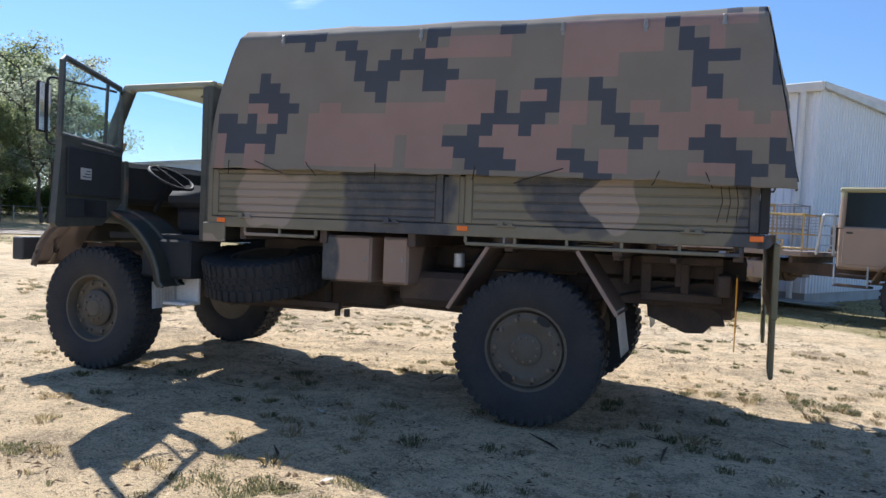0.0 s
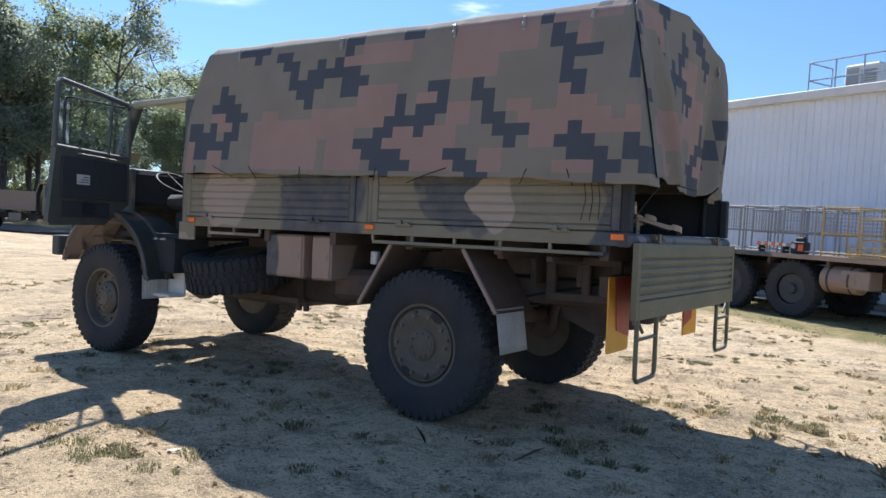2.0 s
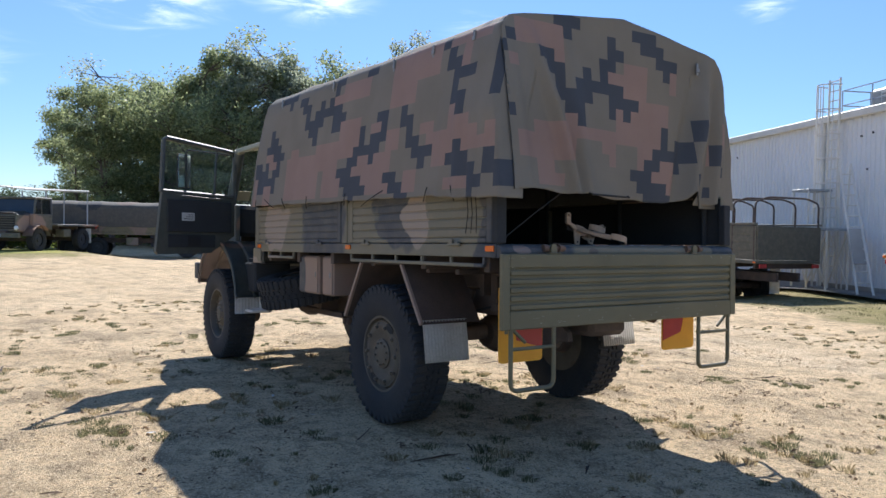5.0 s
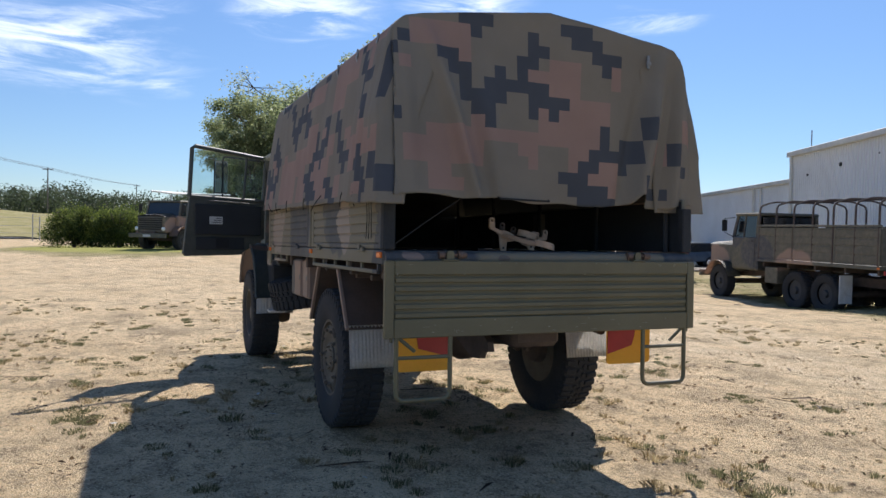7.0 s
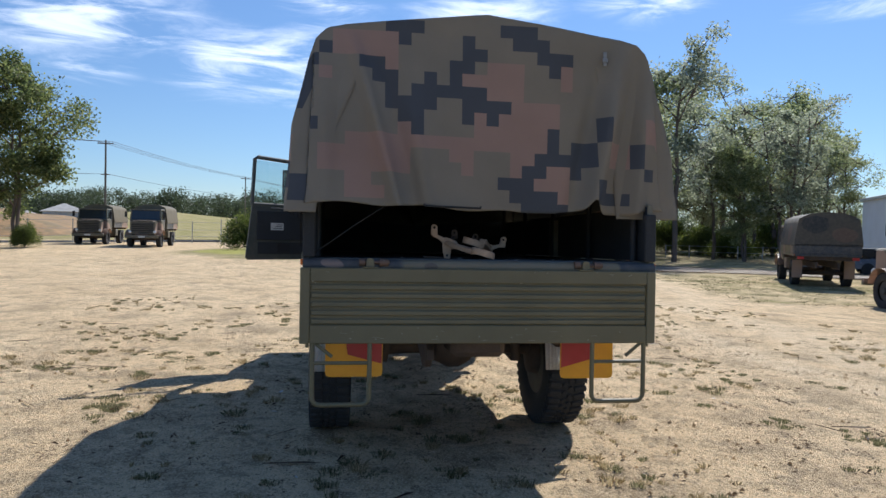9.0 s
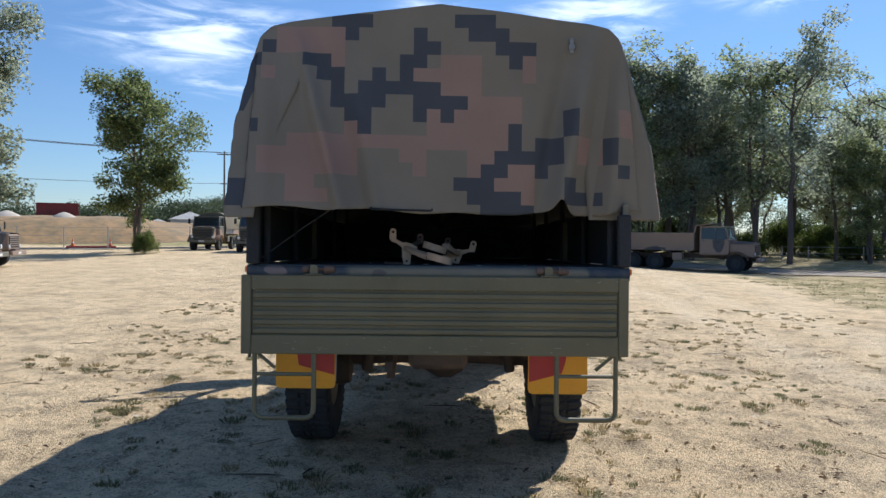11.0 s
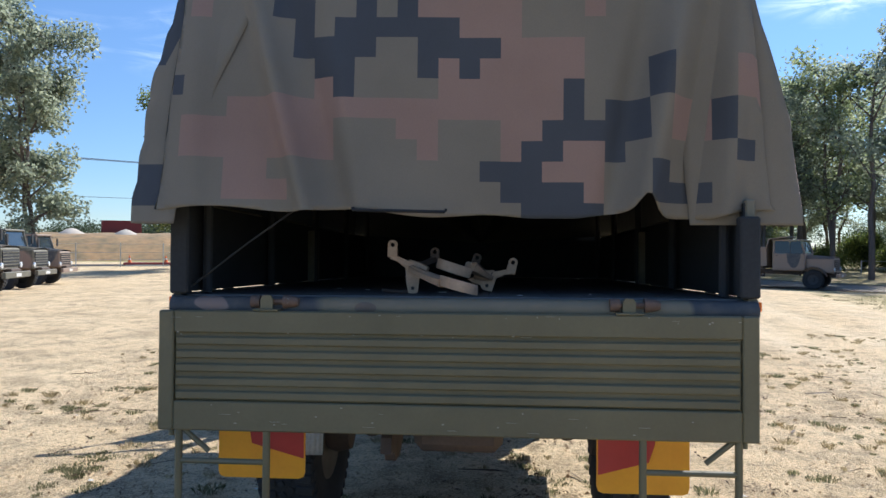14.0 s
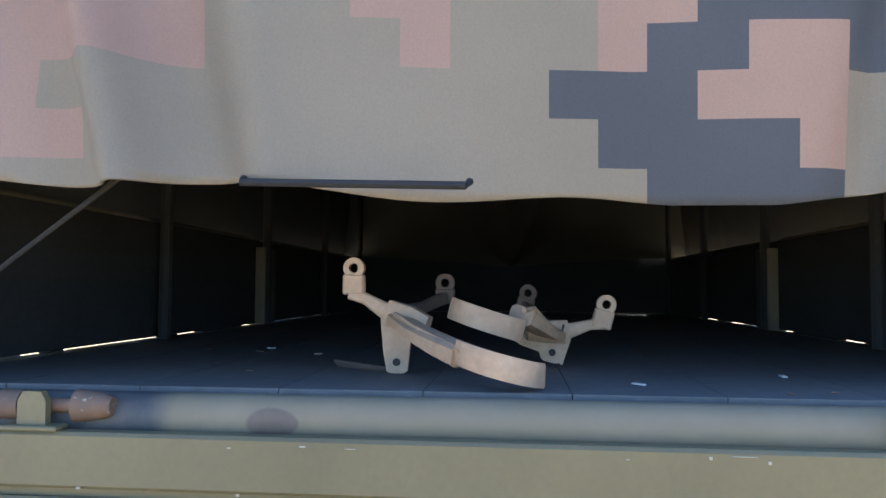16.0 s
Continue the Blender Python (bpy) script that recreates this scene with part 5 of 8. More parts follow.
def build_sheds():
    shed = thing("storage_shed", "large white corrugated steel storage shed", "shed", SHED_M)
    L, H, D = 24.7, 5.47, 16.0
    bm = bmesh.new()
    ribbed_wall(bm, (L, 0), (0, 0), 0.25, H)
    part("front_wall", bm, M_SHEET, shed, "white ribbed steel wall")
    bm = bmesh.new()
    ribbed_wall(bm, (0, 0), (0, -D), 0.25, H)
    part("end_wall", bm, M_SHEET, shed, "white ribbed steel wall")
    bm = bmesh.new()
    ribbed_wall(bm, (L, -D), (L, 0), 0.25, H)
    part("end_wall", bm, M_SHEET, shed, "white ribbed steel wall")
    part("back_wall", boxes(((0, -D, 0.2), (L, -D + 0.1, H))), M_SHEET, shed)
    part("plinth", boxes(((0.02, -D + 0.02, -0.6), (L - 0.02, -0.03, 0.26))), M_CONC, shed, "grey concrete plinth")
    bm = bmesh.new()
    v = [bm.verts.new(p) for p in ((-0.15, 0.12, H + 0.02), (L + 0.15, 0.12, H + 0.02), (L + 0.15, -D, H + 0.7), (-0.15, -D, H + 0.7))]
    bm.faces.new(v)
    bmesh.ops.solidify(bm, geom=bm.faces[:], thickness=0.06)
    roof = part("roof", bm, M_ROOF, shed, "low-pitched steel roof")
    part("gutter", boxes(((-0.12, 0.045, H - 0.20), (L + 0.12, 0.19, H + 0.03)), b=0.02), M_TRIM, shed, "cream eaves gutter")
    part("barge_board", boxes(((-0.14, -D, H - 0.12), (-0.05, 0.06, H + 0.04)), b=0.01), M_TRIM, shed)
    for x in (0.35, 11.75, L - 0.25):
        bm = bmesh.new()
        tube(bm, arc([(x, 0.12, H - 0.15), (x, 0.12, H - 0.35), (x, 0.10, H - 0.5), (x, 0.10, 0.1)], 0.05), 0.075, 10)
        part("downpipe", bm, M_TRIM, shed, smooth=True)
    # vents in the wall
    for x, z, r in ((19.9, 4.55, 0.08), (22.9, 4.35, 0.05), (17.0, 4.7, 0.03), (10.1, 4.7, 0.03), (9.6, 4.75, 0.035), (8.87, 4.84, 0.045), (7.2, 4.9, 0.03), (7.3, 3.6, 0.03), (9.8, 3.7, 0.03)):
        bm = bmesh.new()
        lathe(bm, [(r, 0), (r, 0.05)], 12, pose(x, 0.0, z, -90, 0, 0))
        part("wall_vent", bm, M_BLACK, shed)
    part("meter_box", boxes(((12.4, 0.0, 1.5), (12.9, 0.14, 2.1)), b=0.01), M_GALV, shed)
    # caged roof ladder
    bm = bmesh.new()
    for x in (10.85, 11.35):
        tube(bm, [(x, 0.22, 0.4), (x, 0.22, H + 1.1)], 0.035, 6)
    for k in range(21):
        tube(bm, [(10.85, 0.22, 0.5 + 0.3 * k), (11.35, 0.22, 0.5 + 0.3 * k)], 0.02, 6)
    for k in range(6):
        z = 2.6 + k * 0.75
        tube(bm, [(11.10 - 0.34 * math.cos(a), 0.22 + 0.55 * math.sin(a), z) for a in np.linspace(0, math.pi, 9)], 0.02, 6)
    for a in (0.5, 1.1, 1.57, 2.04, 2.64):
        tube(bm, [(11.10 - 0.34 * math.cos(a), 0.22 + 0.55 * math.sin(a), 2.6), (11.10 - 0.34 * math.cos(a), 0.22 + 0.55 * math.sin(a), H + 0.85)], 0.018, 6)
    part("caged_ladder", bm, M_TRIM, shed, "white-painted caged roof ladder")

    # lower shed in the same line
    low = thing("lower_shed", "lower white corrugated shed adjoining the large one", "shed", SHED_M)
    bm = bmesh.new()
    ribbed_wall(bm, (L + 22, -0.35), (L + 0.04, -0.35), -0.4, 4.3)
    part("front_wall", bm, M_SHEET, low, "white ribbed steel wall")
    part("back_wall", boxes(((L + 0.04, -12, -0.5), (L + 22, -11.9, 4.4))), M_SHEET, low)
    bm = bmesh.new()
    v = [bm.verts.new(p) for p in ((L + 0.05, -0.25, 4.34), (L + 22.1, -0.25, 4.34), (L + 22.1, -12, 4.9), (L + 0.05, -12, 4.9))]
    bm.faces.new(v)
    bmesh.ops.solidify(bm, geom=bm.faces[:], thickness=0.06)
    part("roof", bm, M_ROOF, low)
    part("gutter", boxes(((L + 0.05, -0.30, 4.16), (L + 22, -0.18, 4.36)), b=0.02), M_TRIM, low, "cream eaves gutter")
    for x in (L + 4.4, L + 5.4):
        bm = bmesh.new()
        tube(bm, [(x, -0.22, 4.2), (x, -0.22, 0.0)], 0.06, 8)
        part("downpipe", bm, M_TRIM, low, smooth=True)

    # what stands on the roof and against the wall
    for x in (2.75, 11.05):
        ac = thing("air_conditioner", "cream evaporative air conditioner on the shed roof", "air conditioner", SHED_M @ pose(x, -1.75, H + 0.15) @ Matrix.Diagonal((0.84, 0.9, 1.0, 1)), "roof air conditioners")
        part("housing", boxes(((0, -1.1, 0.06), (1.15, 0.0, 0.86)), b=0.05), M_TRIM, ac)
        part("base", boxes(((0.1, -1.0, 0.0), (1.05, -0.1, 0.08))), M_GALV, ac)
        for k in range(8):
            part("louvre", boxes(((0.08, 0.002, 0.16 + 0.068 * k), (0.58, 0.02, 0.20 + 0.068 * k)), b=0.004), M_CONC, ac)
        part("side_grille", boxes(((0.66, 0.002, 0.16), (1.06, 0.015, 0.76)), b=0.004), M_CONC, ac)
    for x0, x1 in ((2.22, 4.60), (8.82, 13.1)):
        rail = thing("roof_guard_rail", "grey steel guard rail on the roof edge", "guard rail", SHED_M @ pose(0, -1.45, H + 0.12), "roof guard rails")
        n = 3
        for k in range(n + 1):
            x = x0 + (x1 - x0) * k / n
            bm = bmesh.new()
            tube(bm, [(x, -0.05, 0), (x, -0.05, 1.05)], 0.022, 6)
            part("post", bm, M_GALV, rail)
        for z in (0.55, 1.05):
            bm = bmesh.new()
            tube(bm, arc([(x0, -1.10, z), (x0, -0.05, z), (x1, -0.05, z), (x1, -1.10, z)], 0.08), 0.022, 6)
            part("bar", bm, M_GALV, rail)
        for x in (x0, x1):
            bm = bmesh.new()
            tube(bm, [(x, -1.10, 0.05), (x, -1.10, 1.05)], 0.022, 6)
            part("post", bm, M_GALV, rail)
    mast = thing("roof_mast", "thin grey mast on the shed roof", "mast", SHED_M @ pose(L - 0.6, -0.6, H + 0.05))
    bm = bmesh.new()
    tube(bm, [(0, 0, 0), (0, 0, 0.9)], 0.03, 6)
    part("pole", bm, M_GALV, mast)
    gz = ground_z(*(SHED_M @ Vector((9.5, 0.9, 0))).xy) + 0.10
    lad = thing("extension_ladder", "long white ladder with a grey panel, leaning beside the shed", "ladder", SHED_M @ pose(0, 0, gz))
    foot, head = Vector((8.45, 1.0, 0.0)), Vector((10.2, 0.45, 3.75))
    for s in (-1, 1):
        bm = bmesh.new()
        o = Vector((0.16 * s, 0.12 * s, 0))
        tube(bm, [foot + o, head + o * 0.75], 0.035, 6)
        part("rail", bm, M_TRIM, lad)
        bm = bmesh.new()
        tube(bm, [head + o * 0.75, Vector((10.45 + 0.1 * s, 0.35, 0.0))], 0.028, 6)
        part("prop", bm, M_TRIM, lad)
    for k in range(1, 12):
        c = foot.lerp(head, k / 12)
        bm = bmesh.new()
        tube(bm, [c - Vector((0.14, 0.11, 0)), c + Vector((0.14, 0.11, 0))], 0.02, 6)
        part("rung", bm, M_TRIM, lad)
    d = (head - foot).normalized()
    bm = bmesh.new()
    q = d.to_track_quat("Z", "Y").to_matrix().to_4x4()
    box(bm, (-0.2, 0.04, 0.9), (0.2, 0.07, 2.0), 0.005, Matrix.Translation(foot) @ q)
    part("panel", bm, M_CONC, lad, "grey panel tied to the ladder")
    tower = thing("access_tower", "white-painted steel stair tower below the caged ladder", "tower", SHED_M @ pose(0, 0, gz))
    for x in (9.95, 10.85, 11.6):
        for y in (0.45, 1.15):
            bm = bmesh.new()
            tube(bm, [(x, y, 0), (x, y, 3.0 if x > 10 else 1.85)], 0.035, 6)
            part("post", bm, M_TRIM, tower)
    for z in (1.8, 3.0):
        part("deck", boxes(((9.9 if z < 2 else 10.8, 0.4, z - 0.04), (11.65, 1.2, z + 0.03))), M_GALV, tower)
    for y in (0.45, 1.15):
        for xa, xb in ((9.95, 10.85), (10.85, 11.6)):
            bm = bmesh.new()
            tube(bm, [(xa, y, 0.1), (xb, y, 1.75)], 0.022, 6)
            tube(bm, [(xb, y, 0.1), (xa, y, 1.75)], 0.022, 6)
            part("brace", bm, M_TRIM, tower)
    # concrete apron
    bm = bmesh.new()

    def apron(u, v):
        p = SHED_M @ Vector((-1 + 27 * u, 0.0 + 1.3 * v, 0))
        return Vector((p.x, p.y, ground_z(p.x, p.y) + 0.10))
    sheet(bm, apron, 60, 2, 0.25)
    tagged(new("apron", mesh_of("apron", bm, M_CONC)), "pale concrete apron along the shed", "apron", kind="structure")


build_sheds()

# ---- the other vehicles ----
M_FAR = [None, None, camouflage("vehicle_camouflage_c", (0.30, 0.215, 0.155), [(-3.0, 0, 2.6, 2.0, 3, 0.12, (0.30, 0.28, 0.15)), (-2.3, 0, 1.9, 0.35, 3, 0.8, DARK), (1.5, 0, 1.2, 0.8, 3, 0.3, DARK), (3.4, 0, 1.2, 0.6, 3, 0.3, OLIVE)])]
M_FAR[:2] = [camouflage("vehicle_camouflage_a", (0.105, 0.10, 0.072), [(-2.6, 0, 1.2, 0.9, 3, 0.6, BROWN), (0.2, 0, 1.6, 1.0, 3, 0.6, DARK), (2.0, 0, 1.3, 0.9, 3, 0.5, BROWN), (-1.2, 0, 2.2, 0.7, 3, 0.5, DARK), (-3.4, 0, 2.3, 0.5, 3, 0.5, TAN)]),
         camouflage("vehicle_camouflage_b", (0.23, 0.165, 0.12), [(-2.9, 0, 1.9, 0.5, 3, 0.9, DARK), (0.6, 0, 1.2, 0.9, 3, 0.7, OLIVE), (2.6, 0, 1.6, 0.7, 3, 0.4, DARK), (-1.4, 0, 1.4, 0.6, 3, 0.6, OLIVE)])]
M_COVER = [canvas("cover_olive", (0.16, 0.14, 0.10)), camouflage("cover_camouflage", (0.085, 0.078, 0.064), [(-1.0, -1.0, 2.4, 0.5, 0.7, 0.5, (0.04, 0.043, 0.046)), (2.6, -0.5, 2.6, 0.6, 0.5, 0.35, (0.04, 0.043, 0.046)), (2.6, 0.6, 2.2, 0.6, 0.5, 0.3, (0.13, 0.09, 0.07)),
           (0.9, -1.1, 2.2, 0.5, 0.5, 0.4, (0.13, 0.09, 0.07)), (2.0, 0.9, 2.9, 0.6, 0.6, 0.4, (0.04, 0.043, 0.046)), (0.2, 0.4, 3.0, 0.6, 0.7, 0.4, (0.13, 0.09, 0.07))], rough=0.85, dust_amount=0.2)]
M_SCREEN = surface("windscreen_glass", (0.05, 0.062, 0.070), (0.035, 0.043, 0.050), rough=0.06, metal=0.35, scale=2.0, bump=0.0)
M_LAMP = surface("lamp_glass", (0.75, 0.76, 0.76), rough=0.15, metal=0.3, bump=0.0)


def plain_wheel(parent, at, side, R, W):
    bm = bmesh.new()
    h = W / 2
    lathe(bm, [(R * 0.55, h * 0.4), (R * 0.5, h * 0.55), (R * 0.2, h * 0.5), (R * 0.16, h * 0.8), (0.02, h * 0.82)], 20)
    m = Matrix.Translation(at) @ Matrix.Rotation(radians(90 if side < 0 else -90), 4, "X")
    w = part("wheel", bm, M_NAVY, parent, smooth=True, m=m)
    b2 = bmesh.new()
    lathe(b2, [(R * 0.53, -h * 0.8), (R * 0.62, -h), (R * 0.92, -h * 0.95), (R - 0.02, -h * 0.7), (R - 0.02, h * 0.7), (R * 0.92, h * 0.95), (R * 0.62, h), (R * 0.53, h * 0.8)], 32, caps=False)
    for k in range(30):
        for s in (-1, 1):
            box(b2, (R - 0.04, -0.03, s * h * 0.1), (R, 0.03, s * h * 0.92), 0.008, Matrix.Rotation(2 * math.pi * (k + 0.25 * s) / 30, 4, "Z"))
    part("tyre", b2, M_RUBBER, w, smooth=True)
    return w


def army_truck(name, label, at, heading, axles, cab, bonnet, bed, R=0.55, paint=0, body="open", group="", width=2.4, track=1.0):
    """A bonneted army truck, nose along -x of its own frame. cab: (front, back, top); bonnet: (front, top); bed: (front, back, top of floor)."""
    x, y = at
    t = thing(name, label, "truck", pose(x, y, ground_z(x, y) - 0.02, 0, 0, heading - 180), group)
    mp = M_FAR[paint]
    W = width / 2
    c0, c1, ch = cab
    b0, bh = bonnet
    cw = W - 0.12
    for yy in (-0.45, 0.37):
        part("chassis_rail", boxes(((b0 + 0.05, yy, R + 0.25), (bed[1], yy + 0.08, R + 0.5))), M_UNDER, t)
    for ax in axles:
        for s in (-1, 1):
            plain_wheel(t, (ax, s * track, R), s, R, 0.34)
        bm = bmesh.new()
        tube(bm, [(ax, -track, R), (ax, track, R)], 0.09, 10)
        part("axle", bm, M_UNDER, t)
    belt = ch - 0.78
    floor = R + 0.45
    # cab shell with real openings: lower body, pillars, roof
    part("cab_body", boxes(((c0, -cw, floor), (c1, cw, belt)), b=0.05), mp, t)
    cm = (c0 + c1) / 2
    for s in (-1, 1):
        for xa, xb, rad in ((c0 + 0.03, c0 + 0.22, 0.05), (c1 - 0.06, c1 - 0.06, 0.06), (cm - 0.1, cm - 0.05, 0.025)):
            bm = bmesh.new()
            tube(bm, [(xa, s * (cw - 0.04), belt - 0.03), (xb, s * (cw - 0.09), ch - 0.05)], rad, 8)
            part("cab_pillar", bm, mp, t, smooth=True)
    part("cab_roof", boxes(((c0 + 0.12, -cw + 0.03, ch - 0.10), (c1 + 0.02, cw - 0.03, ch)), b=0.045), mp, t)
    bm = bmesh.new()
    v = [bm.verts.new(p) for p in ((c0 + 0.04, -cw + 0.08, belt), (c0 + 0.04, cw - 0.08, belt), (c0 + 0.21, cw - 0.12, ch - 0.08), (c0 + 0.21, -cw + 0.12, ch - 0.08))]
    bm.faces.new(v)
    part("windscreen", bm, M_SCREEN, t, "windscreen mirroring the pale sky")
    for s in (-1, 1):
        bm = bmesh.new()
        v = [bm.verts.new(p) for p in ((c0 + 0.1, s * (cw - 0.05), belt), (c1 - 0.1, s * (cw - 0.05), belt), (c1 - 0.1, s * (cw - 0.09), ch - 0.08), (c0 + 0.27, s * (cw - 0.09), ch - 0.08))]
        bm.faces.new(v)
        part("side_window", bm, M_DARKGLASS, t)
        d = part("cab_door", boxes(((c0 + 0.12, s * (cw - 0.002), floor + 0.1), (c1 - 0.12, s * (cw + 0.016), belt - 0.02)), b=0.01), mp, t)
        part("door_handle", boxes(((c1 - 0.30, s * (cw + 0.014), belt - 0.14), (c1 - 0.18, s * (cw + 0.032), belt - 0.11)), b=0.004), M_BLACK, d)
        bm = bmesh.new()
        tube(bm, [(c0 + 0.05, s * cw, belt), (c0 - 0.05, s * (cw + 0.25), belt + 0.15), (c0 - 0.05, s * (cw + 0.25), belt + 0.6), (c0 + 0.15, s * cw, ch - 0.15)], 0.014, 6)
        part("mirror_arm", bm, M_BLACK, t)
        part("mirror", boxes(((c0 - 0.08, s * (cw + 0.16), belt + 0.18), (c0 - 0.03, s * (cw + 0.34), belt + 0.56)), b=0.012), M_BLACK, t)
        # front mudguard
        bm = bmesh.new()
        fa = axles[0]

        def guard(u, v, s=s, fa=fa):
            a = radians(165 - 150 * u)
            return Vector((fa + (R + 0.16) * math.cos(a), s * (track - 0.24 + 0.5 * v), R + (R + 0.14) * math.sin(a)))
        sheet(bm, guard, 14, 2, 0.02)
        part("front_mudguard", bm, mp, t, smooth=True)
    part("rear_cab_window", boxes(((c1 - 0.03, -cw + 0.2, belt), (c1 - 0.02, cw - 0.2, ch - 0.14)), b=0.002), M_DARKGLASS, t)
    bw = cw - 0.22
    bm = boxes(((b0, -bw, R + 0.35), (c0 + 0.03, bw, bh - 0.12)), b=0.06)
    part("engine_bay", bm, mp, t)
    bm = bmesh.new()

    def hood(u, v):
        c = 1 - abs(2 * v - 1) ** 4
        return Vector((b0 - 0.01 + (c0 + 0.04 - b0) * u, (-bw - 0.01) + (2 * bw + 0.02) * v, bh - 0.16 + (0.10 + 0.10 * u) * c ** 0.5))
    sheet(bm, hood, 6, 12, 0.02)
    part("bonnet", bm, mp, t, smooth=True)
    g = part("grille", boxes(((b0 - 0.03, -bw + 0.12, R + 0.5), (b0 + 0.01, bw - 0.12, bh - 0.22)), b=0.01), M_BLACK, t, "dark grille")
    for k in range(5):
        z = R + 0.56 + (bh - 0.3 - R - 0.56) * k / 4
        part("grille_bar", boxes(((b0 - 0.045, -bw + 0.12, z), (b0 - 0.025, bw - 0.12, z + 0.03)), b=0.004), mp, g)
    for s in (-1, 1):
        bm = bmesh.new()
        lathe(bm, [(0.02, 0), (0.10, 0.01), (0.10, 0.06), (0.03, 0.075)], 16, pose(b0, s * (bw - 0.02), R + 0.55, 0, -90, 0))
        part("headlamp", bm, M_LAMP, t, smooth=True)
    part("front_bumper", boxes(((b0 - 0.28, -W + 0.08, R + 0.10), (b0 - 0.14, W - 0.08, R + 0.32)), b=0.015), mp, t)
    part("bumper_mount", boxes(((b0 - 0.2, -0.4, R + 0.14), (b0 + 0.2, 0.4, R + 0.42)), b=0.02), M_UNDER, t)
    part("number_bar", boxes(((b0 - 0.295, -0.22, R + 0.14), (b0 - 0.283, 0.22, R + 0.26)), b=0.002), M_WHITE, t, "pale plate bar")
    # bed
    d0, d1, dz = bed
    part("bed_floor", boxes(((d0, -W, dz - 0.10), (d1, W, dz)), b=0.012), mp, t)
    for k in range(5):
        xx = d0 + 0.2 + (d1 - d0 - 0.4) * k / 4
        part("cross_bearer", boxes(((xx, -W + 0.1, dz - 0.24), (xx + 0.07, W - 0.1, dz - 0.098))), M_UNDER, t)
    for s in (-1, 1):
        part("side_lamp", boxes(((d1 - 0.1, s * (W - 0.01), dz - 0.08), (d1 - 0.02, s * (W + 0.012), dz - 0.03)), b=0.003), M_AMBER, t)
        part("mudflap", boxes(((axles[-1] + R + 0.06, s * (track - 0.2), 0.35), (axles[-1] + R + 0.08, s * (track + 0.2), R + 0.55)), b=0.004), M_FLAP if paint == 0 else M_BOX, t)
        part("tail_lamp", boxes(((d1, s * (W - 0.35), dz - 0.22), (d1 + 0.05, s * (W - 0.1), dz - 0.11)), b=0.006), M_RED, t)
        part("side_locker", boxes((((d0 + axles[1]) / 2 - 0.5, s * (W - 0.05), R + 0.12), ((d0 + axles[1]) / 2 + 0.1, s * (W - 0.5), dz - 0.25)), b=0.02), mp, t)
    if body in ("canvas", "sides", "hoops"):
        hgt = 0.42 if body != "hoops" else 0.95
        for s in (-1, 1):
            n = max(2, round((d1 - d0) / 1.6))
            for k in range(n):
                xx0, xx1 = d0 + (d1 - d0) * k / n + 0.02, d0 + (d1 - d0) * (k + 1) / n - 0.02
                za, zb, ya, yb = dz + 0.01, dz + hgt, s * (W + 0.004), s * (W - 0.036)
                side = part("dropside", boxes(((xx0 + 0.06, ya - s * 0.016, za + 0.035), (xx1 - 0.06, yb + s * 0.004, zb - 0.035)), b=0.002), mp, t)
                for p0, p1 in ((xx0, xx0 + 0.06), (xx1 - 0.06, xx1)):
                    part("stile", boxes(((p0, ya, za), (p1, yb, zb))), mp, side)
                for p0, p1 in ((za, za + 0.035), (zb - 0.035, zb)):
                    part("rail", boxes(((xx0 + 0.06, ya - s * 0.002, p0), (xx1 - 0.06, yb, p1))), mp, side)
                rh = (zb - za - 0.07) / 4
                for q in range(4):
                    zz = za + 0.035 + rh * q
                    part("rib", boxes(((xx0 + 0.064, ya - s * 0.004, zz + rh * 0.12), (xx1 - 0.064, ya - s * 0.018, zz + rh * 0.88)), b=0.007), mp, side)
        for xx in (d0, d1 - 0.05):
            part("end_board", boxes(((xx, -W + 0.04, dz + 0.005), (xx + 0.05, W - 0.04, dz + hgt)), b=0.01), mp, t)
    if body == "canvas":
        top = dz + 1.72

        def cover(u, v):
            xx = d0 + (d1 - d0) * u
            a = -1 + 2 * v
            k = abs(a)
            if k > 0.5:
                yy, zz = W + 0.03 - 0.16 * (1 - (k - 0.5) / 0.5) ** 1.5, dz + 0.34 + (top - 0.26 - dz - 0.34) * (1 - (k - 0.5) / 0.5)
            else:
                yy, zz = (W - 0.13) * (k / 0.5) ** 0.95, top - 0.26 * (k / 0.5) ** 2.6
            sag = 0.03 * abs(math.sin(u * math.pi * 4))
            return Vector((xx, math.copysign(yy, a), zz - sag))
        bm = bmesh.new()
        sheet(bm, cover, 24, 28)
        for end in (0.0, 1.0):
            ring = [bm.verts.new(cover(end, j / 28)) for j in range(29)]
            bm.faces.new(ring)
        part("canvas_cover", bm, M_COVER[0 if paint == 0 else 1], t, "weathered canvas cover")
    if body == "hoops":
        n = 7
        for k in range(n):
            xx = d0 + 0.1 + (d1 - d0 - 0.2) * k / (n - 1)
            bm = bmesh.new()
            tube(bm, arc([(xx, -W + 0.02, dz), (xx, -W + 0.02, dz + 1.62), (xx, -W + 0.5, dz + 1.76), (xx, W - 0.5, dz + 1.76), (xx, W - 0.02, dz + 1.62), (xx, W - 0.02, dz)], 0.14), 0.028, 8)
            part("canopy_hoop", bm, M_UNDER, t, "bare steel canopy hoop", smooth=True)
        for s in (-1, 1):
            part("top_rail", boxes(((d0, s * (W - 0.03), dz + 0.98), (d1, s * (W + 0.01), dz + 1.04)), b=0.006), mp, t)
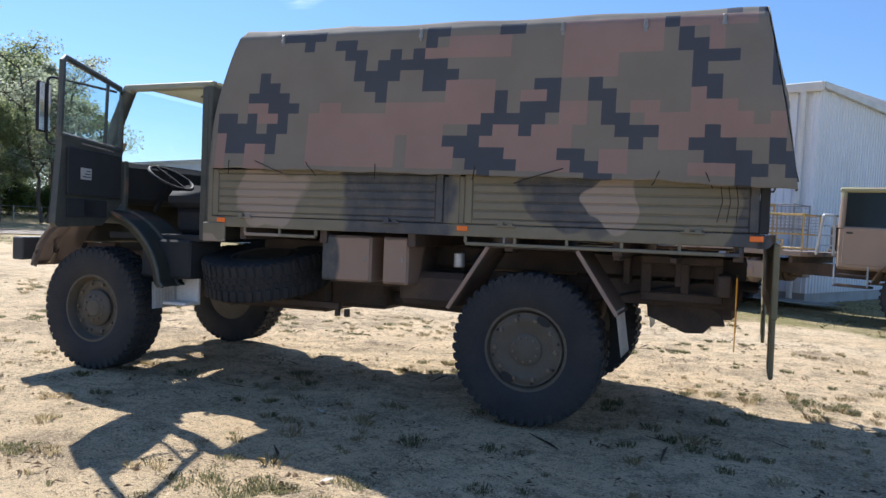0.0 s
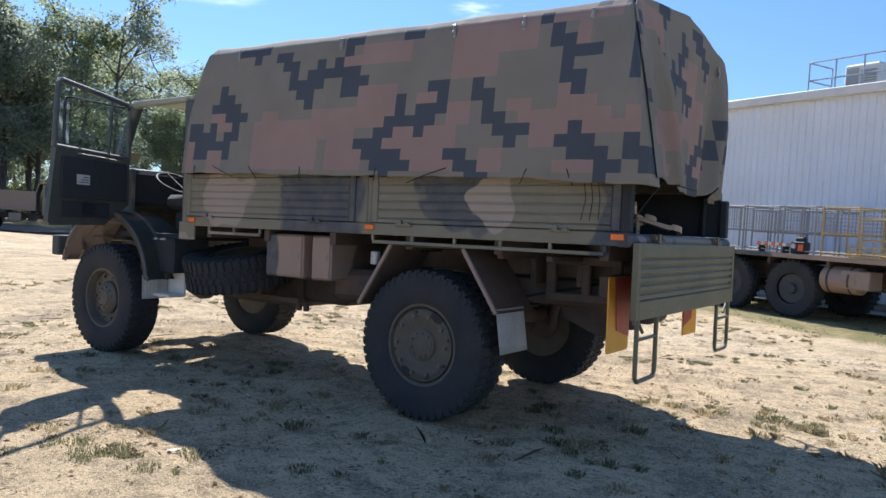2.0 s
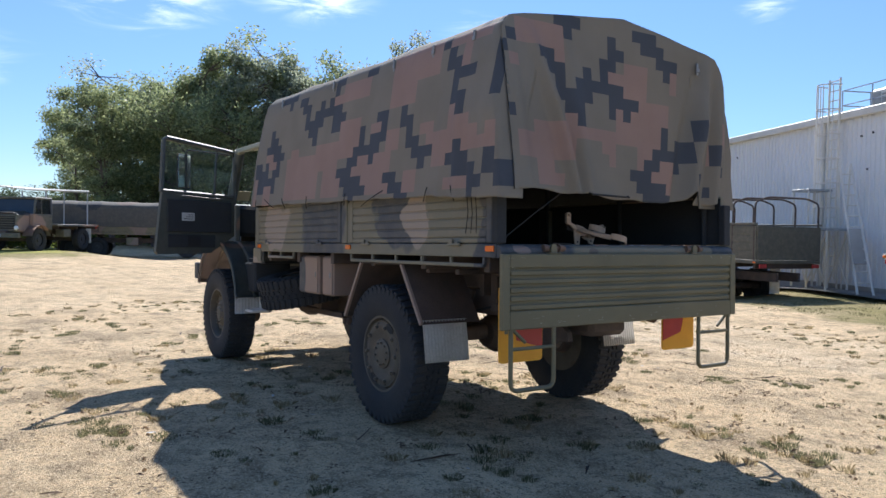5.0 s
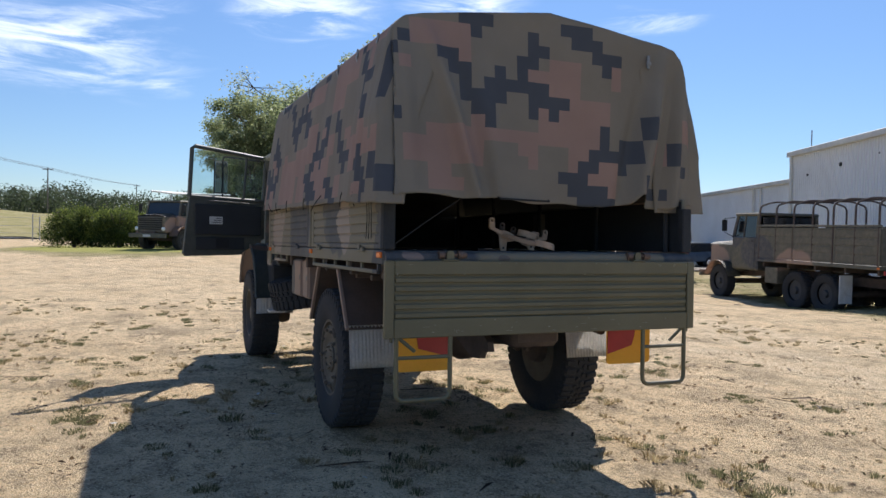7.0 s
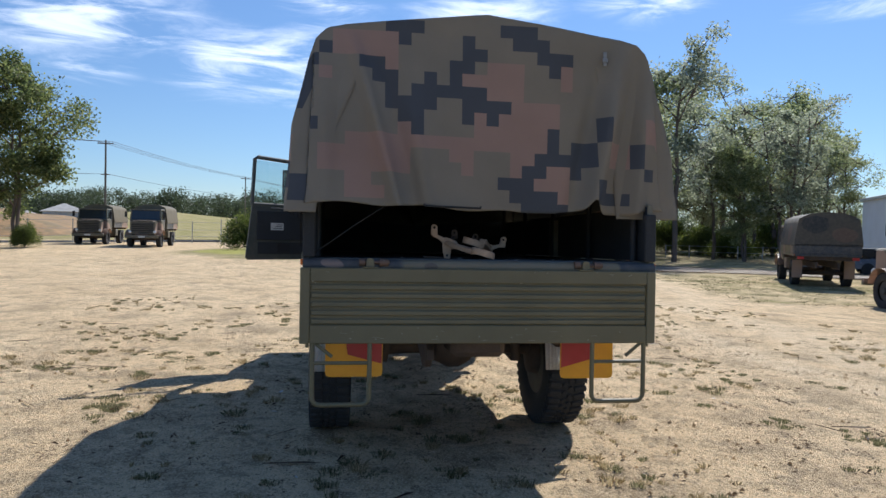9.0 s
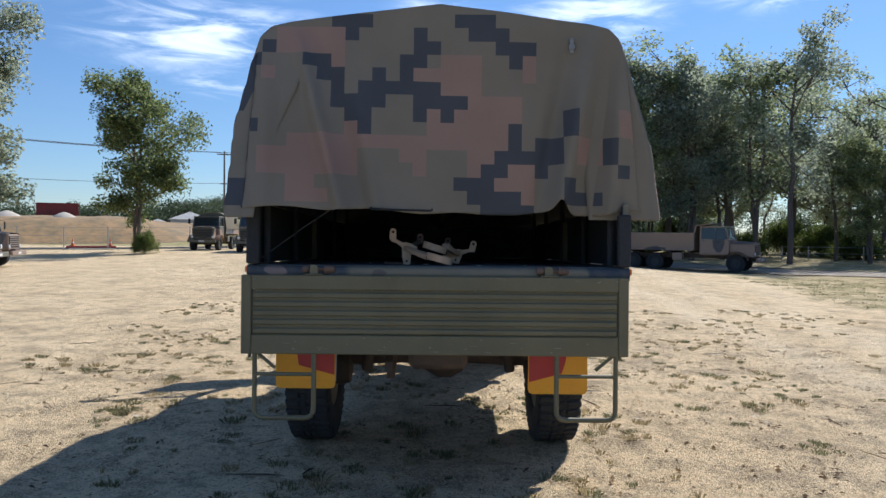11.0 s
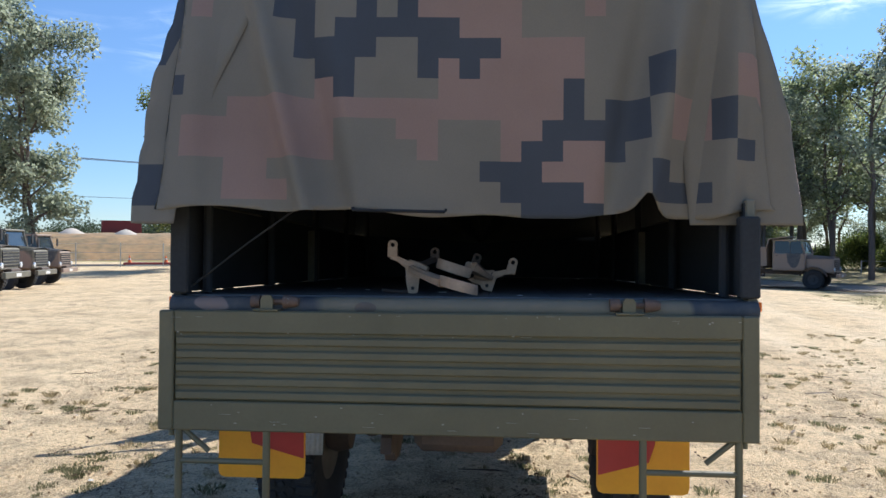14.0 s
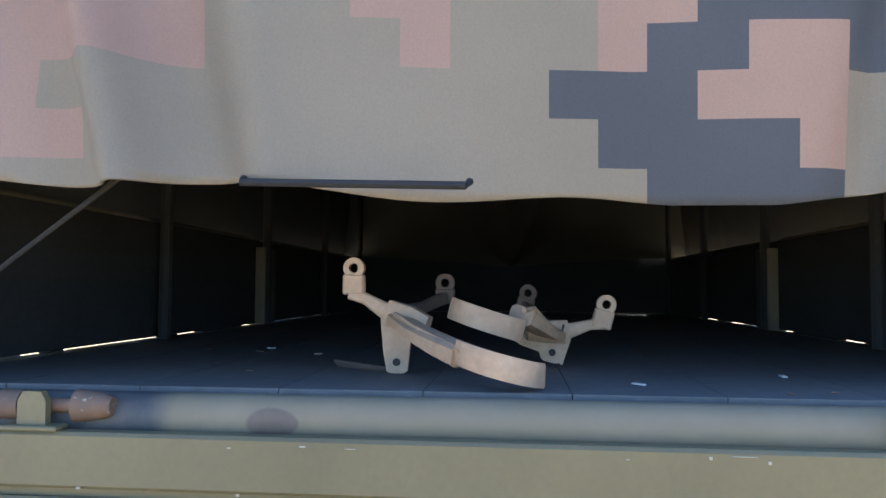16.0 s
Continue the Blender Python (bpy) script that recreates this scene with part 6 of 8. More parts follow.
    if body == "frame":
        for s in (-1, 1):
            bm = bmesh.new()
            tube(bm, [(c1 + 0.1, s * 0.6, dz), (c1 + 0.1, s * 0.6, ch + 0.35)], 0.04, 8)
            part("rack_post", bm, M_GALV, t)
        for k in range(5):
            bm = bmesh.new()
            tube(bm, [(c0 - 0.1, -0.6 + 0.3 * k, ch + 0.34 + 0.03 * k), (d1, -0.6 + 0.3 * k, ch + 0.52)], 0.045, 8)
            part("carried_pole", bm, M_TRIM, t, "pale pole carried on the rack")
        bm = bmesh.new()
        tube(bm, [(d1 - 0.2, -0.65, dz), (d1 - 0.2, -0.65, ch + 0.46), (d1 - 0.2, 0.65, ch + 0.46), (d1 - 0.2, 0.65, dz)], 0.04, 8)
        part("rack_post", bm, M_GALV, t)
    if body == "dump":
        bm = bmesh.new()
        bw2, hz = W, 0.95
        lo = [(d0, -bw2 + 0.12), (d1, -bw2 + 0.12), (d1, bw2 - 0.12), (d0, bw2 - 0.12)]
        hi = [(d0, -bw2), (d1 + 0.1, -bw2), (d1 + 0.1, bw2), (d0, bw2)]
        for i in range(4):
            j = (i + 1) % 4
            v = [bm.verts.new(p) for p in ((*lo[i], dz), (*lo[j], dz), (*hi[j], dz + hz), (*hi[i], dz + hz))]
            bm.faces.new(v)
        bmesh.ops.remove_doubles(bm, verts=bm.verts, dist=0.001)
        bmesh.ops.solidify(bm, geom=bm.faces[:], thickness=0.05)
        part("dump_body", bm, M_FAR[2], t, "camouflaged steel tipper body")
        for s in (-1, 1):
            part("top_rail", boxes(((d0, s * (W - 0.05), dz + hz - 0.08), (d1 + 0.1, s * (W + 0.03), dz + hz + 0.03)), b=0.01), M_FAR[2], t)
            part("rear_marker", boxes(((d1 - 0.35, s * (W - 0.02), dz + 0.45), (d1 - 0.1, s * (W + 0.025), dz + 0.9)), b=0.006), M_YELLOW if s > 0 else M_RED, t)
        bm = bmesh.new()
        v = [bm.verts.new(p) for p in ((d0 + 0.02, -W, dz + hz), (d0 + 0.02, W, dz + hz), (d0 - 0.1, W, dz + hz + 0.5), (d0 - 0.1, -W, dz + hz + 0.5))]
        bm.faces.new(v)
        v = [bm.verts.new(p) for p in ((d0 - 0.1, -W, dz + hz + 0.5), (d0 - 0.1, W, dz + hz + 0.5), (c0 + 0.9, W, dz + hz + 0.62), (c0 + 0.9, -W, dz + hz + 0.62))]
        bm.faces.new(v)
        bmesh.ops.remove_doubles(bm, verts=bm.verts, dist=0.001)
        bmesh.ops.solidify(bm, geom=bm.faces[:], thickness=0.05)
        part("cab_guard", bm, M_FAR[2], t)
    return t


flat = army_truck("flatbed_truck", "camouflaged flatbed truck parked beside the white shed", (-0.42, 18.95), -24.8, (-4.15, 0.35, 1.92), (-4.3, -2.68, 2.70), (-5.6, 1.9), (-2.05, 3.86, 1.36), R=0.62, paint=2, width=2.45, track=1.0)
for s in (-1, 1):
    bm = bmesh.new()
    lathe(bm, [(0.03, -0.42), (0.22, -0.41), (0.27, -0.36), (0.27, 0.36), (0.22, 0.41), (0.03, 0.42)], 28, pose(-0.70, s * 0.93, 0.90, 0, 90, 0))
    tank = part("fuel_tank", bm, M_BOX, flat, "round dusty brown fuel tank", smooth=True)
    for dx in (-0.22, 0.22):
        b2 = bmesh.new()
        lathe(b2, [(0.272, -0.025), (0.279, -0.02), (0.279, 0.02), (0.272, 0.025)], 28, pose(-0.70 + dx, s * 0.93, 0.90, 0, 90, 0), caps=False)
        part("tank_strap", b2, M_UNDER, tank)
    part("tool_locker", boxes(((2.62, s * 1.18, 0.72), (3.50, s * 0.70, 1.22)), b=0.03), M_FAR[2], flat)
    part("cab_step", boxes(((-3.34, s * 1.16, 0.72), (-2.68, s * 0.86, 0.77)), ((-3.30, s * 1.14, 0.94), (-2.72, s * 0.92, 0.98))), M_UNDER, flat)
    for x in (-3.32, -2.70):
        b2 = bmesh.new()
        tube(b2, [(x, s * 1.15, 0.74), (x + 0.03, s * 1.10, 1.15)], 0.018, 6)
        part("step_hanger", b2, M_GALV, flat)
# rack with stowed gear between the cab and the deck
part("rack_box", boxes(((-2.58, -0.6, 1.40), (-2.36, 0.6, 1.95)), b=0.05), M_BLACK, flat)
for y in (-1.0, 1.0):
    bm = bmesh.new()
    tube(bm, arc([(-2.60, y, 1.32), (-2.58, y, 2.14), (-2.36, y, 2.14), (-2.27, y, 1.32)], 0.05), 0.028, 8)
    for k in range(3):
        tube(bm, [(-2.59, y, 1.52 + 0.2 * k), (-2.31, y, 1.52 + 0.2 * k)], 0.014, 6)
    part("headboard_stay", bm, M_GALV, flat, smooth=True)
for z in (1.42, 2.14):
    bm = bmesh.new()
    tube(bm, [(-2.47, -1.0, z), (-2.47, 1.0, z)], 0.024, 8)
    part("rack_bar", bm, M_GALV, flat)


M_CAGE = surface("dull_cage_steel", (0.30, 0.30, 0.30), (0.20, 0.19, 0.18), rough=0.6, metal=0.3, scale=8)


def mesh_cage(at, size, mat, label):
    """An open stillage of angle iron with wire-mesh sides."""
    c = thing("stillage_cage", label, "cage", at, "cages on the flatbed")
    L, W, H = size
    for x in (0, L):
        for y in (0, W):
            part("post", boxes(((x - 0.016, y - 0.016, 0), (x + 0.016, y + 0.016, H))), mat, c)
    for z in (0.06, H * 0.45, H - 0.03):
        for y in (0, W):
            part("rail", boxes(((0, y - 0.013, z - 0.015), (L, y + 0.013, z + 0.015))), mat, c)
        for x in (0, L):
            part("rail", boxes(((x - 0.013, 0, z - 0.015), (x + 0.013, W, z + 0.015))), mat, c)
    for y in (0, W):
        bm = bmesh.new()
        for k in range(1, 10):
            box(bm, (L * k / 10 - 0.004, y - 0.004, H * 0.45), (L * k / 10 + 0.004, y + 0.004, H), 0.001)
        for k in range(1, 7):
            z = H * 0.45 + H * 0.55 * k / 7
            box(bm, (0, y - 0.0045, z - 0.004), (L, y + 0.0045, z + 0.004), 0.001)
        tagged(part("wire_mesh", bm, M_CAGE, c), kind="stuff")


DECK = flat.matrix_basis
M_STILL_ORANGE = surface("orange_paint", (0.62, 0.12, 0.025), (0.50, 0.09, 0.02), rough=0.5, scale=9)
YEL, GRY = "small yellow steel frame on the flatbed", "grey steel mesh cage on the flatbed"
for x, y, L, H, mt, lab in ((2.45, 0.25, 0.65, 1.02, M_CAGE, GRY), (1.66, 0.25, 0.68, 1.02, M_CAGE, GRY), (0.76, 0.25, 0.83, 1.02, M_CAGE, GRY), (-0.10, 0.25, 0.75, 1.03, M_CAGE, GRY), (-1.02, 0.25, 0.76, 1.02, M_YELLOWSTEEL, YEL),
                            (-2.02, 0.25, 0.92, 0.80, M_YELLOWSTEEL, YEL), (-1.30, -1.0, 0.95, 1.06, M_CAGE, GRY), (0.25, -1.0, 0.85, 1.0, M_CAGE, GRY), (1.55, -1.0, 0.85, 1.0, M_CAGE, GRY)):
    mesh_cage(DECK @ pose(x, y, 1.362), (L, 0.86, H), mt, lab)
tray = thing("steel_tray", "low yellow steel tray on the flatbed's edge", "tray", DECK @ pose(-1.66, 1.13, 1.362))
part("bottom", boxes(((0, 0, 0), (0.76, 0.07, 0.03))), M_YELLOWSTEEL, tray)
for z in (0.10, 0.20):
    part("side_rail", boxes(((0, 0.05, z), (0.76, 0.07, z + 0.03))), M_YELLOWSTEEL, tray)
for x in (0.0, 0.25, 0.50, 0.73):
    part("upright", boxes(((x, 0.045, 0.02), (x + 0.03, 0.075, 0.24))), M_YELLOWSTEEL, tray)
engine = thing("small_engine", "black small engine with orange guards on the flatbed's edge", "engine", DECK @ pose(0.10, 1.02, 1.362))
part("block", boxes(((0, -0.1, 0), (0.34, 0.12, 0.26)), ((0.05, -0.06, 0.24), (0.26, 0.08, 0.36)), b=0.03), M_BLACK, engine)
part("guard", boxes(((0.02, 0.125, 0.06), (0.14, 0.14, 0.20)), b=0.01), M_STILL_ORANGE, engine)
bm = bmesh.new()
lathe(bm, [(0.02, 0), (0.055, 0.004), (0.055, 0.03), (0.02, 0.034)], 16, pose(0.24, 0.12, 0.16, -90, 0, 0))
part("starter", bm, M_ALLOY, engine, smooth=True)
ramp = thing("loading_ramp", "orange and white striped folded ramp on the flatbed", "ramp", DECK @ pose(0.52, 1.02, 1.362))
for k in range(8):
    part("stripe", boxes(((0.09 * k, -0.08, 0.14), (0.09 * k + 0.088, 0.14, 0.22)), b=0.008), M_STILL_ORANGE if k % 2 else M_WHITE, ramp)
for x in (0.04, 0.64):
    part("foot", boxes(((x, -0.06, 0.0), (x + 0.05, 0.12, 0.142))), M_BLACK, ramp)

army_truck("troop_truck", "camouflaged six-wheel truck with bare canopy hoops, parked by the shed", (-13.5, 23.0), 170, (-1.95, 2.0, 3.25), (-1.3, 0.1, 2.85), (-2.95, 1.95), (0.25, 5.3, 1.42), R=0.56, paint=0, body="hoops", width=2.45)
army_truck("canvas_truck", "dark canvas-covered army truck seen from behind, on the grass verge", (-25.3, 26.6), 155, (-3.0, 1.0), (-3.1, -1.7, 2.6), (-4.0, 1.9), (-1.55, 2.6, 1.38), paint=1, body="canvas", width=2.5)
army_truck("tipper_truck", "camouflaged six-wheel tipper truck parked under gum trees", (-42.0, 21.3), 58, (-3.3, 1.5, 2.9), (-2.9, -1.2, 2.75), (-4.3, 1.85), (-0.9, 4.3, 1.35), paint=2, body="dump", width=2.45)
army_truck("canvas_truck", "long dark canvas-covered cargo truck parked by the trees", (-40.6, 10.6), 74, (-3.0, 1.6, 2.9), (-3.1, -1.7, 2.6), (-3.75, 1.8), (-1.5, 4.6, 1.35), paint=1, body="canvas", width=2.45)
army_truck("utility_truck", "olive army truck carrying poles on its rack, on the lawn", (-38.0, 6.2), -38, (-2.4, 1.2), (-2.6, -1.2, 2.55), (-3.5, 1.85), (-1.0, 2.6, 1.3), paint=0, body="frame", width=2.3)
for ax, ay in ((-58.0, -13.2), (-54.0, -8.3)):
    army_truck("canvas_truck", "olive canvas-covered army truck facing the yard, near the fence", (ax, ay), 1, (-2.6, 1.2), (-2.6, -1.25, 2.75), (-3.5, 1.95), (-1.1, 2.9, 1.4), paint=0, body="canvas", group="canvas trucks by the fence", width=2.4)
army_truck("cab_truck", "dark army truck with bare tray, parked at the yard's edge", (-33.2, -19.6), 103, (-2.4, 1.2), (-2.6, -1.25, 2.6), (-3.5, 1.85), (-1.05, 2.6, 1.3), paint=1, body="sides", group="trucks at the yard edge", width=2.3)
army_truck("cab_truck", "camouflaged army truck with bare tray, parked at the yard's edge", (-26.6, -16.6), 103, (-2.4, 1.2), (-2.6, -1.25, 2.6), (-3.5, 1.85), (-1.05, 2.6, 1.3), paint=0, body="sides", group="trucks at the yard edge", width=2.3)
army_truck("cab_truck", "camouflaged army truck with bare tray, parked at the yard's edge", (-21.2, -14.2), 103, (-2.4, 1.2), (-2.6, -1.25, 2.6), (-3.5, 1.85), (-1.05, 2.6, 1.3), paint=0, body="sides", group="trucks at the yard edge", width=2.3)


# ---- trees ----
def leaf_material(name, a, b, c):
    m, n, l, p = nodes_of(name)
    geo = n.new("ShaderNodeNewGeometry")
    r = n.new("ShaderNodeValToRGB")
    r.color_ramp.elements[0].color, r.color_ramp.elements[1].color = rgba(a), rgba(b)
    e = r.color_ramp.elements.new(0.55)
    e.color = rgba(c)
    l.new(geo.outputs["Random Per Island"], r.inputs["Fac"])
    l.new(r.outputs["Color"], p.inputs["Base Color"])
    p.inputs["Roughness"].default_value = 0.55
    tr = n.new("ShaderNodeBsdfTranslucent")
    mx = n.new("ShaderNodeMixShader")
    mx.inputs["Fac"].default_value = 0.65
    l.new(r.outputs["Color"], tr.inputs["Color"])
    l.new(p.outputs["BSDF"], mx.inputs[1])
    l.new(tr.outputs["BSDF"], mx.inputs[2])
    l.new(mx.outputs["Shader"], n["Material Output"].inputs["Surface"])
    return m


M_LEAF = leaf_material("gum_leaves", (0.16, 0.20, 0.10), (0.42, 0.45, 0.22), (0.28, 0.32, 0.155))
M_LEAF_GREY = leaf_material("grey_gum_leaves", (0.22, 0.25, 0.175), (0.44, 0.47, 0.34), (0.32, 0.355, 0.25))
M_LEAF_DARK = leaf_material("dark_gum_leaves", (0.08, 0.11, 0.04), (0.30, 0.32, 0.12), (0.16, 0.20, 0.07))
M_SHRUB = leaf_material("shrub_leaves", (0.04, 0.062, 0.018), (0.22, 0.25, 0.05), (0.11, 0.145, 0.032))
M_FARLEAF = leaf_material("far_leaves", (0.03, 0.045, 0.025), (0.075, 0.095, 0.045), (0.05, 0.066, 0.032))
M_BARK = surface("gum_bark", (0.16, 0.125, 0.10), (0.07, 0.055, 0.048), rough=0.9, scale=3.0, amount=1.0, fine=18, bump=0.5, bump_scale=12)


def leaf_cloud(co, faces, centre, spread, count, size, rng, droop=0.5):
    """Small hanging leaves round a twig's end."""
    for _ in range(count):
        d = Vector([min(max(rng.gauss(0, q), -1.5), 1.5) for q in (1, 1, 0.75)])
        p = Vector(centre) + d * spread * 0.45
        a = Vector((rng.gauss(0, 1), rng.gauss(0, 1), rng.gauss(-droop, 0.6))).normalized()
        b = a.cross(Vector((rng.gauss(0, 1), rng.gauss(0, 1), rng.gauss(0, 1)))).normalized()
        L, w = size * rng.uniform(0.7, 1.4), size * rng.uniform(0.22, 0.42)
        k = len(co)
        co += [p - b * w * 0.3, p + a * L * 0.5 - b * w, p + a * L, p + a * L * 0.5 + b * w]
        faces.append((k, k + 1, k + 2, k + 3))


def gum_template(seed, stems, spread, density, leaf, first=0.35):
    """A gum tree of unit height: bark mesh and leaf mesh."""
    rng = random.Random(seed)
    bm = bmesh.new()
    co, faces = [], []
    for s in range(stems):
        lean = Vector((rng.uniform(-1, 1), rng.uniform(-1, 1), 0)) * (0.09 if stems > 1 else 0.03)
        base = lean * 0.25
        pts = [Vector((base.x, base.y, -0.02))]
        top = rng.uniform(0.86, 0.97)
        for k in range(1, 8):
            f = k / 7
            pts.append(Vector((base.x + lean.x * 1.6 * f + rng.uniform(-0.012, 0.012), base.y + lean.y * 1.6 * f + rng.uniform(-0.012, 0.012), top * f)))
        tube(bm, pts, 0.011 if stems > 1 else 0.014, 8, taper=0.003)
        nb = rng.randint(9, 12)
        for b in range(nb):
            f = first + (1 - first) * (b + rng.random() * 0.6) / nb
            i = min(int(f * 7), 6)
            o = pts[i].lerp(pts[i + 1], f * 7 - i)
            ang = rng.uniform(0, 2 * math.pi)
            ln = spread * (0.55 + 0.6 * rng.random()) * (1.15 - 0.7 * abs(f - 0.55))
            d = Vector((math.cos(ang), math.sin(ang), rng.uniform(0.45, 1.1))).normalized()
            e1 = o + d * ln * 0.5
            e2 = e1 + (d + Vector((0, 0, rng.uniform(-0.2, 0.35)))).normalized() * ln * 0.5
            tube(bm, [o, e1, e2], 0.005, 5, taper=0.0015)
            for q in range(4):
                c = e1.lerp(e2, rng.uniform(0.1, 1.1)) + Vector((rng.gauss(0, 1), rng.gauss(0, 1), rng.gauss(0, 0.7))) * ln * 0.28
                tube(bm, [e1.lerp(e2, 0.3), c], 0.0035, 4, taper=0.0012)
                leaf_cloud(co, faces, c, ln * rng.uniform(0.30, 0.50), int(density * rng.uniform(0.6, 1.3)), leaf, rng)
    bark = mesh_of("trunk", bm, M_BARK, smooth=True)
    me = bpy.data.meshes.new("crown")
    me.from_pydata(co, [], faces)
    return bark, me


def plant(templates, k, name, label, x, y, h, rz, leaf_mat, wide=1.0, group=""):
    bark, crown = templates[k % len(templates)]
    t = thing(name, label, "tree", Matrix.LocRotScale((x, y, ground_z(x, y) - 0.05), Euler((0, 0, radians(rz))), (h * wide, h * wide, h)), group)
    a = new("trunk", bark)
    a.parent = t
    key = (k % len(templates), leaf_mat.name)
    if key not in CROWNS:
        me = crown.copy()
        me.materials.append(leaf_mat)
        CROWNS[key] = me
    b = new("crown", CROWNS[key])
    b.parent = t
    return t


CROWNS = {}
GUMS = [gum_template(11, 1, 0.25, 150, 0.016, 0.30), gum_template(12, 2, 0.20, 100, 0.016, 0.30), gum_template(13, 3, 0.19, 80, 0.016, 0.28), gum_template(14, 2, 0.24, 360, 0.016, 0.22), gum_template(15, 1, 0.22, 150, 0.016, 0.38)]
BELT = [(52.2, 66, 10.0), (53.6, 70, 11.0), (55.5, 63, 13.5), (58.2, 63, 10.5), (60.4, 66, 13.0), (63.0, 60, 20.5), (65.3, 62, 20.5), (67.5, 65, 18.0), (69.5, 61, 17.5), (71.5, 66, 18.5),
        (73.5, 62, 17.0), (75.5, 60, 16.0), (77.5, 64, 17.0), (79.5, 66, 15.0), (82.0, 63, 13.5), (84.5, 68, 10.5)]
rng = random.Random(5)
for i, (al, d, h) in enumerate(BELT):
    a = radians(al)
    full = 75 < al < 83
    plant(GUMS, 3 if full else i, "gum_tree", "tall grey-green gum tree in the belt beyond the yard", 4 - d * math.sin(a), 4 + d * math.cos(a), h * (0.78 if 59 < al < 68 else 0.88), rng.uniform(0, 360), M_LEAF if full or i % 3 == 0 else M_LEAF_GREY, rng.uniform(0.95, 1.2), "gum tree belt")
for i in range(22):
    a = radians(53.5 + 31 * (i + rng.random()) / 22)
    d = rng.uniform(74, 92)
    plant(GUMS, i * 2 + 1, "gum_tree", "gum tree in the back of the belt", 4 - d * math.sin(a), 4 + d * math.cos(a), rng.uniform(11, 16.5), rng.uniform(0, 360), M_LEAF if i % 2 else M_LEAF_GREY, rng.uniform(1.0, 1.35), "gum tree belt")
plant(GUMS, 3, "gum_tree", "dark gum tree with forked trunk beside the road", 4.5 - 60 * math.sin(radians(112.9)), 6.6 + 60 * math.cos(radians(112.9)), 13.1, 40, M_LEAF_DARK, 1.08)
plant(GUMS, 3, "gum_tree", "dense dusty gum tree behind the parked trucks", 4.5 - 56 * math.sin(radians(122.6)), 6.6 + 56 * math.cos(radians(122.6)), 16.0, 200, M_LEAF_GREY, 0.95)
plant(GUMS, 0, "gum_tree", "gum tree behind the parked trucks", 4.5 - 60 * math.sin(radians(128)), 6.6 + 60 * math.cos(radians(128)), 16, 100, M_LEAF, 1.1)


def shrub_mesh(seed):
    r = random.Random(seed)
    co, faces = [], []
    for _ in range(120):
        a, e = r.uniform(0, 2 * math.pi), math.asin(r.random() ** 0.8)
        rad = r.uniform(0.62, 0.90)
        ox, oy, k = ((0, 0, 1.0), (0.35, 0.2, 0.8), (-0.3, 0.3, 0.72), (0.0, -0.4, 0.75))[_ % 4]
        rad *= 0.75 * k
        c = (ox + rad * math.cos(a) * math.cos(e), oy + rad * math.sin(a) * math.cos(e), 0.14 + rad * math.sin(e) * 1.15)
        leaf_cloud(co, faces, c, 0.26, 140, 0.044, r, 0.0)
    me = bpy.data.meshes.new("crown")
    me.from_pydata(co, [], faces)
    me.materials.append(M_SHRUB)
    bm = bmesh.new()
    for _ in range(9):
        a = r.uniform(0, 2 * math.pi)
        tube(bm, [(0, 0, -0.05), (0.2 * math.cos(a), 0.2 * math.sin(a), 0.4), (0.5 * math.cos(a), 0.5 * math.sin(a), 0.75)], 0.02, 5, taper=0.006)
    return mesh_of("stem", bm, M_BARK), me


SHRUBS = [shrub_mesh(21), shrub_mesh(22)]


def shrub(x, y, h, w, k, label):
    t = thing("shrub", label, "shrub", Matrix.LocRotScale((x, y, ground_z(x, y) - 0.05), Euler((0, 0, k * 1.3)), (w, w, h)), "shrubs on the lawn")
    for name, me in zip(("stem", "crown"), SHRUBS[k % 2]):
        o = new(name, me)
        o.parent = t


for k, (al, d, h, w) in enumerate(((94.9, 50, 4.0, 2.0), (93.3, 51, 3.7, 2.0), (92.0, 49, 3.9, 2.0), (90.5, 52, 3.8, 2.2), (88.8, 50, 4.0, 2.3), (87.0, 53, 3.9, 2.3), (85.0, 55, 3.8, 2.3))):
    shrub(4 - d * math.sin(radians(al)), 4 + d * math.cos(radians(al)), 0.74 * h, w, k, "dense bright green rounded shrub on the lawn")
shrub(4.5 - 57 * math.sin(radians(112.5)), 6.6 + 57 * math.cos(radians(112.5)), 1.9, 1.1, 1, "small green shrub at a tree's foot")
for k in range(14):
    a = radians(52 + 2.4 * k)
    shrub(4 - (70 + 4 * (k % 3)) * math.sin(a), 4 + (70 + 4 * (k % 3)) * math.cos(a), 2.6 + 0.7 * (k % 3), 2.6, k, "grey-green undergrowth under the gum trees")


def far_woods():
    r = random.Random(77)
    co, faces = [], []
    for k in range(215):
        al = radians(r.uniform(28, 140))
        d = r.uniform(190, 330)
        x, y = 4 - d * math.sin(al), 4 + d * math.cos(al)
        h = r.uniform(8, 14) * d / 250
        for _ in range(16):
            c = (x + r.gauss(0, 3.2), y + r.gauss(0, 3.2), ground_z(x, y) + h * (0.02 + 0.62 * r.random() ** 1.3))
            leaf_cloud(co, faces, c, 3.0, 110, 0.52, r, 0.0)
    me = bpy.data.meshes.new("far_woods")
    me.from_pydata(co, [], faces)
    me.materials.append(M_FARLEAF)
    tagged(new("far_woods", me), "distant dark green line of trees on the horizon", "woods", kind="stuff")


far_woods()

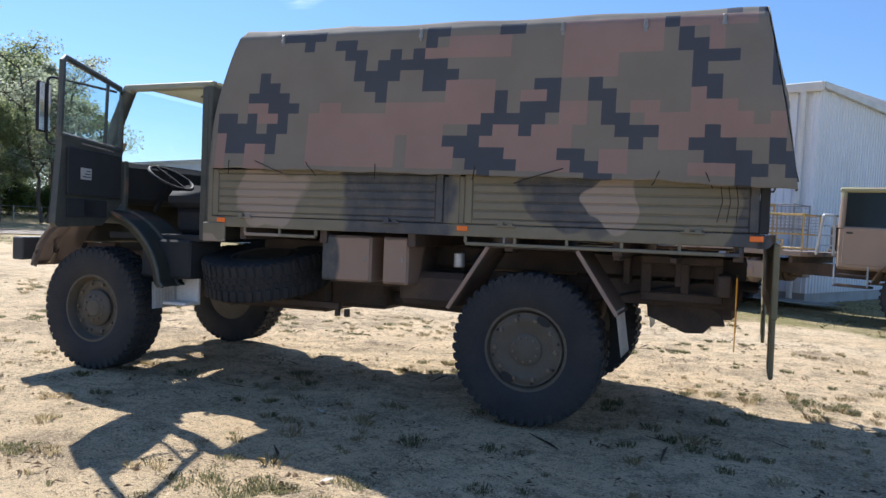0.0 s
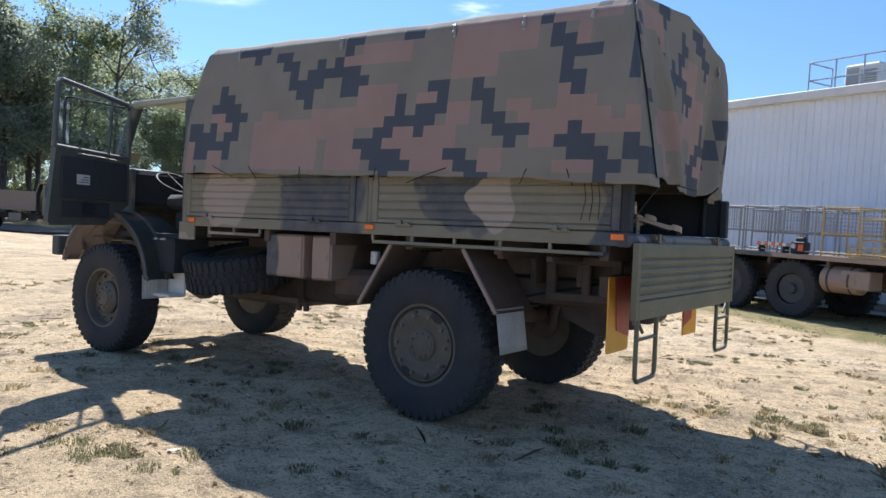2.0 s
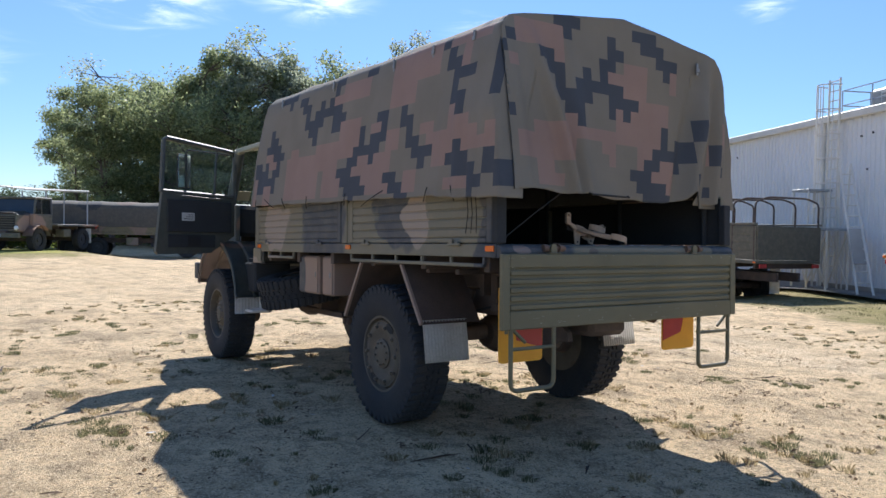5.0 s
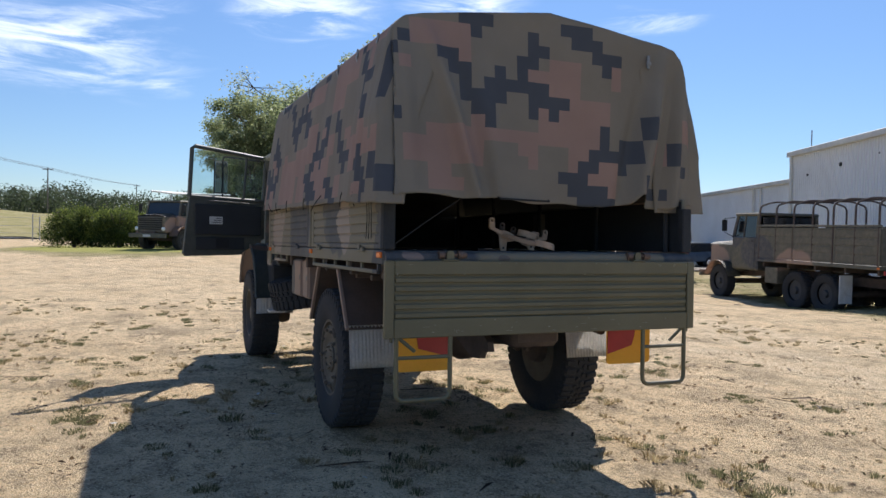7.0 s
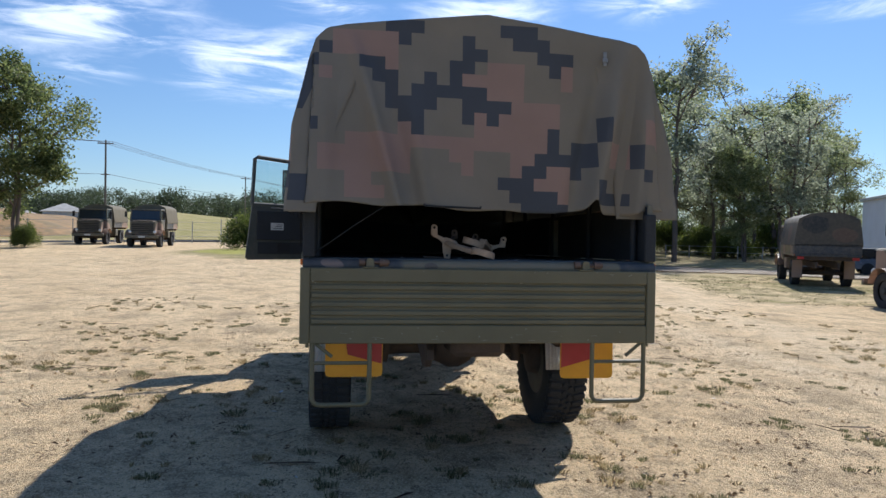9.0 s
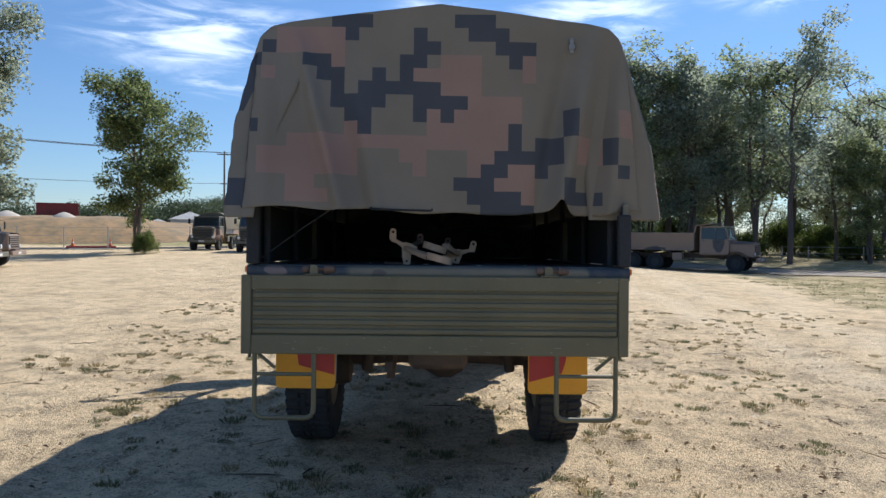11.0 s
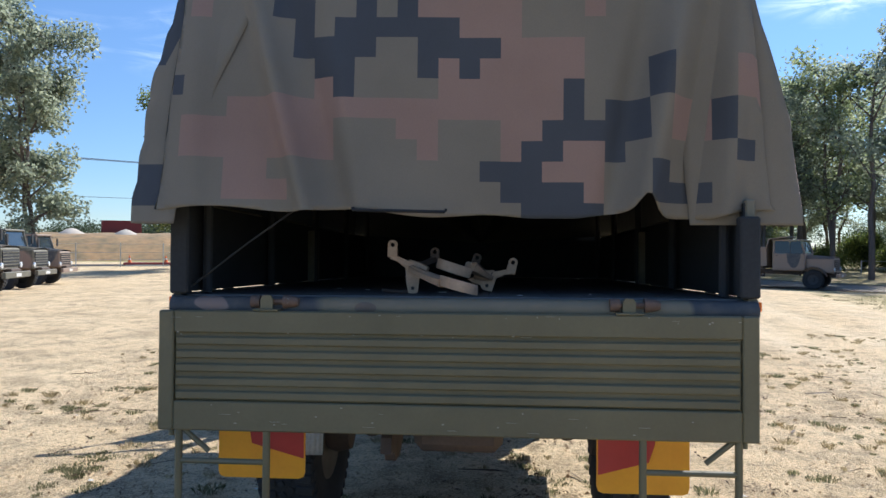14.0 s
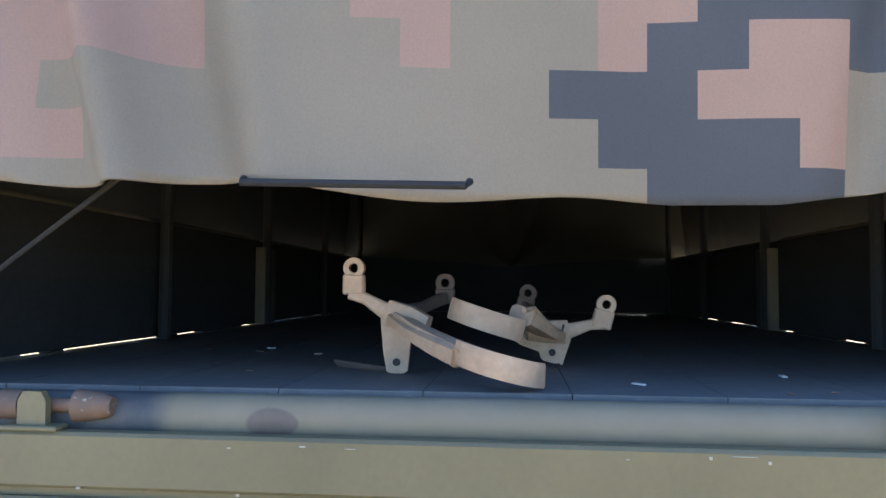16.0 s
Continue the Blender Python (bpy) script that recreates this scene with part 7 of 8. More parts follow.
# ---- road, bank and fences past the yard ----
M_ASPHALT = surface("asphalt", (0.10, 0.10, 0.10), (0.075, 0.073, 0.07), rough=0.9, scale=0.5, fine=30)
M_GRAVEL = surface("pale_gravel", (0.50, 0.44, 0.36), (0.40, 0.34, 0.27), rough=0.95, scale=0.6, amount=0.8, fine=20, bump=0.4, bump_scale=15)
M_REDSOIL = surface("dry_soil", (0.30, 0.180, 0.075), (0.17, 0.125, 0.060), rough=0.95, scale=0.5, amount=1.0, fine=1.6, fine_amount=0.5, bump=0.6, bump_scale=3)
M_RUST = surface("red_container_paint", (0.22, 0.035, 0.03), (0.15, 0.03, 0.028), rough=0.6, scale=0.6)
M_ORANGE = surface("orange_plastic", (0.75, 0.16, 0.03), rough=0.5)


def polar(al, d, x0=4.5, y0=6.6):
    return x0 - d * math.sin(radians(al)), y0 + d * math.cos(radians(al))


def strip(name, label, cat, a0, d0, a1, d1, width, mat, n=40):
    p, q = Vector(polar(a0, d0)), Vector(polar(a1, d1))
    t = (q - p).normalized()
    nrm = Vector((-t.y, t.x))
    bm = bmesh.new()

    def fn(u, v):
        c = p.lerp(q, u) + nrm * (width * (v - 0.5))
        return Vector((c.x, c.y, ground_z(c.x, c.y) + 0.03))
    sheet(bm, fn, n, 3, 0.05)
    return tagged(new(name, mesh_of(name, bm, mat)), label, cat, kind="structure")


strip("road", "grey asphalt road past the yard", "road", 137, 78, 99, 80, 6.0, M_ASPHALT)
strip("track", "pale gravel track along the tree belt", "track", 50, 44, 80, 58, 7.5, M_GRAVEL)


def bank():
    p, q = Vector(polar(135, 95)), Vector(polar(108.5, 95))

    def fn(u, v):
        c = p.lerp(q, u)
        out = (c - Vector((4.5, 6.6))).normalized()
        c = c + out * (90 * v)
        h = (3.0 * math.sin(min(v * 9, 1) * math.pi / 2) + 1.2 * v) * min(1, (1 - u) * 6, u * 20 + 0.3)
        h += 0.35 * min(v * 9, 1) * noise.noise((u * 14, v * 9, 1))
        return Vector((c.x, c.y, ground_z(c.x, c.y) - 0.1 + h))
    bm = bmesh.new()
    sheet(bm, fn, 60, 30)
    tagged(new("earth_bank", mesh_of("earth_bank", bm, M_REDSOIL, smooth=True)), "bare yellow-brown earth bank beyond the road", "bank", kind="structure")


bank()
cx, cy = polar(118.0, 165)
cont = thing("shipping_container", "dull red shipping container on the bank", "container", pose(cx, cy, ground_z(cx, cy) + 3.85, 0, 0, 118) @ Matrix.Diagonal((1.22, 1, 1, 1)))
bm = bmesh.new()
ribbed_wall(bm, (-3, -1.2), (3, -1.2), 0.12, 2.5, 0.28, 0.04)
ribbed_wall(bm, (3, 1.2), (-3, 1.2), 0.12, 2.5, 0.28, 0.04)
ribbed_wall(bm, (3, -1.2), (3, 1.2), 0.12, 2.5, 0.28, 0.04)
ribbed_wall(bm, (-3, 1.2), (-3, -1.2), 0.12, 2.5, 0.28, 0.04)
part("shell", bm, M_RUST, cont)
part("roof", boxes(((-3.05, -1.25, 2.48), (3.05, 1.25, 2.6))), M_RUST, cont)
part("base", boxes(((-3.05, -1.25, -0.3), (3.05, 1.25, 0.14))), M_RUST, cont)
for al, d, r in ((121.0, 112, 2.0), (117.6, 112, 1.8)):
    x, y = polar(al, d)
    bm = bmesh.new()
    lathe(bm, [(r * 1.1, -0.3), (r * 0.75, r * 0.16), (r * 0.3, r * 0.40), (0.1, r * 0.47)], 16)
    t = thing("gravel_heap", "grey heap of gravel on the bank", "heap", pose(x, y, ground_z(x, y) + 3.0), "gravel heaps")
    part("mound", bm, M_GRAVEL, t, smooth=True)


def house(al, d, length, rz):
    x, y = polar(al, d)
    t = thing("house", "low far house with a grey hipped roof", "house", pose(x, y, ground_z(x, y) - 0.7, 0, 0, rz), "houses past the paddock")
    part("wall", boxes(((-length / 2, -4, -0.6), (length / 2, 4, 2.5)), b=0.02), M_TRIM, t)
    bm = bmesh.new()
    a, e = length / 2 + 0.5, 4.5
    lo = [bm.verts.new(p) for p in ((-a, -e, 2.45), (a, -e, 2.45), (a, e, 2.45), (-a, e, 2.45))]
    hi = [bm.verts.new(p) for p in ((-a + 4, 0, 4.2), (a - 4, 0, 4.2))]
    for f in ((lo[0], lo[1], hi[1], hi[0]), (lo[2], lo[3], hi[0], hi[1]), (lo[1], lo[2], hi[1]), (lo[3], lo[0], hi[0]), (lo[3], lo[2], lo[1], lo[0])):
        bm.faces.new(f)
    part("roof", bm, M_CONC, t, "grey tiled roof")
    for k in range(3):
        w = part("window", boxes(((-length / 3 + k * length / 3 - 0.7, 4.0, 0.9), (-length / 3 + k * length / 3 + 0.7, 4.05, 2.0)), b=0.02), M_DARKGLASS, t)
        part("sill", boxes(((-length / 3 + k * length / 3 - 0.8, 4.0, 0.8), (-length / 3 + k * length / 3 + 0.8, 4.12, 0.9)), b=0.02), M_TRIM, w)


house(109.4, 176, 13, 20)
house(111.6, 184, 12, 24)


def post_fence(name, label, a0, d0, a1, d1, n, h, wires):
    t = thing(name, label, "fence")
    p, q = Vector(polar(a0, d0)), Vector(polar(a1, d1))
    tops = []
    for k in range(n + 1):
        c = p.lerp(q, k / n)
        z = ground_z(c.x, c.y)
        bm = bmesh.new()
        tube(bm, [(c.x, c.y, z - 0.1), (c.x, c.y, z + h)], 0.045, 6)
        part("post", bm, M_GALV, t)
        tops.append((c.x, c.y, z))
    for f in wires:
        bm = bmesh.new()
        tube(bm, [(x, y, z + h * f) for x, y, z in tops], 0.012, 4)
        part("wire", bm, M_GALV, t)
    return t


post_fence("wire_fence", "galvanised post and wire fence along the road", 134, 71, 99, 73, 13, 2.0, (0.3, 0.6, 0.95))
post_fence("wire_fence", "galvanised post and wire fence by the lawn", 99.5, 70, 88, 75, 5, 2.2, (0.25, 0.5, 0.75, 0.97))
post_fence("pipe_fence", "low pipe fence beside the gravel track", 66, 66, 56, 66, 6, 1.1, (0.5, 0.95))

# barrow of cones by the road
x, y = polar(115.9, 72)
sled = thing("road_barrier", "low red and white barrier with cones by the road", "barrier", pose(x, y, ground_z(x, y), 0, 0, 115))
part("tray", boxes(((-2.0, -0.4, 0.1), (2.0, 0.4, 0.32)), b=0.08), M_RUST, sled)
part("skid", boxes(((-1.8, -0.5, 0.0), (1.8, 0.5, 0.12)), b=0.02), M_WHITE, sled)
for dx in (-1.5, 1.5):
    px, py = (sled.matrix_basis @ Vector((dx, 0, 0))).xy
    cone = thing("traffic_cone", "orange traffic cone with white band", "traffic cone", pose(px, py, ground_z(px, py) + 0.32), "traffic cones")
    bm = bmesh.new()
    lathe(bm, [(0.16, 0), (0.06, 0.45), (0.03, 0.62)], 12)
    part("body", bm, M_ORANGE, cone, smooth=True)
    part("base", boxes(((-0.2, -0.2, -0.02), (0.2, 0.2, 0.03))), M_ORANGE, cone)
    bm = bmesh.new()
    lathe(bm, [(0.118, 0.22), (0.088, 0.36)], 12)
    part("band", bm, M_WHITE, cone, smooth=True)

# power poles and lines
M_POLE = surface("weathered_pole", (0.14, 0.12, 0.10), rough=0.9, scale=3)
POLES = [(131, 95, 12.5), (107.0, 118, 11.9), (97.3, 190, 10.5), (91.5, 270, 11.4)]
heads = []
for al, d, h in POLES:
    x, y = polar(al, d)
    z = ground_z(x, y)
    t = thing("power_pole", "weathered timber power pole with crossarm", "power pole", pose(x, y, z), "power poles")
    bm = bmesh.new()
    tube(bm, [(0, 0, -0.3), (0, 0, h)], 0.17, 8, taper=0.12)
    part("pole", bm, M_POLE, t)
    part("crossarm", boxes(((-0.06, -1.1, h - 0.55), (0.06, 1.1, h - 0.40))), M_POLE, t)
    part("crossarm", boxes(((-0.05, -0.6, h - 5.0), (0.05, 0.6, h - 4.88))), M_POLE, t)
    for yy in (-1.0, 0.0, 1.0):
        bm = bmesh.new()
        tube(bm, [(0, yy, h - 0.42), (0, yy, h - 0.2)], 0.05, 6)
        part("insulator", bm, M_WHITE, t)
    heads.append((x, y, z + h))
lines = thing("power_lines", "thin dark overhead power lines", "power line")
for off, dz in ((-1.0, -0.2), (0.0, -0.2), (1.0, -0.2), (0.3, -4.85)):
    for a, b in zip(heads, heads[1:]):
        bm = bmesh.new()
        tube(bm, [(a[0] + (b[0] - a[0]) * f, a[1] + (b[1] - a[1]) * f + off, a[2] + (b[2] - a[2]) * f + dz - 2.0 * f * (1 - f)) for f in np.linspace(0, 1, 13)], 0.028, 4)
        part("cable", bm, M_BLACK, lines)


def car(x, y, rz, mat, label):
    c = thing("car", label, "car", pose(x, y, ground_z(x, y), 0, 0, rz), "cars by the trees")
    bm = bmesh.new()

    def shell(u, v):
        xx = -2.2 + 4.4 * u
        top = 0.95 + 0.02 * math.sin(u * 9)
        a = math.pi * v
        return Vector((xx, -0.88 * math.cos(a) * (1 - 0.1 * abs(2 * u - 1) ** 3), 0.35 + (top - 0.35) * min(1, 1.6 * math.sin(a)) * (1 - 0.12 * abs(2 * u - 1) ** 4)))
    sheet(bm, shell, 14, 12)
    for e in (0, 1):
        bm.faces.new([bm.verts.new(shell(e, j / 12)) for j in range(13)])
    part("body", bm, mat, c, smooth=True)
    bm = bmesh.new()
    out = [(-1.1, 0.90), (-0.55, 1.42), (0.75, 1.44), (1.55, 0.92)]
    prism(bm, out, 1.36, Matrix(((1, 0, 0, 0), (0, 0, 1, -0.68), (0, 1, 0, 0), (0, 0, 0, 1))))
    part("glasshouse", bm, M_DARKGLASS, c)
    part("roof", boxes(((-0.55, -0.66, 1.41), (0.78, 0.66, 1.48)), b=0.03), mat, c)
    for xx in (-1.35, 1.35):
        for s in (-1, 1):
            bm = bmesh.new()
            lathe(bm, [(0.2, -0.1), (0.33, -0.09), (0.33, 0.09), (0.2, 0.1)], 20, pose(xx, s * 0.78, 0.33, 90, 0, 0))
            part("wheel", bm, M_RUBBER, c, smooth=True)


M_CARW = surface("white_car_paint", (0.72, 0.73, 0.74), rough=0.25, fine_amount=0.03, bump=0.0)
M_CARD = surface("grey_car_paint", (0.12, 0.13, 0.14), rough=0.25, fine_amount=0.03, bump=0.0)
for al, d, rz, mt, lab in ((61.5, 72, 150, M_CARW, "white parked car by the trees"), (49.6, 47.6, 62, M_CARD, "grey parked car by the far shed"), (51.4, 47.4, 62, M_CARD, "grey parked car by the far shed"), (53.0, 47.2, 64, M_CARD, "grey parked car by the far shed"), (54.6, 47.0, 60, M_CARD, "grey parked car by the far shed")):
    car(*polar(al, d), rz, mt, lab)


# ---- small things in and on the truck ----
def build_castings():
    """Two cast arms, each with a ring at one end and lugs at the other, lying across one another on the bed."""
    def arm(bm, pts, w, h):
        pts = [Vector(p) for p in pts]
        ring = []
        for i, p in enumerate(pts):
            d = (pts[min(i + 1, len(pts) - 1)] - pts[max(i - 1, 0)]).normalized()
            s = d.cross(Vector((0, 0, 1))).normalized()
            n = s.cross(d)
            ww, hh = w[i], h[i]
            ring.append([bm.verts.new(p + s * a * ww + n * b * hh) for a, b in ((-1, -0.7), (-0.7, -1), (0.7, -1), (1, -0.7), (1, 0.7), (0.7, 1), (-0.7, 1), (-1, 0.7))])
        for r0, r1 in zip(ring, ring[1:]):
            for k in range(8):
                bm.faces.new([r0[k], r0[(k + 1) % 8], r1[(k + 1) % 8], r1[k]])
        bm.faces.new(ring[0][::-1])
        bm.faces.new(ring[-1])

    def eye(bm, c, r, hole, d, axis):
        m = Matrix.Translation(c) @ Vector(axis).to_track_quat("Z", "Y").to_matrix().to_4x4()
        lathe(bm, [(r, -d), (r, d), (hole, d), (hole, -d), (r, -d)], 20, m, caps=False)

    def tab(bm, c, depth, drop):
        """An upright lug: a ring eye on a block."""
        c = Vector(c)
        eye(bm, c, 0.023, 0.0105, depth, (1, 0, 0))
        box(bm, c + Vector((-depth * 1.25, -0.0235, -drop)), c + Vector((depth * 1.25, 0.0235, -0.0125)), 0.004)

    places = (TRUCK @ pose(1.30, -0.222, 1.527), TRUCK @ pose(1.10, 0.102, 1.488) @ Matrix.Diagonal((1, -1, 1, 1)) @ Matrix.Rotation(radians(14), 4, "X"))
    for k, place in enumerate(places):
        t = thing("engine_bracket", "pale sandy cast bracket with rust spots, lying on the truck bed" if k == 0 else "pale cast bracket propped on another, on the truck bed", "bracket", place, "castings on the bed")
        lift, reach, foot = ((0.0, 0.0, 0.0), (0.092, -0.062, 0.050))[k]
        bm = bmesh.new()
        tab(bm, (0, -0.096, 0.226 - 0.01 * k), 0.011, 0.058)
        part("lug", bm, M_CAST, t)
        bm = bmesh.new()
        arm(bm, [(0, -0.104, 0.172), (0, -0.07, 0.160), (0, -0.03, 0.136), (0, 0.01, 0.122)], (0.013, 0.012, 0.013, 0.016), (0.014, 0.012, 0.017, 0.026))
        arm(bm, [(0, -0.02, 0.130), (0.01, 0.03, 0.118), (0.02, 0.07, 0.105)], (0.016, 0.018, 0.016), (0.028, 0.026, 0.018))
        part("web", bm, M_CAST, t, smooth=True)
        bm = bmesh.new()
        prism(bm, [(-0.036, 0.125), (-0.030, 0.05), (-0.022, foot + 0.004), (-0.012, foot), (0.016, foot), (0.024, foot + 0.006), (0.030, 0.068), (0.075, 0.072), (0.10, 0.080), (0.04, 0.12)], 0.012, Matrix(((0, 0, 1, -0.006), (1, 0, 0, 0), (0, 1, 0, 0), (0, 0, 0, 1))))
        leg = part("leg", bm, M_CAST, t)
        bm = bmesh.new()
        lathe(bm, [(0.0085, 0), (0.0085, 0.003), (0.003, 0.003)], 14, pose(0.0055, 0.0, foot + 0.024, 0, 90, 0))
        part("bolt_hole", bm, M_BLACK, leg)
        bm = bmesh.new()
        arm(bm, [(0.005, 0.0, 0.118), (0.08, 0.05 + 0.3 * reach, 0.094 + 0.3 * lift), (0.15, 0.11 + 0.7 * reach, 0.072 + 0.7 * lift), (0.205, 0.158 + reach, 0.056 + lift)], (0.024, 0.030, 0.032, 0.028), (0.012, 0.014, 0.018, 0.020))
        part("main_arm", bm, M_CAST, t, smooth=True)
        bm = bmesh.new()
        tube(bm, [(0.035, 0.0, 0.128), (0.11, 0.055 + 0.4 * reach, 0.102 + 0.4 * lift), (0.20, 0.135 + reach, 0.076 + lift), (0.235, 0.155 + reach, 0.068 + lift)], 0.006, 6)
        part("rib", bm, M_CAST, t, smooth=True)
        # half-round strap with a flat top flange
        c = Vector((0.185, 0.225 + reach, 0.046 + 0.82 * lift))
        tilt = -0.27 if k == 0 else 0.06
        turn = [c + Vector((0.085 * math.cos(a), 0.085 * math.sin(a), 0.085 * tilt * math.sin(a))) for a in np.linspace(-1.15, 1.25, 15)]
        bm = bmesh.new()
        arm(bm, turn, [0.0045] * 15, [0.023] * 15)
        strap = part("strap", bm, M_CAST, t, "thick half-round strap with rust spots", smooth=True)
        bm = bmesh.new()
        outer = [bm.verts.new(p + Vector((0, 0, 0.018))) for p in turn]
        inner = [bm.verts.new(c + (p - c) * 0.62 + Vector((0, 0, 0.018))) for p in turn]
        for q in range(14):
            bm.faces.new([outer[q], outer[q + 1], inner[q + 1], inner[q]])
        bmesh.ops.solidify(bm, geom=bm.faces[:], thickness=0.004)
        part("flange", bm, M_CAST, strap)
        bm = bmesh.new()
        arm(bm, [(-0.01, 0.0, 0.128), (-0.10, 0.045, 0.140), (-0.185, 0.084, 0.160)], (0.012, 0.011, 0.012), (0.016, 0.012, 0.014))
        tab(bm, (-0.19, 0.086, 0.196), 0.008, 0.05)
        part("rear_arm", bm, M_UNDER, t, "rusty brown rear arm")
        if k == 1:
            for y0 in (-0.012, 0.014):
                part("slot", boxes(((0.017, y0, 0.128), (0.0195, y0 + 0.015, 0.146)), b=0.001), M_BLACK, t)


build_castings()


M_CHIP = surface("bare_primer", (0.40, 0.38, 0.31), (0.28, 0.25, 0.19), rough=0.7, scale=30)


def build_chips():
    """Bare scratches and flakes in the tailgate's paint, each a sliver of pale primer."""
    r = random.Random(44)
    gate = [o for o in truck.children if o.name.startswith("tailgate")][0]
    for k in range(46):
        y = r.uniform(-1.2, 1.16)
        lower = r.random() < 0.45
        z = r.uniform(0.975, 1.07) if lower else r.choice((1.455, 1.44, 1.37)) + r.uniform(-0.01, 0.004)
        long = r.random() < 0.35
        w, t = (r.uniform(0.008, 0.03), 0.0006) if long else (r.uniform(0.002, 0.006), r.uniform(0.001, 0.003))
        part("paint_chip", boxes(((1.692, y - w, z - t), (1.6955 if lower or z > 1.38 else 1.694, y + w, z + t)), b=0.0004), M_CHIP, gate)


build_chips()


def build_ties():
    # buckles on the canopy's eaves, hem cords, the hem's pull bar
    for x in (-2.3, -1.0, 0.15, 0.75, 1.28):
        bm = bmesh.new()
        box(bm, (x - 0.012, -1.207, 2.93), (x + 0.012, -1.193, 3.03), 0.003)
        box(bm, (x - 0.018, -1.212, 2.955), (x + 0.018, -1.204, 2.985), 0.003)
        m = Matrix.Translation((0, 0, 0.09 * (1.545 - x) / 4.5))
        part("strap_buckle", bm, M_STEEL, truck, "small steel strap buckle", m=m)
    for y in (-0.93, 0.86):
        bm = bmesh.new()
        box(bm, (1.567, y - 0.013, 2.93), (1.575, y + 0.013, 3.03), 0.003)
        box(bm, (1.572, y - 0.02, 2.955), (1.582, y + 0.02, 2.985), 0.003)
        part("strap_buckle", bm, M_STEEL, truck, "small steel strap buckle")
    r = random.Random(3)
    for x, dx in ((-2.72, 0.0), (-2.45, 0.28), (-1.95, 0.1), (-1.3, 0.0), (-0.45, -0.02), (0.22, -0.36), (0.9, -0.05), (1.2, 0.05)):
        bm = bmesh.new()
        z0 = 1.93 + 0.09 * (1.545 - x) / 4.5
        pts = [(x + dx * f + r.uniform(-0.006, 0.006), -1.350 - 0.008 * math.sin(f * 3), z0 - (0.10 + 0.02 * r.random()) * f) for f in (0, 0.33, 0.66, 1)]
        tube(bm, pts, 0.004, 6)
        part("hem_cord", bm, M_ROPE, truck, "dark cord hanging from the canopy hem")
    bm = bmesh.new()
    xh = 1.672
    tube(bm, [(xh - 0.02, -0.44, 1.900), (xh + 0.004, -0.437, 1.890), (xh + 0.004, -0.05, 1.882), (xh - 0.02, -0.045, 1.892)], 0.007, 8)
    part("hem_bar", bm, M_BLACK, truck, "thin dark bar sewn along the curtain hem")
    bm = bmesh.new()
    tube(bm, [(1.64, -0.66, 1.915), (1.61, -0.90, 1.755), (1.575, -1.17, 1.56)], 0.005, 6)
    part("stay_cord", bm, M_ROPE, truck, "dark cord from curtain hem to bed")
    # loops along the rear corner of the dropside
    bm = bmesh.new()
    for k in range(3):
        x = 1.30 + 0.05 * k
        tube(bm, [(x, -1.275, 1.88), (x + 0.02, -1.277, 1.74), (x + 0.012 * (k - 1), -1.274, 1.60)], 0.003, 6)
    part("hem_cord", bm, M_ROPE, truck)
    # flat strap and chips on the bed
    for q in range(3):
        bm = bmesh.new()
        tube(bm, [(1.20, -0.375 - 0.004 * q, 1.531 + 0.005 * q), (1.225, -0.33, 1.532 + 0.002 * q), (1.27, -0.25, 1.531)], 0.004, 6, taper=0.007)
        part("loose_strap", bm, M_UNDER, truck, "frayed brown strap lying on the bed")
    rr = random.Random(31)
    for q in range(14):
        x, y, a = rr.uniform(0.7, 1.52), rr.uniform(-0.9, 0.9), rr.uniform(0, 180)
        bm = bmesh.new()
        w = rr.uniform(0.004, 0.018)
        box(bm, (-w, -w * 0.35, 0), (w, w * 0.35, 0.003), 0.0008, pose(x, y, 1.5255, 0, 0, a))
        part("paint_flake", bm, M_WHITE if q % 3 == 0 else M_RUSTY, truck, "small chip lying on the bed")


build_ties()


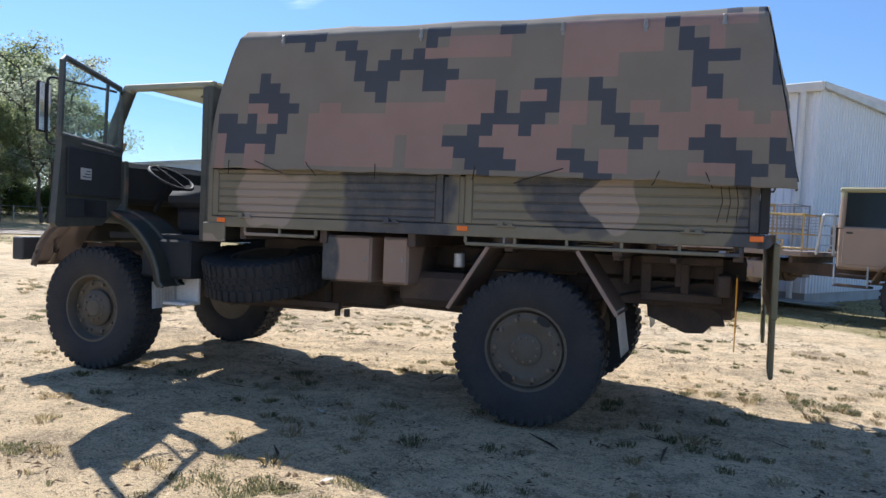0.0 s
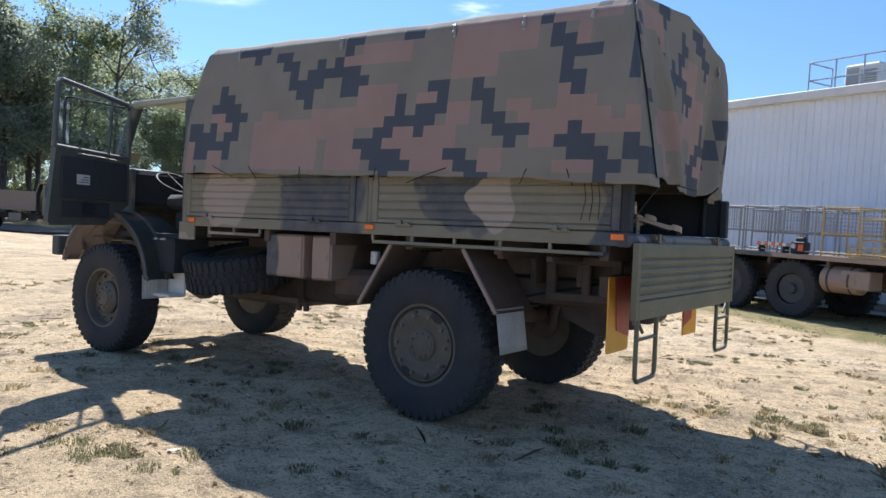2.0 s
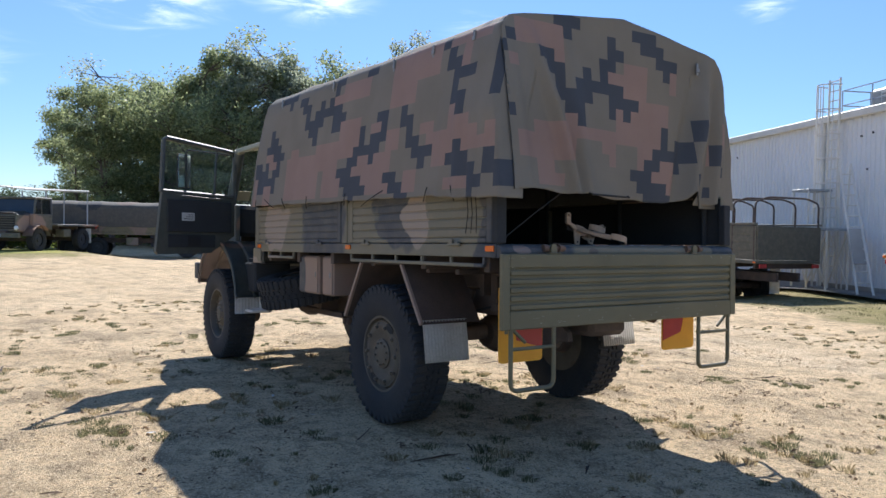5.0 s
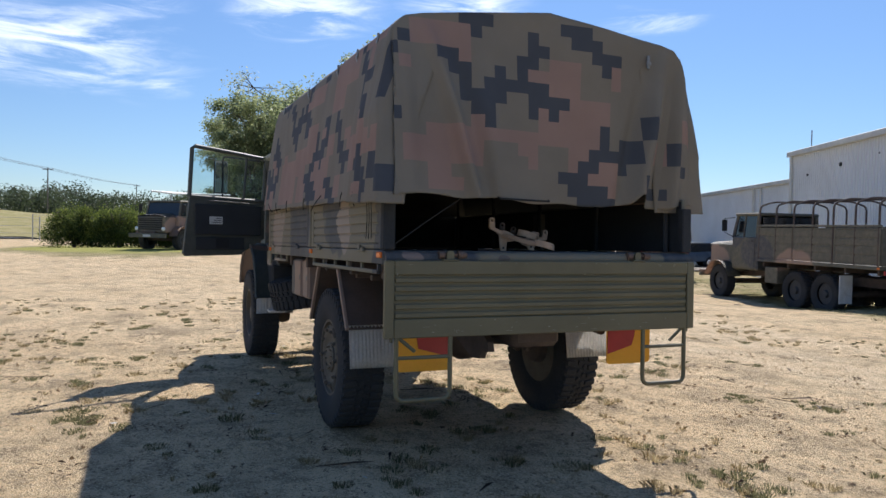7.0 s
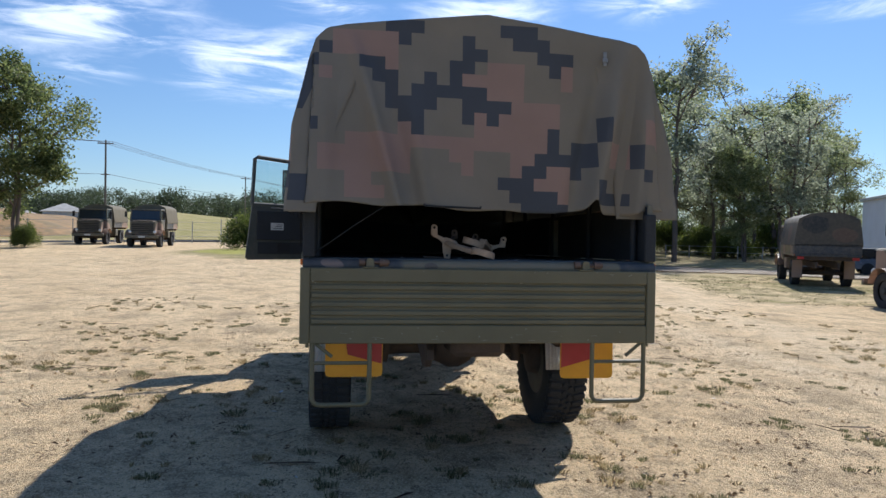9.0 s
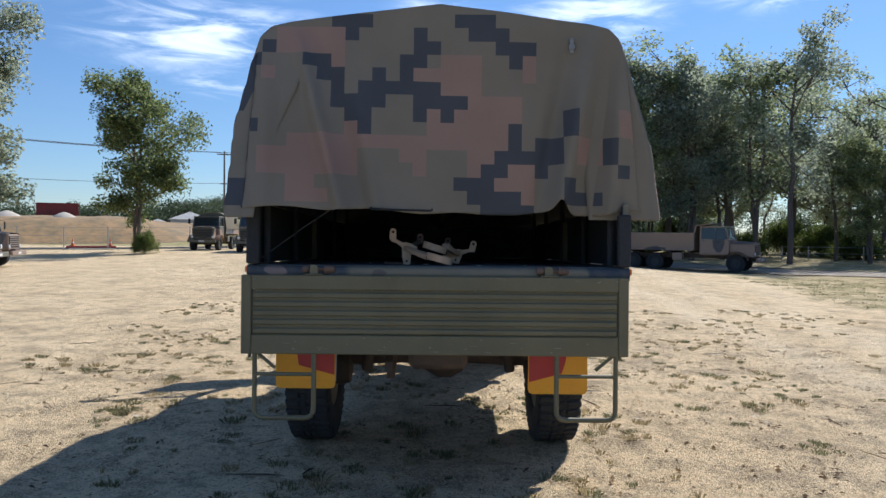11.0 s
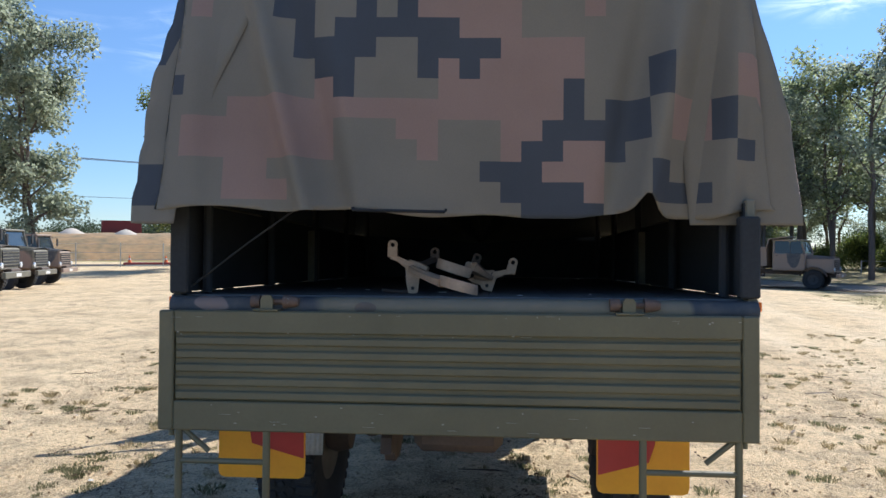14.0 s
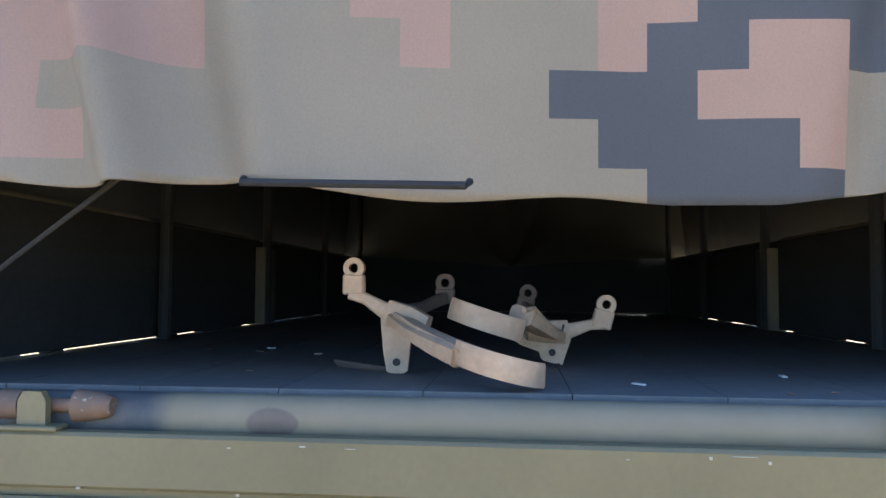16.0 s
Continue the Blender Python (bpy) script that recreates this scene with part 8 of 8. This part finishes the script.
# ---- tufts, clods and litter ----
def ground_stuff():
    r = random.Random(9)
    blades, bf = [], []
    green, gf = [], []

    def tuft(co, faces, x, y, n, h, spread):
        z = ground_z(x, y)
        for _ in range(n):
            a = r.uniform(0, 2 * math.pi)
            d = spread * r.random() ** 0.7
            bx, by = x + d * math.cos(a), y + d * math.sin(a)
            L = h * r.uniform(0.4, 1.2)
            lean = Vector((math.cos(a + r.uniform(-1, 1)), math.sin(a + r.uniform(-1, 1)), 0)) * L * r.uniform(0.4, 1.8)
            w = Vector((-math.sin(a), math.cos(a), 0)) * r.uniform(0.0015, 0.004)
            p0, p1, p2 = Vector((bx, by, z - 0.02)), Vector((bx, by, z + L * 0.6)) + lean * 0.35, Vector((bx, by, z + L * 0.85)) + lean
            k = len(co)
            co += [p0 - w, p0 + w, p1 + w * 0.8, p2, p1 - w * 0.8]
            faces.append((k, k + 1, k + 2, k + 3, k + 4))
    for _ in range(2600):
        x, y = r.uniform(-14, 8), r.uniform(0.5, 16)
        if noise.noise((x * 0.45, y * 0.45, 4)) < -0.02:
            continue
        big = r.random() ** 2
        if r.random() < 0.7:
            tuft(blades, bf, x, y, int(16 + 60 * big), 0.014 + 0.026 * big, 0.025 + 0.07 * big)
        else:
            tuft(green, gf, x, y, int(24 + 80 * big), 0.010 + 0.018 * big, 0.03 + 0.08 * big)
    for _ in range(120):
        x, y = r.uniform(-9, 6), r.uniform(0.8, 12)
        if noise.noise((x * 0.5, y * 0.5, 14)) < -0.05:
            continue
        for q in range(r.randint(2, 6)):
            s = r.uniform(0.04, 0.11)
            tuft(green, gf, x + r.gauss(0, 0.16), y + r.gauss(0, 0.12), int(900 * s), 0.012, s)
    for _ in range(1500):
        x, y = r.uniform(-30, 6), r.uniform(15.0, 27)
        if grass_amount(x, y) > 0.3:
            tuft(green, gf, x, y, 22, 0.045, 0.25)
    m1 = leaf_material("dry_grass", (0.26, 0.20, 0.10), (0.50, 0.41, 0.24), (0.38, 0.30, 0.16))
    m2 = leaf_material("short_green_grass", (0.115, 0.112, 0.055), (0.31, 0.285, 0.155), (0.185, 0.178, 0.088))
    for nm, lab, co, fc, mt in (("dry_tufts", "scattered dry straw-coloured grass tufts", blades, bf, m1), ("green_tufts", "scattered low green grass tufts", green, gf, m2)):
        me = bpy.data.meshes.new(nm)
        me.from_pydata(co, [], fc)
        me.materials.append(mt)
        tagged(new(nm, me), lab, "grass", kind="stuff")
    # fallen leaves in drifts, pale scraps and twigs
    co, fc = [], []
    for _ in range(330):
        x, y = r.uniform(-9, 6), r.uniform(0.8, 13)
        for q in range(r.randint(3, 16)):
            px, py = x + r.gauss(0, 0.09), y + r.gauss(0, 0.06)
            z, a, L = ground_z(px, py) + 0.004 + 0.012 * r.random(), r.uniform(0, 2 * math.pi), r.uniform(0.012, 0.032)
            d, e = Vector((math.cos(a), math.sin(a), r.uniform(-0.3, 0.5))) * L, Vector((-math.sin(a), math.cos(a), r.uniform(-0.5, 0.5))) * L * 0.32
            k, p = len(co), Vector((px, py, z))
            co += [p - d, p + e + Vector((0, 0, L * 0.25)), p + d, p - e + Vector((0, 0, L * 0.1))]
            fc.append((k, k + 1, k + 2, k + 3))
    for _ in range(90):
        x, y, a, L = r.uniform(-9, 6), r.uniform(0.8, 12), r.uniform(0, 2 * math.pi), r.uniform(0.05, 0.22)
        z = ground_z(x, y) + 0.006
        d, e = Vector((math.cos(a), math.sin(a), 0)) * L, Vector((-math.sin(a), math.cos(a), 0)) * 0.003
        k, p = len(co), Vector((x, y, z))
        co += [p - d - e, p + d - e, p + d + e, p - d + e, p - d + Vector((0, 0, 0.006)), p + d * 0.4 + e * 6 + Vector((0, 0, 0.008))]
        fc += [(k, k + 1, k + 2, k + 3), (k, k + 1, k + 5, k + 4), (k + 3, k + 2, k + 5, k + 4)]
    me = bpy.data.meshes.new("leaf_litter")
    me.from_pydata(co, [], fc)
    me.materials.append(leaf_material("dead_leaves", (0.05, 0.032, 0.022), (0.30, 0.21, 0.13), (0.105, 0.066, 0.042)))
    tagged(new("leaf_litter", me), "drifts of dead brown leaves and twigs on the earth", "litter", kind="stuff")
    co, fc = [], []
    for _ in range(36):
        x, y, a, L = r.uniform(-8, 5), r.uniform(1.2, 11), r.uniform(0, 2 * math.pi), r.uniform(0.015, 0.05)
        z = ground_z(x, y) + 0.012
        d, e = Vector((math.cos(a), math.sin(a), 0.1)) * L, Vector((-math.sin(a), math.cos(a), 0.1)) * L * 0.35
        k, p = len(co), Vector((x, y, z))
        co += [p - d, p + e, p + d, p - e]
        fc.append((k, k + 1, k + 2, k + 3))
    me = bpy.data.meshes.new("pale_scraps")
    me.from_pydata(co, [], fc)
    me.materials.append(M_WHITE)
    tagged(new("pale_scraps", me), "small pale scraps of bark and paper on the earth", "litter", kind="stuff")
    # clods
    co, fc = [], []
    for _ in range(15000):
        x, y = r.uniform(-10, 6.5), r.uniform(0.8, 13)
        if noise.noise((x * 0.8, y * 0.8, 8)) < -0.15 and r.random() < 0.7:
            continue
        s = 0.004 + 0.017 * r.random() ** 4
        z = ground_z(x, y) - 0.012 + s * 0.3
        k = len(co)
        for q in range(6):
            a = q * math.pi / 3 + r.uniform(-0.3, 0.3)
            co.append((x + s * math.cos(a) * r.uniform(0.7, 1.5), y + s * math.sin(a) * r.uniform(0.7, 1.5), z + r.uniform(-0.2, 0.2) * s))
        co.append((x, y, z + s * r.uniform(0.6, 1.1)))
        for q in range(6):
            fc.append((k + q, k + (q + 1) % 6, k + 6))
    me = bpy.data.meshes.new("clods")
    me.from_pydata(co, [], fc)
    me.materials.append(leaf_material("earth_clods", (0.30, 0.215, 0.125), (0.66, 0.51, 0.32), (0.48, 0.355, 0.21)))
    tagged(new("clods", me), "loose clods and litter on the dry earth", "clods", kind="stuff")


ground_stuff()
